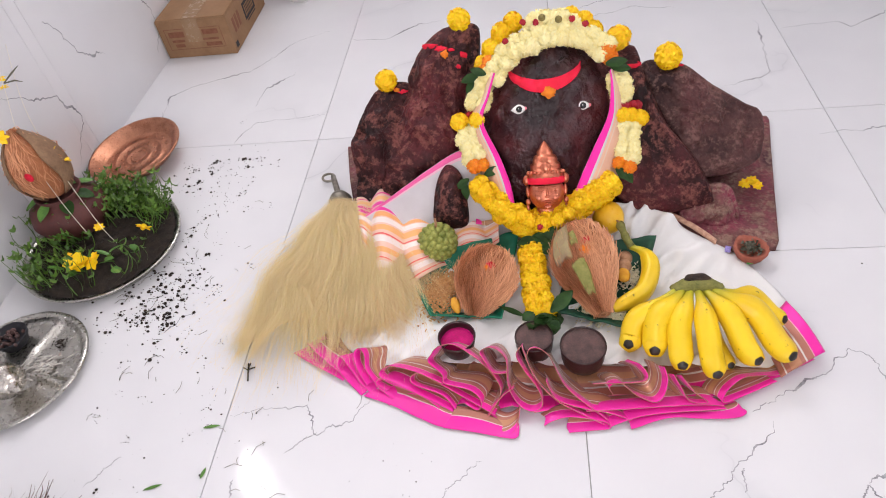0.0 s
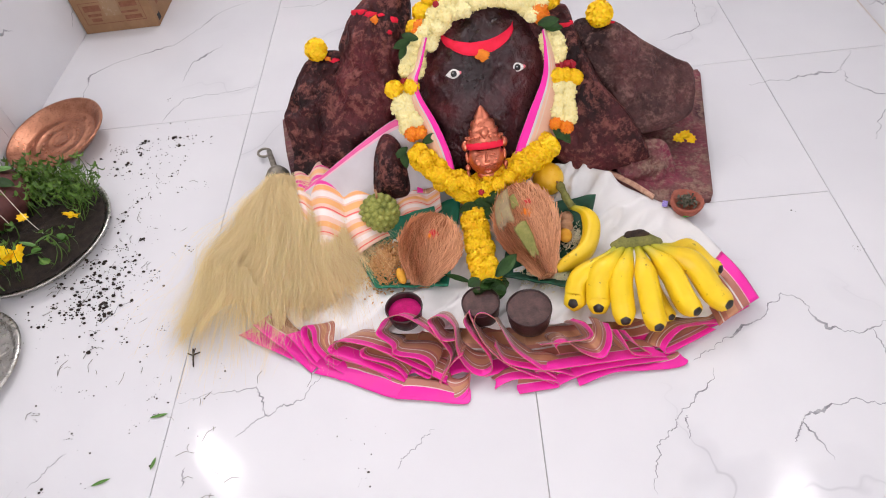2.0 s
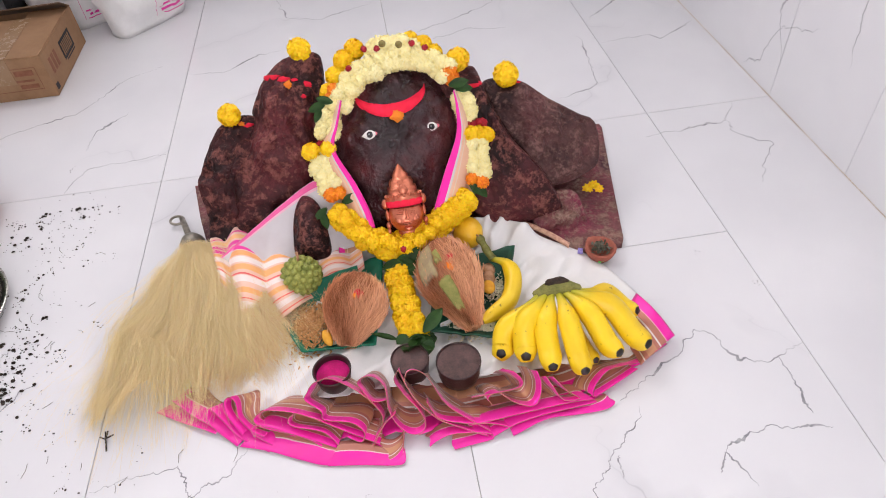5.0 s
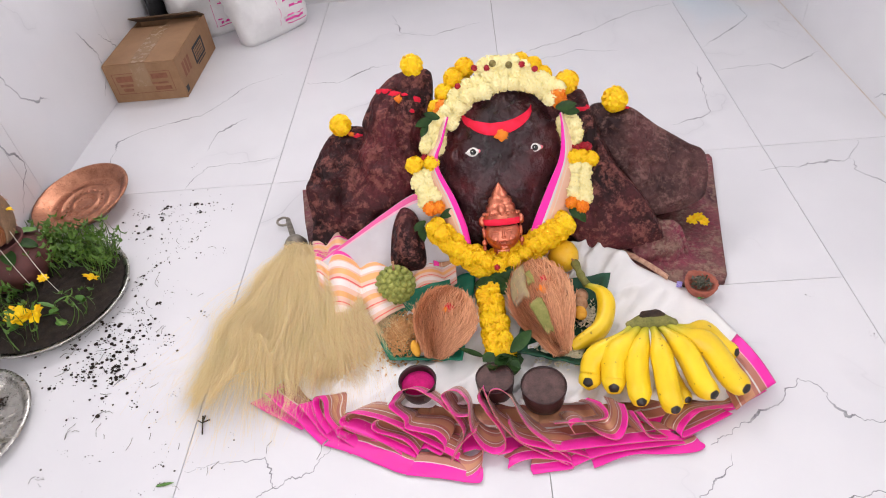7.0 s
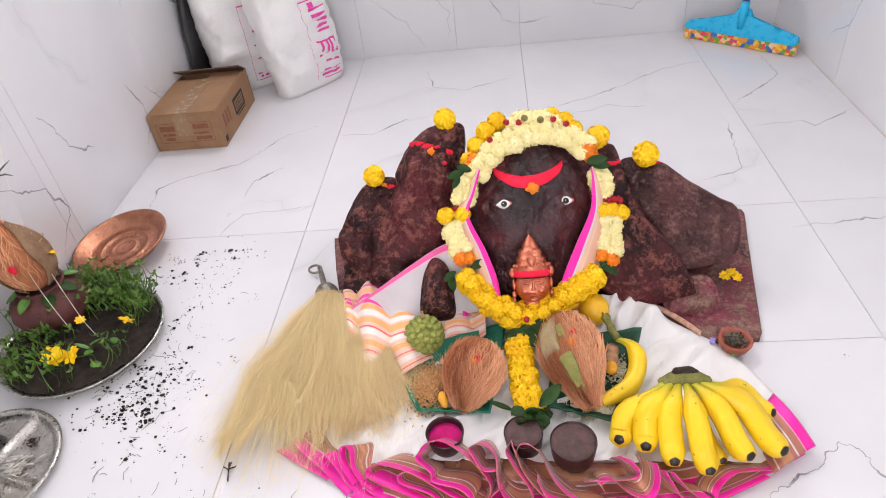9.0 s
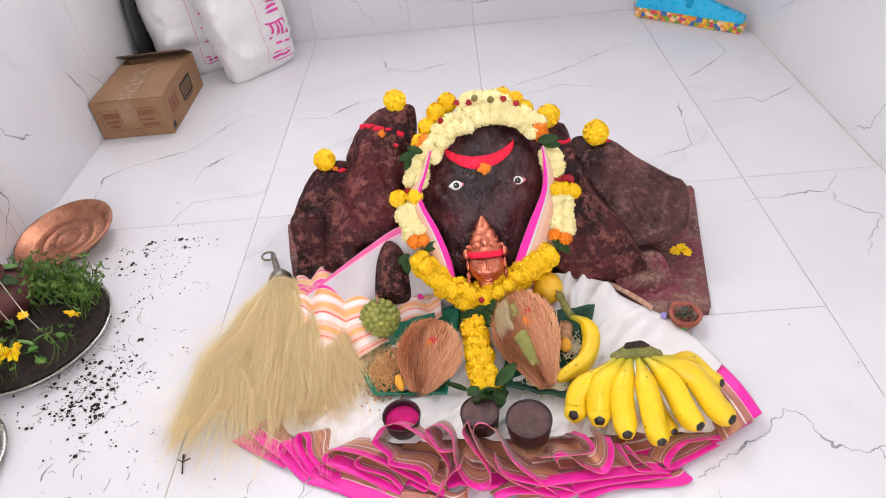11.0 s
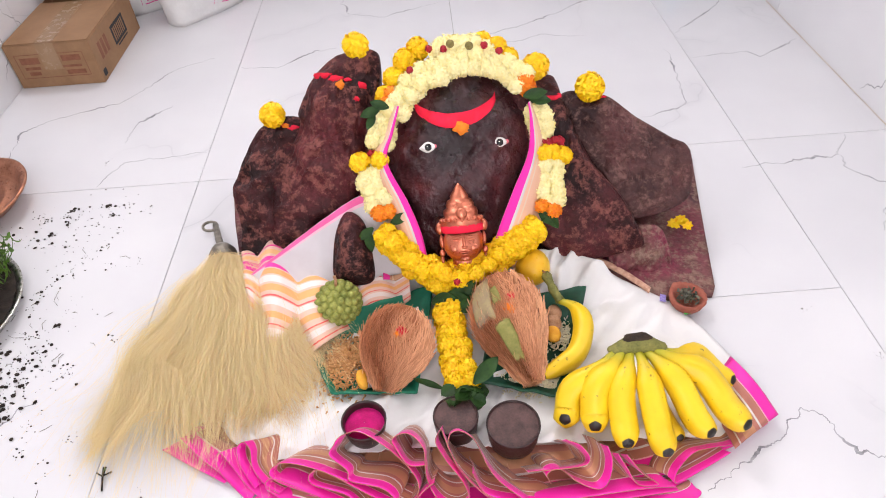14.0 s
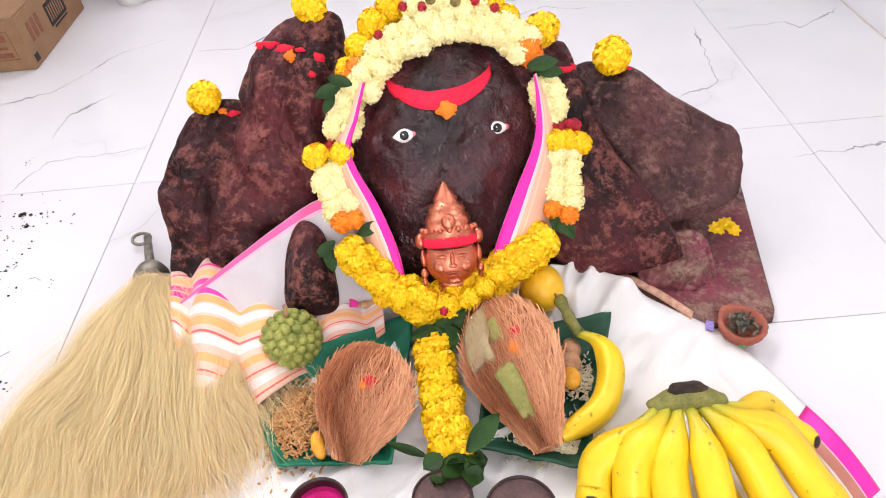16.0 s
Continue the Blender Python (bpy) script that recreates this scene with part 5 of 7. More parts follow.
v, f = tube(smooth_loop([(0.090, -0.43, 0.075), (0.094, -0.448, 0.074), (0.099, -0.464, 0.068), (0.107, -0.479, 0.061)], 8, False), [0.007, 0.009, 0.007, 0.006, 0.008, 0.007, 0.007, 0.008], 9)
mesh_ob("stalk", v, f, M["stem"], solo, "knotty brown stalk")

# cups
cup = thing("cup", (-0.205, -0.668, 0.012), "dark cup filled with magenta powder", "cup", "cups in front")
v, f = revolve([(0.0001, 0.0), (0.022, 0.0), (0.027, 0.012), (0.031, 0.034), (0.0325, 0.043), (0.031, 0.044), (0.0295, 0.040), (0.028, 0.03)], 36, (-0.205, -0.668, 0.012))
mesh_ob("wall", v, f, M["jar"], cup)
v, f = revolve([(0.0001, 0.036), (0.012, 0.0345), (0.022, 0.032), (0.0295, 0.030)], 30, (-0.205, -0.668, 0.012), lambda i, a: 1 + 0.04 * math.sin(3 * a + i))
mesh_ob("powder", v, f, M["pink_powder"], cup, "magenta powder filling")
for x, y, big, label in ((-0.075, -0.672, 0.94, "dark brown cup half hidden by the pleats"), (0.004, -0.692, 1.10, "broad dark brown cup with a caked brown filling")):
    c2 = thing("cup", (x, y, 0.012), label, "cup", "cups in front")
    v, f = revolve([(q * big, h) for q, h in ((0.0001, 0.0), (0.026, 0.0), (0.030, 0.005), (0.0320, 0.016), (0.0338, 0.036), (0.0345, 0.042), (0.0342, 0.0445), (0.033, 0.045), (0.0322, 0.042))], 40, (x, y, 0.012))
    mesh_ob("wall", v, f, M["jar"], c2)
    v, f = revolve([(q * big, h) for q, h in ((0.0001, 0.0425), (0.012, 0.0432), (0.022, 0.0426), (0.029, 0.0435), (0.0328, 0.0415))], 40, (x, y, 0.012), lambda i, a: 1 + 0.015 * math.sin(5 * a + i))
    mesh_ob("filling", v, f, M["jaggery"], c2, "caked brown filling")

# clay lamp by the stone bed
lamp = thing("clay_lamp", (0.325, -0.462, 0.006), "small terracotta lamp filled with dried herbs", "lamp")
v, f = revolve([(0.0001, 0.0), (0.02, 0.0), (0.027, 0.012), (0.0305, 0.022), (0.029, 0.026), (0.024, 0.024), (0.019, 0.014), (0.0001, 0.011)], 40, (0.325, -0.462, 0.006), lambda i, a: (1 + 0.035 * math.cos(22 * a) * (i in (2, 3, 4))) * (1 + 0.16 * max(0, math.cos(a - 2.0)) ** 14 * (i > 2)))
mesh_ob("bowl", v, f, M["clay"], lamp)
r = rng(31)
pieces = []
for _ in range(90):
    a, d = r.uniform(0, 6.28), r.uniform(0, 0.020)
    m = Matrix.Translation((0.325 + d * math.cos(a), -0.462 + d * math.sin(a), 0.026 + r.uniform(0, 0.008))) @ pose(0, 0, 0, r.uniform(-60, 60), r.uniform(-60, 60), r.uniform(0, 360))
    pieces.append(([m @ Vector(p) for p in ((-0.005, -0.002, 0), (0.005, -0.0022, 0.001), (0.004, 0.0025, 0), (-0.004, 0.002, 0.001))], [(0, 1, 2, 3)]))
v, f = joined(*pieces)
tagged(mesh_ob("herb_filling", v, f, M["herb"], lamp, "grey green dried herbs", False), kind="stuff")


def daisy(at, r, label, name="flower", parent=None, seed=0, tilt=0):
    """A flat open yellow blossom with separate petals."""
    q = rng(seed)
    d = parent or None
    t = new(name) if not parent else None
    pieces = []
    for k in range(8):
        v, f = leaf_mesh(r, r * 0.3, 0.2, seed + k)
        m = pose(0, 0, 0, q.uniform(-20, 20), q.uniform(-25, 5), k * 45 + q.uniform(-10, 10))
        pieces.append(([m @ Vector(p) for p in v], f))
    pieces.append(lump(0, 0, 0.002, r * 0.28, r * 0.28, r * 0.16, 10))
    v, f = joined(*pieces)
    m = Matrix.Translation(at) @ pose(0, 0, 0, tilt, 0, q.uniform(0, 360))
    if t:
        bpy.data.objects.remove(t)
    return tagged(mesh_ob(name, [m @ Vector(p) for p in v], f, M["marigold"], d), label)


for i, (at, r) in enumerate((((0.355, -0.285, 0.030), 0.013), ((0.368, -0.282, 0.033), 0.014), ((0.378, -0.290, 0.028), 0.012), ((0.195, -0.345, 0.055), 0.009), ((0.203, -0.342, 0.052), 0.008), ((-0.245, -0.372, 0.085), 0.011), ((-0.375, -0.345, 0.068), 0.008))):
    tagged(daisy(at, r, "small open yellow blossom", seed=i + 40, tilt=25), "small open yellow blossom dropped on the shrine", "flower", "loose yellow blossoms")
M["purple_ink"] = mottled("purple_ink", (0.18, 0.12, 0.5), (0.45, 0.4, 0.75), 300, 0.8, 0)
M["green_ink"] = mottled("green_paper", (0.12, 0.75, 0.12), (0.2, 0.85, 0.2), 60, 0.8, 0)

for x, y, w, h, a, key, label in ((0.288, -0.452, 0.005, 0.008, -20, "purple_ink", "small purple ink stamp on the cloth"), (0.318, -0.482, 0.005, 0.0065, 10, "green_ink", "small green scrap on the cloth")):
    z = 0.0035 + max(white_at(u / 40, v / 40).z for u in range(20, 41) for v in range(10, 41) if abs(white_at(u / 40, v / 40).x - x) < 0.02 and abs(white_at(u / 40, v / 40).y - y) < 0.02)
    tagged(part("stamp" if key == "purple_ink" else "scrap", box_bm(-w, w, -h, h, -0.001, 0.0, 0.0003), M[key]), label, "mark").matrix_basis = pose(x, y, z, 0, 0, a)


# ---- the whisk ----
M["hair"] = petals("pale_whisk_hair", (0.76, 0.57, 0.27), (0.88, 0.73, 0.41), 0.7)
M["hair_brown"] = petals("brown_whisk_hair", (0.58, 0.31, 0.15), (0.74, 0.47, 0.26), 0.7)
M["pewter"] = mottled("tarnished_metal", (0.17, 0.15, 0.12), (0.34, 0.31, 0.26), 90, 0.45, 0.4, 0.001, 0.8)
whisk = thing("whisk", (-0.48, -0.30, 0.0), "pale yak hair ritual whisk with a metal handle", "whisk")
v, f = tube([(-0.522, -0.178, 0.022), (-0.512, -0.205, 0.026), (-0.499, -0.24, 0.031), (-0.488, -0.268, 0.036)], [0.0055, 0.0065, 0.0068, 0.0075], 12)
handle = mesh_ob("handle", v, f, M["pewter"], whisk, "tarnished metal handle")
v, f = tube([(-0.536 + 0.0145 * math.cos(a), -0.172 + 0.010 * math.sin(a), 0.014 + 0.003 * math.sin(a)) for a in np.linspace(0, 2 * math.pi, 25)], 0.0028, 8, caps=False)
mesh_ob("ring", v, f, M["pewter"], handle)
v, f = tube([(-0.491, -0.262, 0.034), (-0.487, -0.272, 0.036), (-0.481, -0.287, 0.038), (-0.474, -0.303, 0.040)], [0.011, 0.020, 0.026, 0.023], 20)
mesh_ob("ferrule", v, f, M["pewter"], whisk, "domed metal ferrule")
r = rng(91)
NECK = Vector((-0.473, -0.306, 0.040))
TIPS = along([(-0.595, -0.64), (-0.565, -0.66), (-0.495, -0.64), (-0.42, -0.625), (-0.36, -0.615), (-0.305, -0.59), (-0.285, -0.545)])


def strand(f, mid, jit, width, reach):
    tip = TIPS(f)
    a = NECK + Vector((r.gauss(0, 0.010), r.gauss(0, 0.003), r.gauss(0, 0.008)))
    b = Vector((tip[0], tip[1], 0.014)) + Vector((r.gauss(0, jit), r.gauss(0, jit), abs(r.gauss(0, 0.012))))
    b = a + (b - a) * reach
    swell = Vector(((f - 0.08) * 0.07, 0.02, 0))
    c = a.lerp(b, 0.42) + swell + Vector((r.gauss(0, 0.022), r.gauss(0, 0.018), mid))
    pts = []
    ph, am = r.uniform(0, 6), r.uniform(0.001, 0.010)
    for i in range(9):
        t = i / 8
        p = a * (1 - t) ** 2 + c * 2 * t * (1 - t) + b * t * t
        p += Vector((math.sin(t * 9 + ph), math.cos(t * 8 + ph), 0)) * am * t * 1.6
        p += noise.noise_vector(p * 12) * 0.038 * t + noise.noise_vector(p * 38 + Vector((3, 1, 7))) * 0.020 * t + noise.noise_vector(p * 110) * 0.006 * t
        p.z = max(p.z, 0.004)
        pts.append(p)
    verts, faces = [], []
    turn = r.uniform(-0.6, 0.6)
    for i, p in enumerate(pts):
        d = (pts[min(i + 1, 8)] - pts[max(i - 1, 0)]).normalized()
        s = d.cross(Vector((turn, 0, 1))).normalized() * width * (1 - 0.6 * i / 8)
        verts += [p - s, p + s]
        if i:
            faces.append((2 * i - 2, 2 * i - 1, 2 * i + 1, 2 * i))
    return verts, faces


def hull_at(u, v):
    tip = TIPS(0.04 + 0.92 * u)
    t = 0.92 * v
    b = Vector((tip[0], tip[1], 0.008))
    c = NECK.lerp(b, 0.42) + Vector(((u - 0.08) * 0.066, 0.02, 0.012 + 0.055 * (1 - abs(2 * u - 1) ** 2)))
    p = NECK * (1 - t) ** 2 + c * 2 * t * (1 - t) + b * t * t
    p += noise.noise_vector(p * 12) * 0.034 * t
    return p + Vector(((u - 0.5) * 0.03 * (1 - v), 0, -0.006 + 0.006 * noise.noise(Vector((u * 30, v * 3, 1)))))


sheet("hair_core", hull_at, 60, 24, M["hair"], whisk, "matted inner hair", 0.002)
for key, count, low_f, high_f, mid, jit, label in (("hair", 21000, 0.0, 0.95, None, 0.028, "long pale yellow hair"), ("hair_brown", 4200, 0.34, 1.0, 0.03, 0.018, "browner hair at the lower edge")):
    pieces = []
    for _ in range(count):
        f = min(1, max(0, r.gauss((low_f + high_f) / 2, 0.30 * (high_f - low_f))))
        edge = 1 - abs(2 * f - 1) ** 2
        m_z = (0.015 + 0.075 * edge * r.random() ** 0.6) if mid is None else mid * r.random()
        reach = r.choice((1.0, 1.0, 0.95, 0.85, 0.7)) * r.uniform(0.88, 1.04) if key == "hair" else r.uniform(0.85, 1.03)
        pieces.append(strand(f, m_z, jit * r.choice((1, 1, 1, 1, 1.3, 2.2)), r.uniform(0.00013, 0.00034), reach))
    v, f = joined(*pieces)
    tagged(mesh_ob("hair", v, f, M[key], whisk, label, False), kind="stuff")


# ---- beside the left wall ----
M["copper_tray"] = mottled("hammered_copper", (0.36, 0.15, 0.085), (0.56, 0.27, 0.17), 40, 0.33, 0.5, 0.002, 1.0)
M["steel"] = mottled("worn_stainless_steel", (0.40, 0.385, 0.35), (0.52, 0.505, 0.47), 25, 0.30, 0.02, 0.001, 0.95)
M["soil"] = mottled("dark_wet_soil", (0.012, 0.008, 0.006), (0.05, 0.033, 0.024), 70, 0.95, 1.0, 0.006)
M["pot"] = mottled("dark_clay_pot", (0.075, 0.020, 0.018), (0.13, 0.038, 0.034), 25, 0.65, 0.3, 0.001)
M["sprout"] = petals("green_sprout", (0.05, 0.12, 0.012), (0.16, 0.30, 0.04), 0.5)
M["silver"] = mottled("tarnished_silver", (0.55, 0.50, 0.44), (0.75, 0.71, 0.66), 60, 0.25, 0.3, 0.001, 0.95)
M["ash"] = mottled("pale_ash", (0.45, 0.42, 0.38), (0.65, 0.62, 0.57), 60, 0.9, 0.4, 0.001)
M["card"] = mottled("brown_cardboard", (0.27, 0.145, 0.07), (0.35, 0.20, 0.105), 12, 0.8, 0.15, 0.001)
# Darker copy of the cardboard, with the carton's shade put into the colour.
M["card_shade"] = mottled("shaded_cardboard", (0.10, 0.06, 0.035), (0.16, 0.10, 0.06), 12, 0.9, 0.1)
M["tape"] = mottled("clear_brown_tape", (0.33, 0.205, 0.115), (0.37, 0.235, 0.135), 8, 0.25, 0)
M["print"] = mottled("brown_print", (0.20, 0.07, 0.035), (0.27, 0.11, 0.06), 90, 0.8, 0)
M["ink"] = mat("black_print", (0.015, 0.015, 0.02), 0.7)
M["plastic"] = mottled("white_woven_plastic", (0.80, 0.79, 0.78), (0.86, 0.85, 0.84), 12, 0.38, 0.35, 0.004)
M["pink_print"] = mottled("pink_bag_print", (0.72, 0.03, 0.30), (0.80, 0.08, 0.38), 50, 0.5, 0)
M["cyan"] = mottled("cyan_plastic", (0.0, 0.42, 0.72), (0.01, 0.48, 0.80), 10, 0.3, 0.05)
M["cord"] = mat("white_thread", (0.8, 0.76, 0.66), 0.9)


def foam():
    m = mat("mixed_colour_foam", (0.8, 0.4, 0.1), 0.9)
    n = Nodes(m)
    v = n.add("TexVoronoi")
    v.inputs["Scale"].default_value = 75
    n.link(n.coord(), v.inputs["Vector"])
    sep = n.add("SeparateColor")
    n.link(v.outputs["Color"], sep.inputs[0])
    r = n.add("ValToRGB")
    r.color_ramp.interpolation = "CONSTANT"
    e = r.color_ramp.elements
    while len(e) > 1:
        e.remove(e[0])
    e[0].color = (0.01, 0.01, 0.015, 1)
    for p, c in ((0.24, (0.85, 0.30, 0.05)), (0.40, (0.9, 0.6, 0.35)), (0.54, (0.75, 0.08, 0.12)), (0.66, (0.85, 0.6, 0.05)), (0.78, (0.2, 0.38, 0.04)), (0.88, (0.06, 0.16, 0.5))):
        e.new(p).color = (*c, 1)
    n.link(sep.outputs[0], r.inputs[0])
    n.colour(r.outputs[0])
    n.bump(n.noise(n.coord(), 200, 2), 0.5, 0.002)
    return m


M["foam"] = foam()

# copper tray
tray = thing("copper_tray", (-1.063, -0.045, 0.0), "round embossed copper tray with a fluted rim", "tray")
rim = revolve([(0.0001, 0.006), (0.030, 0.0055), (0.032, 0.007), (0.034, 0.0055), (0.060, 0.0055), (0.062, 0.0075), (0.065, 0.0055), (0.088, 0.006), (0.092, 0.008), (0.104, 0.022), (0.117, 0.030), (0.121, 0.030), (0.121, 0.026), (0.105, 0.017), (0.092, 0.002), (0.0001, 0.001)], 96, wave=lambda i, a: 1 + (0.014 * math.cos(40 * a) if i in (9, 10, 13) else 0))
m = pose(-1.062, -0.045, 0.012, 4, -6, 10)
body = mesh_ob("dish", [m @ Vector(p) for p in rim[0]], rim[1], M["copper_tray"], tray)
boss_me = None
for k in range(16):
    a = 2 * math.pi * k / 16
    for d, sz in ((0.045, 1.0), (0.020, 0.7), (0.075, 0.7)):
        if boss_me is None:
            v, f = lump(0, 0, 0, 1, 1, 0.5, 8)
            boss = mesh_ob("boss", v, f, M["copper_tray"])
            boss_me = boss.data
        else:
            boss = new("boss", boss_me)
        boss.matrix_basis = m @ pose(d * math.cos(a + d * 9), d * math.sin(a + d * 9), 0.0055) @ Matrix.Diagonal((0.0042 * sz, 0.0042 * sz, 0.0042, 1))
        attach(boss, tray)

# tray of soil with sprouts, pot and coconut
SC = (-1.008, -0.372)
sprouts = thing("seed_tray", (SC[0], SC[1], 0.0), "round metal tray of dark soil with green sprouts", "tray")
v, f = revolve([(0.0001, 0.002), (0.148, 0.002), (0.160, 0.012), (0.168, 0.024), (0.172, 0.0265), (0.172, 0.0285), (0.165, 0.027), (0.154, 0.014), (0.0001, 0.006)], 72, (*SC, 0))
mesh_ob("dish", v, f, M["steel"], sprouts, "worn metal dish")
sv, sf = [], []
for i in range(16):
    for k in range(60):
        a, d = 2 * math.pi * k / 60, 0.160 * i / 15
        x, y = SC[0] + d * math.cos(a), SC[1] + d * math.sin(a)
        h = noise.fractal(Vector((x * 40, y * 40, 2)), 0.8, 2, 4)
        sv.append((x, y, 0.026 + 0.014 * (1 - (i / 15) ** 2) + 0.007 * h))
        if i:
            b = (i - 1) * 60
            sf.append((b + k, b + (k + 1) % 60, b + 60 + (k + 1) % 60, b + 60 + k))
mesh_ob("soil", sv, sf, M["soil"], sprouts, "dark crumbly soil")
r = rng(12)


def blade(base, tip, wide, bow):
    a, b = Vector(base), Vector(tip)
    side = (b - a).cross(Vector((r.uniform(-1, 1), r.uniform(-1, 1), 0.4))).normalized() * wide
    verts, faces = [], []
    for i in range(5):
        t = i / 4
        p = a.lerp(b, t) + Vector((bow[0], bow[1], -0.006)) * math.sin(math.pi * t)
        w = (0.35 + 0.65 * math.sin(math.pi * min(1, 0.25 + t * 0.75)))
        verts += [p - side * w, p + side * w]
        if i:
            faces.append((2 * i - 2, 2 * i - 1, 2 * i + 1, 2 * i))
    return verts, faces


pieces = []
for _ in range(1150):
    a = r.uniform(0, 6.28)
    d = 0.160 * math.sqrt(r.uniform(0.05, 1.0))
    x, y = SC[0] + d * math.cos(a), SC[1] + d * math.sin(a)
    thick_here = noise.noise(Vector((x * 11, y * 11, 5))) + (0.55 if y > SC[1] + 0.03 else 0.15)
    if thick_here < 0.1 or (x > SC[0] - 0.05 and y < SC[1] + 0.06 and r.random() < 0.8):
        continue
    h = r.uniform(0.03, 0.085)
    ox, oy = r.gauss(0, 0.018), r.gauss(0, 0.018)
    tx = max(x + ox, LEFT + 0.012)
    pieces.append(blade((x, y, 0.03), (tx, y + oy, 0.03 + h), 0.0011, (r.gauss(0, 0.006), r.gauss(0, 0.006))))
    for _ in range(r.choice((1, 2, 2, 3))):
        an = r.uniform(0, 6.28)
        pieces.append(blade((tx, y + oy, 0.03 + h), (max(tx + 0.014 * math.cos(an), LEFT + 0.008), y + oy + 0.014 * math.sin(an), 0.03 + h + r.uniform(-0.008, 0.01)), r.uniform(0.002, 0.0042), (0, 0)))
v, f = joined(*pieces)
tagged(mesh_ob("sprout", v, f, M["sprout"], sprouts, "thin green sprouts", False), kind="stuff")
pot = thing("clay_pot", (-1.085, -0.315, 0.03), "dark clay pot sunk in the soil tray", "pot")
v, f = revolve([(0.0001, 0.0), (0.05, 0.0), (0.072, 0.02), (0.083, 0.046), (0.076, 0.072), (0.052, 0.088), (0.044, 0.094), (0.05, 0.104), (0.048, 0.107), (0.04, 0.096), (0.0001, 0.09)], 48, (-1.085, -0.315, 0.03))
mesh_ob("body", v, f, M["pot"], pot)
for at, key in (((-1.062, -0.386, 0.078), "orange_paste"), ((-1.085, -0.388, 0.092), "red_powder")):
    v, f = lump(*at, 0.010, 0.004, 0.008, 10)
    mesh_ob("powder_mark", v, f, M[key], pot)
husk_t = thing("coconut", (-1.085, -0.315, 0.135), "dry coconut husk standing in the clay pot", "coconut")
husk_b = Turned((-1.075, -0.325, 0.128), (-1.110, -0.30, 0.285), round_profile(0.054, 0.7), 0.12, 21)
v, f = husk_b.mesh()
mesh_ob("husk", v, f, M["husk"], husk_t)
v, f = fibres(220, husk_b, 22, 0.6, 0.0007)
tagged(mesh_ob("fibre", v, f, M["fibre"], husk_t, "loose brown fibres", False), kind="stuff")
M["husk_skin"] = mottled("grey_brown_husk_skin", (0.16, 0.085, 0.045), (0.30, 0.18, 0.10), 35, 0.8, 0.5, 0.002)
for e in (-1, 1):
    def shell(u, v, e=e):
        f = 0.04 + 0.92 * u
        up = math.atan2(husk_b.y.dot(Vector((0.35, -1, 0.5))), husk_b.x.dot(Vector((0.35, -1, 0.5))))
        p = husk_b(up + e * (0.75 + 1.5 * v + 0.1 * math.sin(8 * u)), f)
        return p + (p - husk_b.middle(f)).normalized() * (0.006 - 0.003 * v)

    sheet("shell", shell, 24, 10, M["husk_skin"], husk_t, "split outer skin", 0.003)
v, f = lump(-1.07, -0.372, 0.215, 0.009, 0.004, 0.010, 10)
mesh_ob("powder_mark", v, f, M["red_powder"], husk_t)
for i in range(7):
    a = i * 52
    leaf(husk_t, (-1.085 + 0.035 * math.cos(radians(a)), -0.315 + 0.035 * math.sin(radians(a)), 0.128), pose(0, 0, 0, 0, 25, a), 0.045, 0.014, "fresh_leaf" if i % 3 else "leaf", seed=i)
leaf(sprouts, (-1.03, -0.40, 0.06), pose(0, 0, 0, 0, -60, 250), 0.05, 0.012, "fresh_leaf", seed=4)
for i in range(14):
    a, d = r.uniform(-2.2, 0.6), r.uniform(0.06, 0.13)
    leaf(sprouts, (SC[0] + d * math.cos(a), SC[1] + d * math.sin(a), 0.045), pose(0, 0, 0, r.uniform(-40, 40), r.uniform(-50, 0), r.uniform(0, 360)), r.uniform(0.02, 0.04), 0.007, "fresh_leaf", seed=i)
for i, (at, s) in enumerate((((-1.005, -0.468, 0.066), 0.025), ((-0.982, -0.482, 0.066), 0.026), ((-0.962, -0.468, 0.066), 0.022), ((-0.892, -0.375, 0.066), 0.018), ((-0.99, -0.375, 0.075), 0.012), ((-1.112, -0.335, 0.288), 0.020), ((-1.05, -0.30, 0.225), 0.013), ((-1.035, -0.30, 0.20), 0.012))):
    tagged(daisy(at, s, "", seed=i + 60, tilt=35), "open yellow marigold among the sprouts", "flower", "yellow flowers in the seed tray")

# the thread from the pot to the wall, with a dried sprig
thread = thing("thread", (-1.085, -0.25, 0.26), "white thread with yellow flowers strung to the wall", "thread")
for pts in ([(-1.18, -0.13, 0.40), (-1.14, -0.22, 0.325), (-1.095, -0.31, 0.255), (-1.04, -0.37, 0.16), (-1.0, -0.40, 0.075)], [(-1.18, -0.10, 0.37), (-1.12, -0.22, 0.29), (-1.06, -0.30, 0.20), (-0.985, -0.375, 0.09), (-0.95, -0.40, 0.05)]):
    v, f = tube(smooth_loop(pts, 24, False), 0.0006, 5)
    mesh_ob("cord", v, f, M["cord"], thread)
daisy((-1.162, -0.19, 0.335), 0.013, "dried yellow flower", parent=thread, seed=81)
daisy((-1.150, -0.205, 0.325), 0.010, "dried yellow flower", parent=thread, seed=82)
for k, (a, b) in enumerate((((-1.155, -0.195, 0.33), (-1.125, -0.165, 0.352)), ((-1.155, -0.195, 0.33), (-1.12, -0.185, 0.325)))):
    v, f = tube([a, tuple((p + q) / 2 + 0.003 for p, q in zip(a, b)), b], [0.0012, 0.002, 0.0006], 5)
    mesh_ob("sprig", v, f, M["herb"], thread, "grey dried sprig")

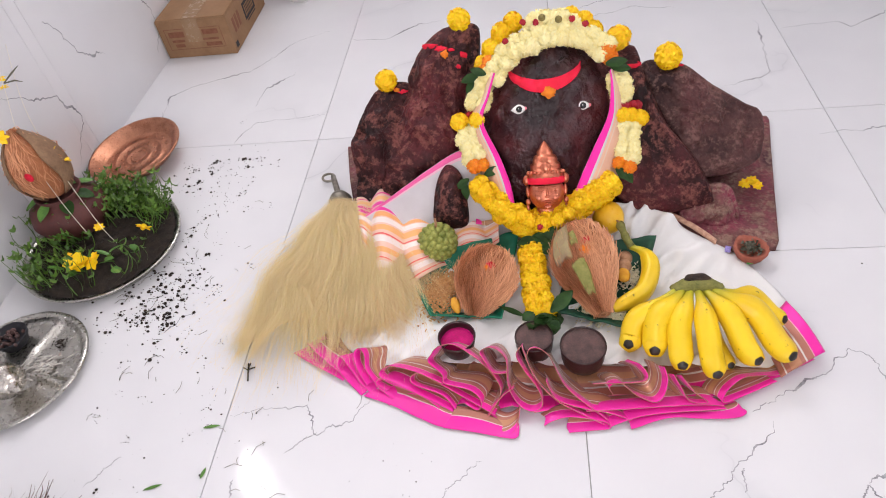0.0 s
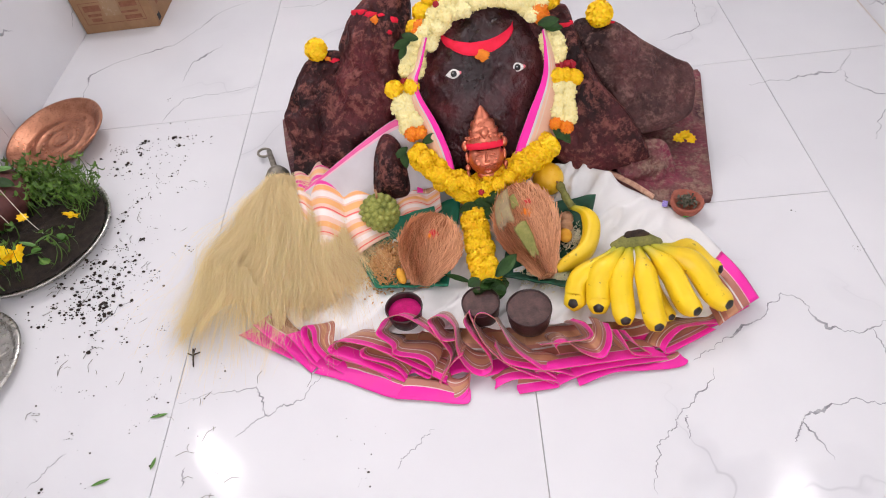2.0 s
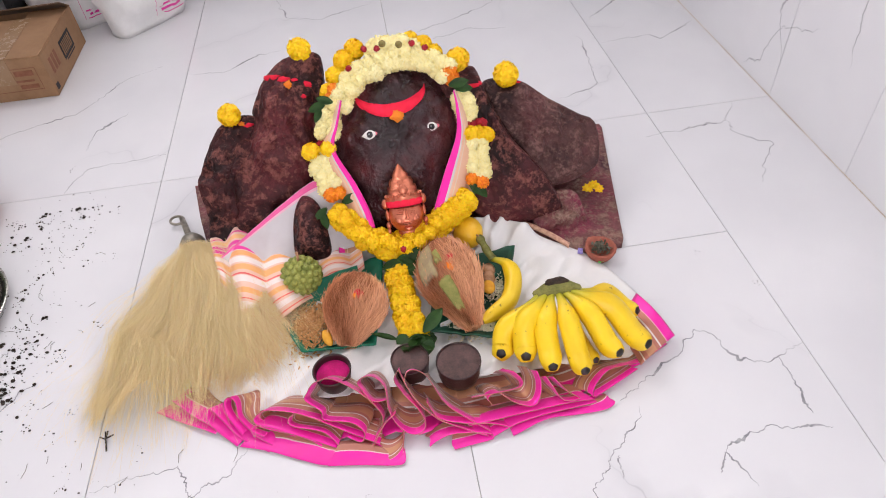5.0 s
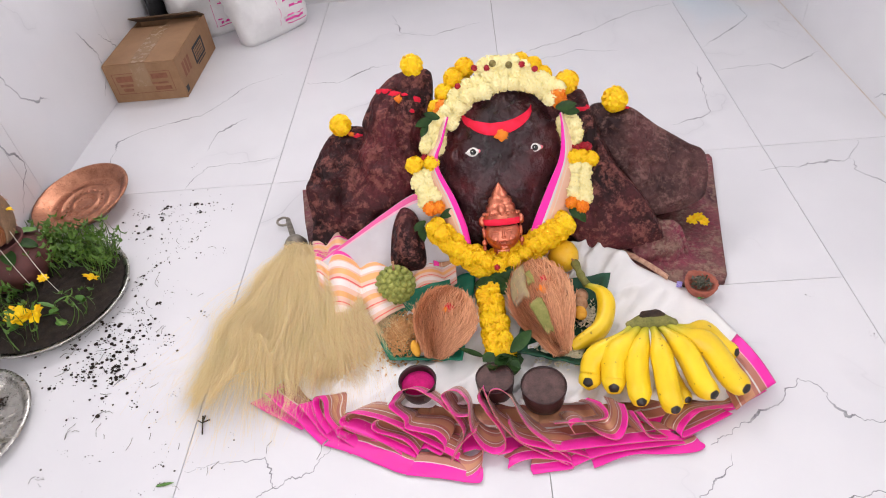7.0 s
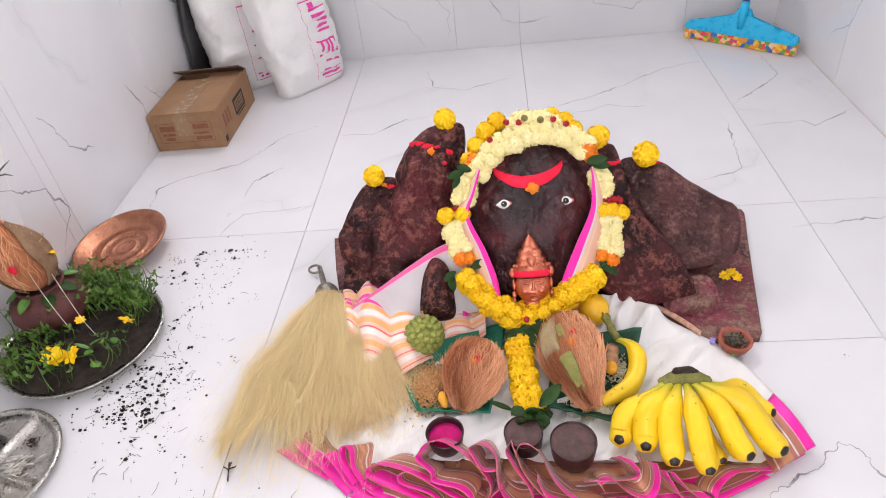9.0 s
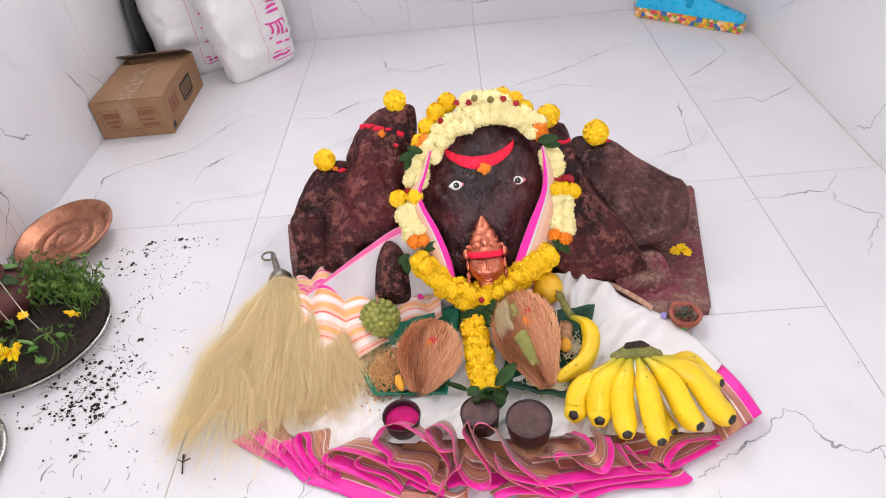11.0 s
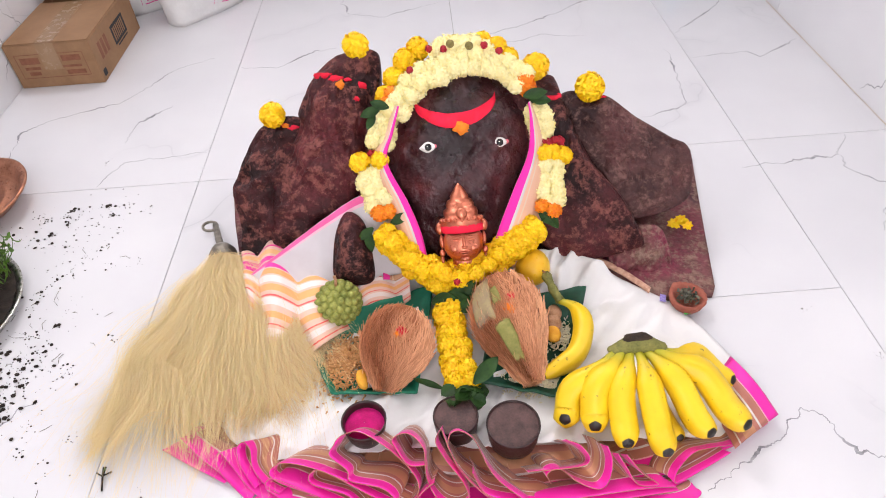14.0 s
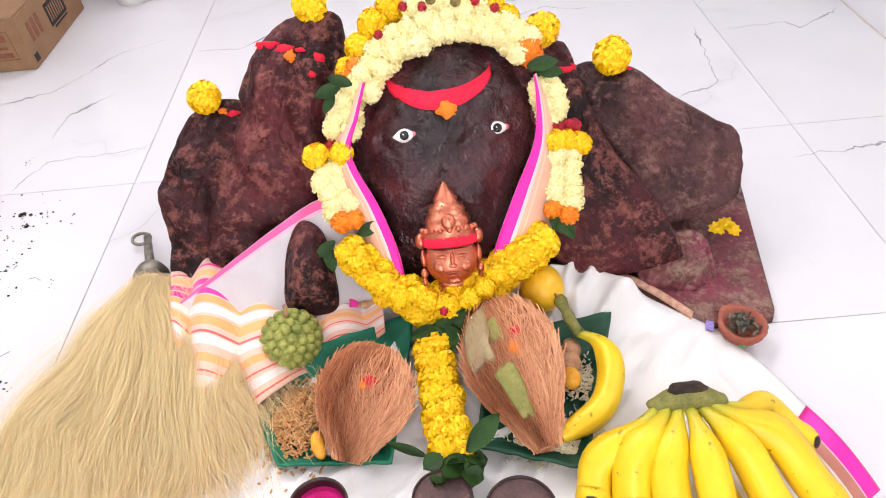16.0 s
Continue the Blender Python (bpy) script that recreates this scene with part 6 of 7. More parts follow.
# steel plate with compartments
PC = (-1.046, -0.693)
plate = thing("steel_plate", (PC[0], PC[1], 0.0), "round stainless steel plate with compartments", "plate")
pv, pf = [], []
rings, seg = 30, 96
for i in range(rings + 1):
    for k in range(seg):
        d, a = 0.137 * i / rings, 2 * math.pi * k / seg
        s = i / rings
        wall_h = 0.0
        for ang in (75, 165, 255, 345):
            off = abs((math.degrees(a) - ang + 180) % 360 - 180)
            wall_h = max(wall_h, math.exp(-((off * radians(1) * d / 0.006) ** 2)) * min(1, s * 3))
        z = 0.004 + 0.012 * wall_h * (s < 0.93)
        if s > 0.86:
            z = max(z, 0.004 + 0.014 * min(1, (s - 0.86) / 0.07))
        if s > 0.985:
            z -= 0.002
        pv.append((PC[0] + d * math.cos(a), PC[1] + d * math.sin(a), z))
        if i:
            b = (i - 1) * seg
            pf.append((b + k, b + (k + 1) % seg, b + seg + (k + 1) % seg, b + seg + k))
dish = mesh_ob("dish", pv, pf, M["steel"], plate)
s = dish.modifiers.new("thickness", "SOLIDIFY")
s.thickness, s.offset = 0.0012, 1
cup_t = thing("incense_cup", (-1.075, -0.625, 0.006), "black incense cup with burnt resin on the plate", "cup")
v, f = revolve([(0.0001, 0.0), (0.022, 0.0), (0.027, 0.008), (0.033, 0.022), (0.034, 0.027), (0.031, 0.027), (0.026, 0.015), (0.0001, 0.012)], 36, (-1.085, -0.628, 0.006))
mesh_ob("bowl", v, f, M["ink"], cup_t)
pieces = [lump(-1.085 + r.gauss(0, 0.011), -0.628 + r.gauss(0, 0.011), 0.024 + r.uniform(0, 0.008), r.uniform(0.003, 0.007), r.uniform(0.003, 0.006), 0.004, 7) for _ in range(26)]
v, f = joined(*pieces)
tagged(mesh_ob("resin", v, f, M["jaggery"], cup_t, "burnt brown resin lumps"), kind="stuff")
pieces = []
for _ in range(46):
    x, y, a = -1.0 + r.gauss(0, 0.02), -0.685 + r.gauss(0, 0.012), r.uniform(-0.4, 1.2)
    l = r.uniform(0.005, 0.012)
    pieces.append(tube([(x - l * math.cos(a), y - l * math.sin(a), 0.008), (x, y, 0.010), (x + l * math.cos(a), y + l * math.sin(a), 0.008)], 0.0016, 5))
v, f = joined(*pieces)
tagged(mesh_ob("ash_stick", v, f, M["ash"]), "pale ash crumbs of burnt incense sticks", "ash", kind="stuff")
grains("soil_crumb", (-0.99, -0.632), (0.014, 0.012), 40, 0.0028, M["soil"], "dark crumbs of soil in the plate", 44, 0.003, 0.006)
bell = thing("bell", (-1.04, -0.735, 0.006), "small tarnished silver hand bell lying on the plate", "bell")
v, f = revolve([(0.0001, 0.048), (0.012, 0.046), (0.019, 0.038), (0.023, 0.022), (0.029, 0.006), (0.034, 0.0), (0.032, -0.001), (0.026, 0.004), (0.018, 0.02)], 40)
m = pose(-1.028, -0.735, 0.036, 0, -68, 150)
mesh_ob("body", [m @ Vector(p) for p in v], f, M["silver"], bell)
v, f = revolve([(0.004, 0.046), (0.005, 0.052), (0.010, 0.058), (0.010, 0.063), (0.005, 0.068), (0.0055, 0.08), (0.008, 0.086), (0.0005, 0.094)], 24)
mesh_ob("handle", [m @ Vector(p) for p in v], f, M["silver"], bell, "turned silver handle")

# coir brush near the doorway side
M["coir"] = petals("dark_coir_fibre", (0.035, 0.016, 0.010), (0.20, 0.085, 0.045), 0.8)
pieces = []
for _ in range(900):
    a = r.uniform(0, 6.28)
    d = r.uniform(0, 1) ** 0.5
    base = Vector((-0.885 + 0.085 * d * math.cos(a), -1.03 + 0.05 * d * math.sin(a), 0.012 + 0.02 * (1 - d) * r.random()))
    tip = base + Vector((r.gauss(0.01, 0.03), r.gauss(0.028, 0.02), r.uniform(0.0, 0.035)))
    tip.z = max(tip.z, 0.004)
    pieces.append(blade(base, tip, r.uniform(0.0005, 0.0011), (r.gauss(0, 0.008), r.gauss(0, 0.008))))
pieces.append(lump(-0.885, -1.035, 0.012, 0.085, 0.05, 0.014, 20))
v, f = joined(*pieces)
tagged(mesh_ob("coir_husk", v, f, M["coir"], None, "", False), "dark brown clump of coir husk on the floor", "husk")


# ---- the far corner ----
box = thing("cardboard_box", (-1.075, 0.65, 0.0), "brown cardboard carton with open flaps and printed sides", "box")
X0, X1, Y0, Y1, H = -1.183, -0.958, 0.482, 0.815, 0.122
for nm, b in (("side", (X0, X1, Y0, Y0 + 0.004, 0.001, H)), ("side", (X0, X1, Y1 - 0.004, Y1, 0.001, H)), ("side", (X0, X0 + 0.004, Y0 + 0.004, Y1 - 0.004, 0.001, H)), ("side", (X1 - 0.004, X1, Y0 + 0.004, Y1 - 0.004, 0.001, H)), ("bottom", (X0 + 0.004, X1 - 0.004, Y0 + 0.004, Y1 - 0.004, 0.001, 0.004))):
    part(nm, box_bm(*b, bevel=0.001), M["card"], box)
part("flap", box_bm(X0 + 0.002, (X0 + X1) / 2 - 0.001, Y0 + 0.002, Y1 - 0.07, H, H + 0.004, 0.001), M["card"], box, "closed top flap")
part("flap", box_bm((X0 + X1) / 2 + 0.001, X1 - 0.002, Y0 + 0.002, Y1 - 0.03, H, H + 0.004, 0.001), M["card"], box, "closed top flap")
# The shaded underside of this flap is put into its dark colour.
ob = part("flap", box_bm(-(X1 - X0) / 2, (X1 - X0) / 2, 0, 0.075, 0, 0.004, 0.001), [M["card_shade"]], box, "raised back flap with its shade put into dark card")
ob.matrix_basis = Matrix.Translation(((X0 + X1) / 2, Y1 - 0.004, H)) @ pose(0, 0, 0, 150, 0, 3)
# A thin dark sheet stands for the shade under the open top.
part("inside", box_bm(X0 + 0.006, X1 - 0.006, Y1 - 0.065, Y1 - 0.006, H - 0.03, H - 0.028), M["card_shade"], box, "dark sheet standing for the shade in the carton")
part("tape", box_bm(-1.098, -1.05, Y0 + 0.001, Y1 - 0.075, H + 0.0042, H + 0.0048), M["tape"], box, "strip of brown tape")
part("tape", box_bm(-1.098, -1.05, Y0 - 0.0008, Y0 - 0.0001, 0.05, H + 0.003), M["tape"], box, "strip of brown tape")


def flat_bar(parent, x0, x1, z0, z1, y, material, name="print_bar"):
    part(name, box_bm(x0, x1, y - 0.0007, y - 0.0002, z0, z1), M[material], parent)


def side_bar(parent, y0, y1, z0, z1, x, material, name="print_bar"):
    part(name, box_bm(x + 0.0002, x + 0.0007, y0, y1, z0, z1), M[material], parent)


for x0, x1, z0, z1 in ((-1.165, -0.985, 0.094, 0.0955), (-1.165, -0.985, 0.028, 0.0295), (-1.165, -1.1635, 0.028, 0.094), (-0.9865, -0.985, 0.028, 0.094), (-1.155, -1.105, 0.068, 0.086), (-1.045, -0.995, 0.072, 0.088), (-1.150, -1.11, 0.052, 0.060), (-1.05, -1.0, 0.054, 0.060), (-1.145, -1.115, 0.036, 0.046), (-1.045, -0.995, 0.034, 0.046)):
    flat_bar(box, x0, x1, z0, z1, Y0, "print")
side_bar(box, 0.625, 0.725, 0.038, 0.092, X1, "ink", "label")
for k in range(7):
    side_bar(box, 0.634 + 0.012 * k, 0.640 + 0.012 * k, 0.046, 0.084, X1 + 0.0006, "card", "barcode_line")
side_bar(box, 0.64, 0.72, 0.030, 0.034, X1, "ink")
side_bar(box, 0.495, 0.515, 0.012, 0.030, X1, "ink", "arrow")
for k in range(3):
    side_bar(box, 0.52 + 0.024 * k, 0.535 + 0.024 * k, 0.05, 0.095, X1, "print")


def bag(at, turn, wide, deep, tall, lean, seed, label):
    b = thing("plastic_sack", at, label, "sack", "sacks in the corner")
    base = pose(*at, 0, 0, turn)
    seg, rows_n = 56, 34
    verts, faces = [], []
    for i in range(rows_n):
        f = i / (rows_n - 1)
        w = wide * (0.92 + 0.10 * math.sin(math.pi * min(1, f * 0.9 + 0.1)) - 0.15 * max(0, f - 0.7) / 0.3)
        d = deep * (0.55 + 0.55 * math.sin(math.pi * (0.12 + 0.80 * f)) ** 0.8) * (1 - 0.5 * max(0, f - 0.75) / 0.25)
        for k in range(seg):
            a = 2 * math.pi * k / seg
            ca, sa = math.cos(a), math.sin(a)
            x = w / 2 * math.copysign(abs(ca) ** 0.36, ca)
            y = d / 2 * math.copysign(abs(sa) ** 0.8, sa)
            p = Vector((x, y + lean * f * f * tall, f * tall))
            fold = noise.noise(Vector((x * 14, f * 9, seed + sa))) * 0.022 + (1 - abs(noise.noise(Vector((x * 20 + f * 12, f * 14 - x * 9, seed + 9))) * 2)) ** 2 * 0.014
            p += Vector((ca * 0.4, sa, 0)) * fold * (0.35 + 0.65 * min(1, f * 6))
            verts.append(base @ p)
        if i:
            q = (i - 1) * seg
            faces += [(q + k, q + (k + 1) % seg, q + seg + (k + 1) % seg, q + seg + k) for k in range(seg)]
    faces += [tuple(range(seg))[::-1], tuple(range((rows_n - 1) * seg, rows_n * seg))]
    body = mesh_ob("body", verts, faces, M["plastic"], b)

    def front(x, z, out=0.0025):
        best = None
        k = None
        for vert in verts[: (rows_n * seg)]:
            l = base.inverted() @ vert
            if l.y - lean * (l.z / tall) ** 2 * tall < 0:
                far = (l.x - x) ** 2 + (l.z - z) ** 2
                if best is None or far < best:
                    best, k = far, l.y
        return base @ Vector((x, k - out, z))

    def patch(x0, x1, z0, z1, name, label=""):
        nx, nz = max(1, int((x1 - x0) / 0.012)), max(1, int((z1 - z0) / 0.012))
        pv = [front(x0 + (x1 - x0) * i / nx, z0 + (z1 - z0) * j / nz) for j in range(nz + 1) for i in range(nx + 1)]
        pf = [(j * (nx + 1) + i, j * (nx + 1) + i + 1, (j + 1) * (nx + 1) + i + 1, (j + 1) * (nx + 1) + i) for j in range(nz) for i in range(nx)]
        mesh_ob(name, pv, pf, M["pink_print"], body, label)

    h = wide / 2
    for x0, x1, z0, z1 in ((0.02 * h, 0.03 * h, 0.03, 0.30), (0.02 * h, 0.80 * h, 0.296, 0.30), (0.10 * h, 0.80 * h, 0.03, 0.033), (0.10 * h, 0.80 * h, 0.055, 0.058)):
        patch(x0, x1, z0, z1, "print_line")
    for k in range(5):
        patch(0.25 * h, 0.75 * h - 0.06 * h * (k % 2), 0.185 + 0.019 * k, 0.195 + 0.019 * k, "print_bar")
    patch(0.28 * h, 0.44 * h, 0.272, 0.288, "print_bar", "pink emblem")
    for x0, x1, z0, z1 in ((0.20, 0.82, 0.158, 0.164), (0.27, 0.34, 0.115, 0.158), (0.20, 0.34, 0.108, 0.118), (0.44, 0.50, 0.110, 0.158), (0.56, 0.62, 0.112, 0.158), (0.62, 0.76, 0.110, 0.119), (0.74, 0.80, 0.110, 0.158)):
        patch(x0 * h, x1 * h, z0, z1, "print_shape", "bold pink lettering shape")
    patch(0.42 * h, 0.78 * h, 0.078, 0.086, "print_bar")
    patch(0.16 * h, 0.74 * h, 0.040, 0.048, "print_bar")
    return b


bag((-0.775, 0.915, 0.0), 46, 0.27, 0.13, 0.52, 0.26, 3.0, "bulging white plastic sack with pink print")
bag((-1.00, 0.965, 0.0), 30, 0.26, 0.13, 0.52, 0.14, 8.0, "white plastic sack with pink print behind the carton")
# A dark lump stands for the shaded gap between sacks and wall.
M["gap_dark"] = mottled("gap_shade_black", (0.012, 0.012, 0.014), (0.03, 0.03, 0.032), 20, 0.35, 0.3, 0.003)
v, f = lump(0, 0, 0, 1, 1, 1, 28)
v = [(-1.158 + 0.026 * x, 0.98 + (0.10 - 0.02 * z) * y + 0.05 * z + 0.012 * noise.noise(Vector((y * 3, z * 5, 2))), 0.245 + 0.24 * z) for x, y, z in v]
tagged(mesh_ob("black_sheet", v, f, M["gap_dark"]), "dark lump standing for the shaded gap behind the white sacks", "bundle")

# floor squeegee in the corner
wiper = thing("squeegee", (0.74, 0.94, 0.0), "cyan plastic floor squeegee with a multicoloured foam strip", "squeegee")
wm = pose(0.742, 0.945, 0.0, 0, 0, -39.5)
part("foam_strip", box_bm(-0.192, 0.192, -0.016, 0.016, 0.001, 0.036, 0.004), M["foam"], wiper, "mixed colour foam strip").matrix_basis = wm
bm = bmesh.new()
prof = [(-0.192, 0.036), (0.192, 0.036), (0.19, 0.058), (0.03, 0.098), (0.022, 0.125), (-0.022, 0.125), (-0.03, 0.098), (-0.19, 0.058)]
front_v = [bm.verts.new((x, -0.018 + (z - 0.036) * 0.35, z)) for x, z in prof]
back_v = [bm.verts.new((x, 0.018 - (z - 0.036) * 0.02, z)) for x, z in prof]
bm.faces.new(front_v), bm.faces.new(back_v[::-1])
for i in range(8):
    bm.faces.new((front_v[i], back_v[i], back_v[(i + 1) % 8], front_v[(i + 1) % 8]))
bmesh.ops.bevel(bm, geom=bm.edges[:], offset=0.003, segments=2, affect="EDGES")
part("head", bm, M["cyan"], wiper, "cyan plastic head").matrix_basis = wm
v, f = tube([(0, -0.001, 0.06), (0, 0.004, 0.105), (0, 0.01, 0.15)], [0.012, 0.0145, 0.0135], 16)
mesh_ob("socket", [wm @ Vector(p) for p in v], f, M["cyan"], wiper)
v, f = tube([(0, 0.01, 0.14), (0, 0.06, 0.6), (0, 0.13, 1.15)], 0.0105, 12)
M["purple_rod"] = mottled("purple_coated_rod", (0.12, 0.05, 0.22), (0.2, 0.1, 0.32), 20, 0.4, 0, metal=0.3)
mesh_ob("rod", [wm @ Vector(p) for p in v], f, M["purple_rod"], wiper, "coated metal handle rod")

# ---- crumbs, twigs and stains on the floor ----
r = rng(5)
pieces = []
for n_i, (cx, cy, sx, sy, count, big) in enumerate(((-0.84, -0.10, 0.06, 0.05, 170, 0.0040), (-0.80, -0.33, 0.05, 0.10, 170, 0.0038), (-0.83, -0.53, 0.055, 0.05, 480, 0.0042), (-0.76, -0.42, 0.10, 0.20, 160, 0.0026), (-0.72, -0.75, 0.13, 0.13, 160, 0.0022), (-0.5, -0.85, 0.28, 0.08, 30, 0.0026), (0.0, 0.1, 0.6, 0.5, 40, 0.0018), (0.55, -0.6, 0.25, 0.3, 25, 0.0016))):
    for _ in range(count):
        if _ % 9 == 0:
            kx, ky, ks = r.gauss(cx, sx), r.gauss(cy, sy), r.choice((0.005, 0.009, 0.03))
        x, y = r.gauss(kx, ks), r.gauss(ky, ks)
        if (-0.52 < x < 0.48 and -0.8 < y < 0) or x < LEFT + 0.02 or x > RIGHT - 0.02:
            continue
        s = big * r.uniform(0.2, 0.8) * r.choice((0.4, 0.5, 0.75, 1.3))
        v, f = lump(x, y, s * 0.4, s, s * r.uniform(0.6, 1.1), s * 0.6, 6)
        pieces.append((v, f[:]))
v, f = joined(*pieces)
tagged(mesh_ob("soil_crumb", v, f, M["soil"]), "scattered dark crumbs of spilled soil", "soil", kind="stuff")
pieces = []
for _ in range(60):
    cx, cy = r.choice(((-0.84, -0.53), (-0.80, -0.42), (-0.74, -0.7), (-0.78, -0.25), (-0.55, -0.86)))
    x, y, a, l = r.gauss(cx, 0.06), r.gauss(cy, 0.06), r.uniform(0, 6.28), r.uniform(0.004, 0.016)
    pieces.append(tube([(x, y, 0.0012), (x + l * math.cos(a), y + l * math.sin(a), 0.003), (x + 2 * l * math.cos(a + 0.3), y + 2 * l * math.sin(a + 0.3), 0.0012)], 0.0004, 4))
v, f = joined(*pieces)
tagged(mesh_ob("straw", v, f, M["herb"]), "bits of dry straw among the crumbs", "straw", kind="stuff")
twig = thing("twig", (-0.588, -0.70, 0.0), "small dark branching twig lying on the floor", "twig")
for pts in ([(-0.590, -0.682, 0.004), (-0.586, -0.697, 0.006), (-0.582, -0.718, 0.002)], [(-0.598, -0.690, 0.003), (-0.587, -0.697, 0.006), (-0.575, -0.690, 0.004)], [(-0.586, -0.697, 0.006), (-0.583, -0.685, 0.010)]):
    v, f = tube(pts, 0.0013, 6)
    mesh_ob("stick", v, f, M["soil"], twig)
for i, (x, y, a, l) in enumerate(((-0.635, -0.81, 10, 0.03), (-0.61, -0.90, 80, 0.02), (-0.70, -0.92, 20, 0.03), (-0.50, -0.33, 30, 0.012))):
    tagged(leaf(None, (x, y, 0.001), pose(0, 0, 0, 0, 0, a), l, 0.003, "fresh_leaf", "grass_blade", 0.05, i), "cut green grass blade on the floor", "grass", "grass blades on the floor")

# ---- strong veins of the marble ----


def vein(parent, pts, wide, seed, at=None):
    """A thin uneven grey streak lying in the face of the tiles."""
    q0 = np.array(pts, float)
    s0 = np.linspace(0, len(q0) - 1, len(q0) * 26)
    c = np.stack([np.interp(s0, range(len(q0)), q0[:, k]) for k in range(2)], 1)
    verts, faces = [], []
    for i, p in enumerate(c):
        d = c[min(i + 1, len(c) - 1)] - c[max(i - 1, 0)]
        d = d / (np.linalg.norm(d) + 1e-9)
        nrm = np.array([-d[1], d[0]])
        j = noise.fractal(Vector((p[0] * 30, p[1] * 30, seed)), 0.6, 2.2, 5) * 0.009
        w = wide * (0.24 + 1.5 * max(0, noise.noise(Vector((p[0] * 16, p[1] * 16, seed + 4)))) ** 1.3) * min(1, 0.25 + 4 * min(i, len(c) - 1 - i) / len(c))
        q = p + nrm * j
        for e in (-1, 1):
            s = q + nrm * e * w
            verts.append((s[0], s[1], 0.0004) if at is None else at(s))
        if i:
            faces.append((2 * i - 2, 2 * i - 1, 2 * i + 1, 2 * i))
    mesh_ob("vein", verts, faces, M["vein"], parent, "", False)


FLOOR_VEINS = (
    [(0.254, -0.781), (0.325, -0.741), (0.381, -0.713), (0.431, -0.668), (0.458, -0.686), (0.474, -0.745), (0.528, -0.755), (0.599, -0.731)],
    [(0.549, -0.748), (0.544, -0.804), (0.55, -0.86)], [(0.562, -0.09), (0.666, -0.088), (0.769, -0.078), (0.821, -0.008)],
    [(0.769, -0.078), (0.774, -0.142), (0.83, -0.183), (0.741, -0.312)], [(0.606, 0.522), (0.724, 0.624), (0.793, 0.697), (0.789, 0.86)],
    [(0.606, 0.376), (0.757, 0.391), (0.775, 0.353), (0.906, 0.437)], [(0.556, 0.434), (0.532, 0.21), (0.525, 0.159), (0.409, 0.114)],
    [(0.084, 0.588), (0.275, 0.676), (0.469, 0.817), (0.59, 0.841)], [(0.113, 0.525), (0.241, 0.569), (0.359, 0.541)],
    [(-1.077, 0.129), (-1.10, 0.256), (-1.021, 0.315), (-0.874, 0.371), (-0.777, 0.523), (-0.683, 0.581)],
    [(-0.827, 0.005), (-0.796, 0.093), (-0.709, 0.1), (-0.605, 0.111)], [(-0.819, 0.174), (-0.811, 0.256), (-0.734, 0.335)],
    [(-0.595, 0.507), (-0.493, 0.493), (-0.396, 0.572), (-0.325, 0.579)], [(-0.35, 0.95), (-0.31, 0.802), (-0.204, 0.761), (-0.03, 0.841)],
    [(-0.595, -0.785), (-0.461, -0.766), (-0.435, -0.817), (-0.381, -0.796), (-0.35, -0.748)], [(-0.435, -0.817), (-0.485, -0.852)],
    [(-0.164, -0.865), (-0.205, -0.906), (-0.221, -0.926)], [(0.285, -0.803), (0.207, -0.876), (0.167, -0.921), (0.15, -0.99)], [(0.223, -0.876), (0.207, -0.91)],
    [(-0.81, -0.913), (-0.762, -0.863)], [(-0.748, -0.548), (-0.786, -0.606)], [(-0.557, -0.901), (-0.548, -0.93)], [(0.38, -0.9), (0.46, -0.87), (0.56, -0.885)], [(0.40, -0.96), (0.38, -0.9), (0.36, -0.93)])
for i, pts in enumerate(FLOOR_VEINS):
    vein(floor, pts, 0.0036, i)
for i, pts in enumerate(([(0.55, 0.20), (0.62, 0.12), (0.72, 0.10), (0.78, 0.02)], [(0.45, 0.25), (0.50, 0.16), (0.50, 0.10), (0.44, 0.05)], [(0.05, 0.35), (0.12, 0.22), (0.2, 0.18)], [(-0.2, 0.3), (-0.05, 0.2), (0.0, 0.12), (-0.1, 0.04)], [(0.8, 0.5), (0.9, 0.35), (1.0, 0.3)])):
    vein(wall_west, pts, 0.0055, i + 40, lambda s: (LEFT + 0.0042, s[0], s[1]))
for i, pts in enumerate(([(-0.1, 0.22), (0.05, 0.16), (0.08, 0.06), (0.15, 0.02)], [(0.02, 0.32), (0.06, 0.2), (0.0, 0.1)], [(0.55, 0.3), (0.6, 0.18), (0.7, 0.12)], [(-0.35, 0.5), (-0.2, 0.35), (-0.22, 0.2)])):
    vein(wall_east, pts, 0.0035, i + 50, lambda s: (RIGHT - 0.0042, s[0], s[1]))
for i, pts in enumerate(([(-0.55, 0.22), (-0.42, 0.12), (-0.36, 0.02)], [(-0.33, 0.24), (-0.26, 0.14), (-0.27, 0.05)], [(-0.12, 0.2), (-0.06, 0.1), (0.0, 0.08), (0.12, 0.1)], [(0.2, 0.25), (0.28, 0.13), (0.4, 0.1), (0.5, 0.16)])):
    vein(wall_north, pts, 0.0028, i + 60, lambda s: (s[0], FAR - 0.0042, s[1]))
part("brown_joint", box_bm(RIGHT - 0.0052, RIGHT - 0.0037, -2.5, FAR, 0.0004, 0.0022), M["dirt_joint"], wall_east, "dirty joint along the floor")


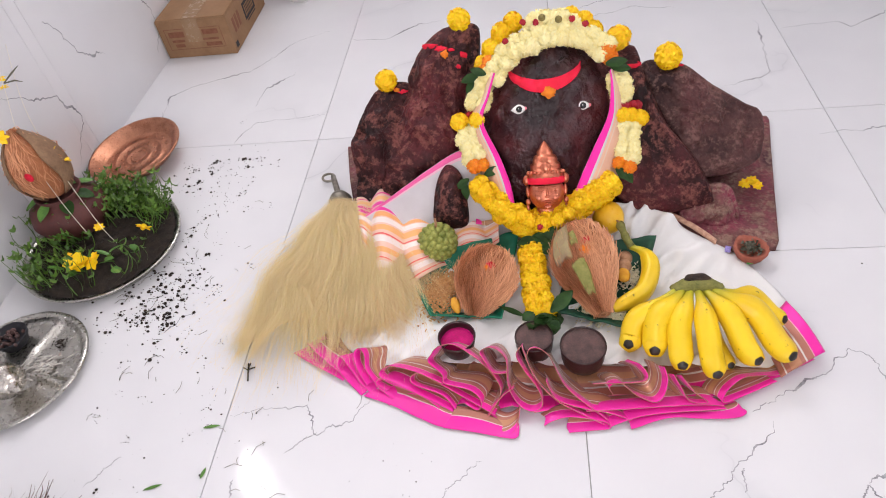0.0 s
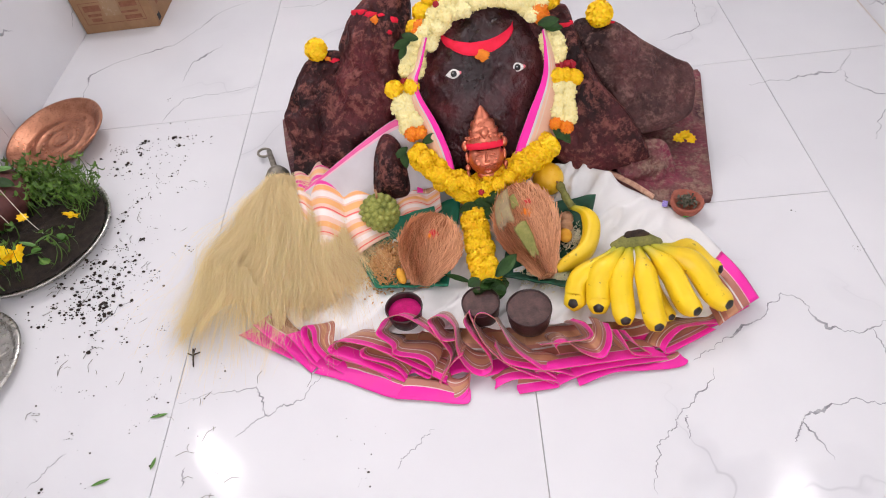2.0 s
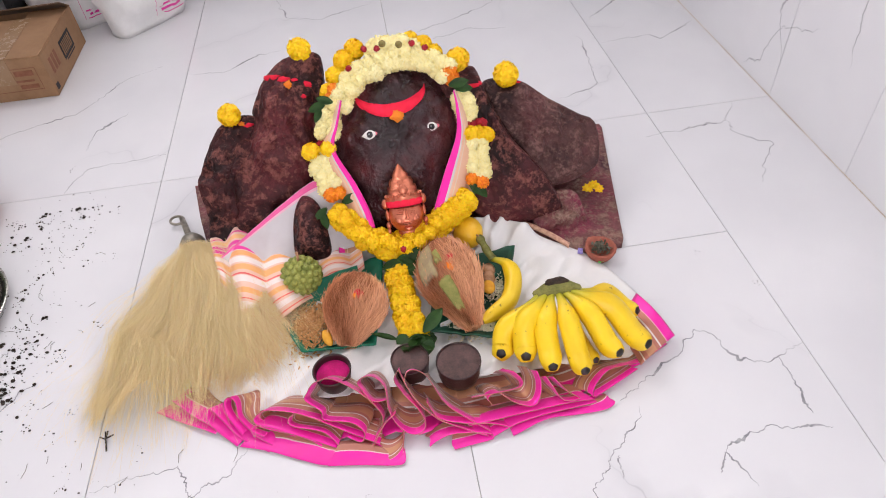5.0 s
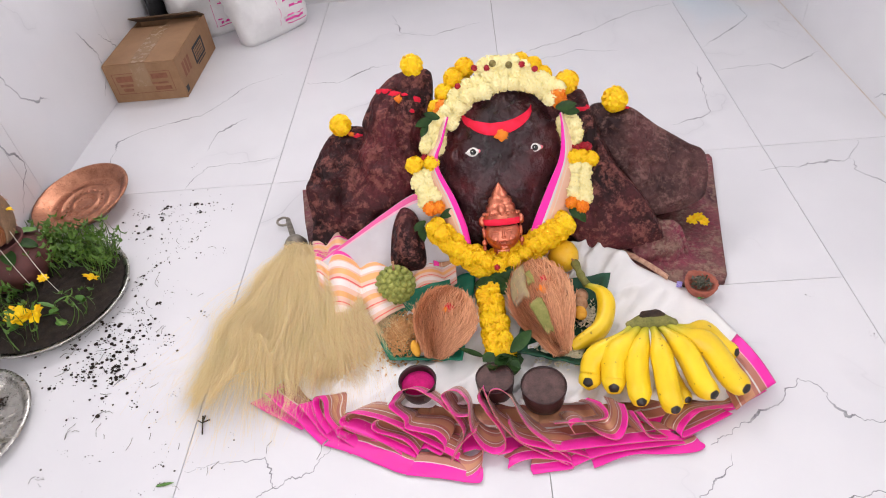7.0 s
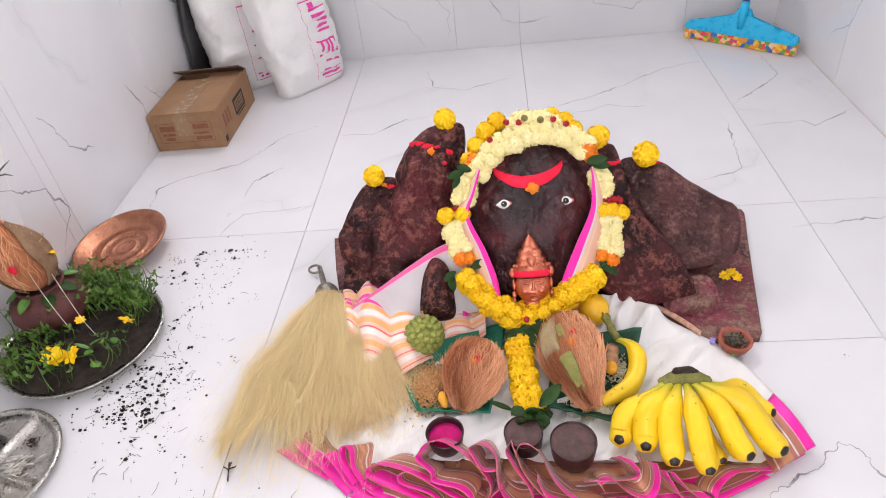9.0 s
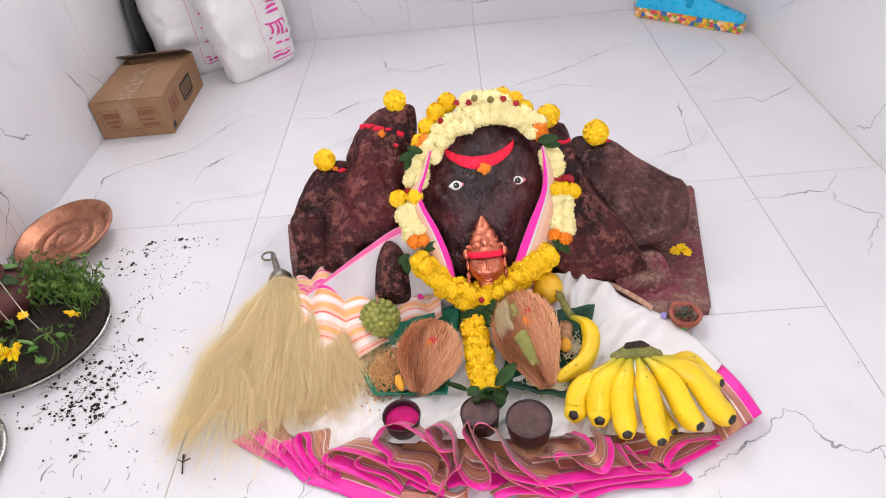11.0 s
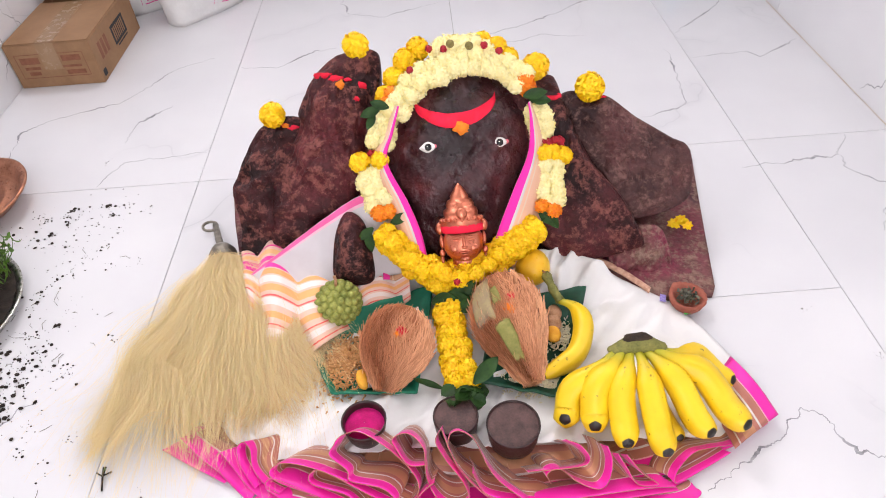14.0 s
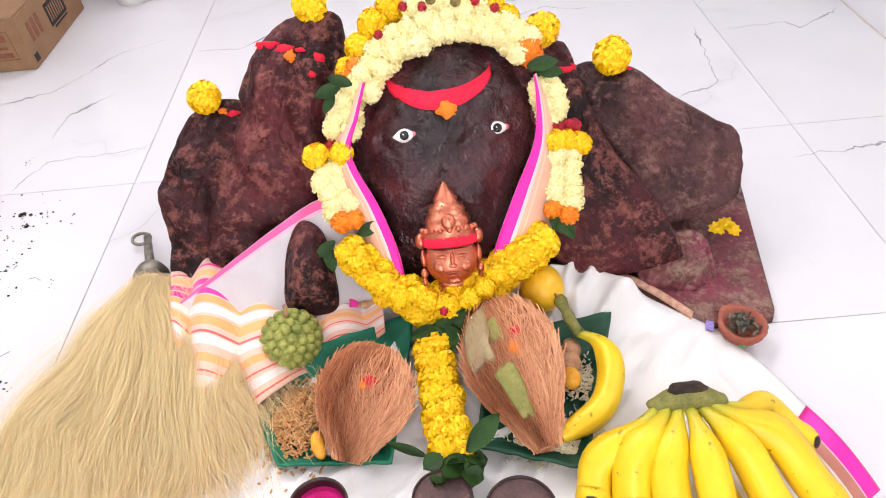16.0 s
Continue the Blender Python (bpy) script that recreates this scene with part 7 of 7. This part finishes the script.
# ---- tiles of the floor and walls ----
def tile_mesh(w, h, flat, g=0.00045, depth=0.0035):
    """A thin bevelled tile, its corner at the origin; flat: 'z', or the axis that the wall faces."""
    e = 0.0004
    g = g if flat == "z" else 0.0003
    lo, hi = [], []
    for (a, b) in ((0, 0), (1, 0), (1, 1), (0, 1)):
        lo.append((g if not a else w - g, g if not b else h - g, 0))
    for (a, b) in ((0, 0), (1, 0), (1, 1), (0, 1)):
        hi.append((g + e if not a else w - g - e, g + e if not b else h - g - e, depth))
    pts = lo + hi
    faces = [(4, 5, 6, 7)] + [(i, (i + 1) % 4, 4 + (i + 1) % 4, 4 + i) for i in range(4)]
    turn = {"z": lambda p: p, "x": lambda p: (p[2], p[0], p[1]), "-x": lambda p: (-p[2], p[0], p[1]), "-y": lambda p: (p[0], -p[2], p[1])}[flat]
    me = bpy.data.meshes.new("tile")
    me.from_pydata([turn(p) for p in pts], [], faces if flat in ("z", "x") else [f[::-1] for f in faces] if flat == "-x" else faces)
    me.materials.append(M["marble"])
    return me


TILES = {}


def tile(parent, at, w, h, flat):
    key = (round(w, 3), round(h, 3), flat)
    if key not in TILES:
        TILES[key] = tile_mesh(w, h, flat)
    ob = new("tile", TILES[key])
    ob.location = at
    attach(ob, parent)


for x0, x1, rows in ((LEFT, -0.6, (-2.6, -2.4, -1.2, 0, FAR)), (-0.6, 0.0, (-2.6, -2.4, -1.2, 0, FAR)), (0.0, 0.6, (-2.6, -1.643, -0.443, 0, FAR)), (0.6, RIGHT, (-2.6, -2.4, -1.2, 0, FAR))):
    for y0, y1 in zip(rows, rows[1:]):
        tile(floor, (x0, y0, -0.0035), x1 - x0, y1 - y0, "z")
for wall_ob, x, flat, hole in ((wall_west, LEFT, "x", W1), (wall_east, RIGHT, "-x", W2)):
    ys = sorted({BACK, -2.4, -1.8, -1.2, -0.6, 0, 0.6, FAR, hole[0], hole[1]})
    for y0, y1 in zip(ys, ys[1:]):
        zs = (0, 1.2, hole[2], hole[3], 2.4, TOP)
        for z0, z1 in zip(zs, zs[1:]):
            if not (hole[0] <= y0 < hole[1] and z0 == hole[2]):
                tile(wall_ob, (x, y0, z0), y1 - y0, z1 - z0, flat)
xs = (LEFT, W3[0], -0.6, W3[1], 0, 0.6, RIGHT)
for x0, x1 in zip(xs, xs[1:]):
    zs = (0, 1.2, W3[2], W3[3], TOP)
    for z0, z1 in zip(zs, zs[1:]):
        if not (W3[0] <= x0 < W3[1] and z0 == W3[2]):
            tile(wall_north, (x0, FAR, z0), x1 - x0, z1 - z0, "-y")
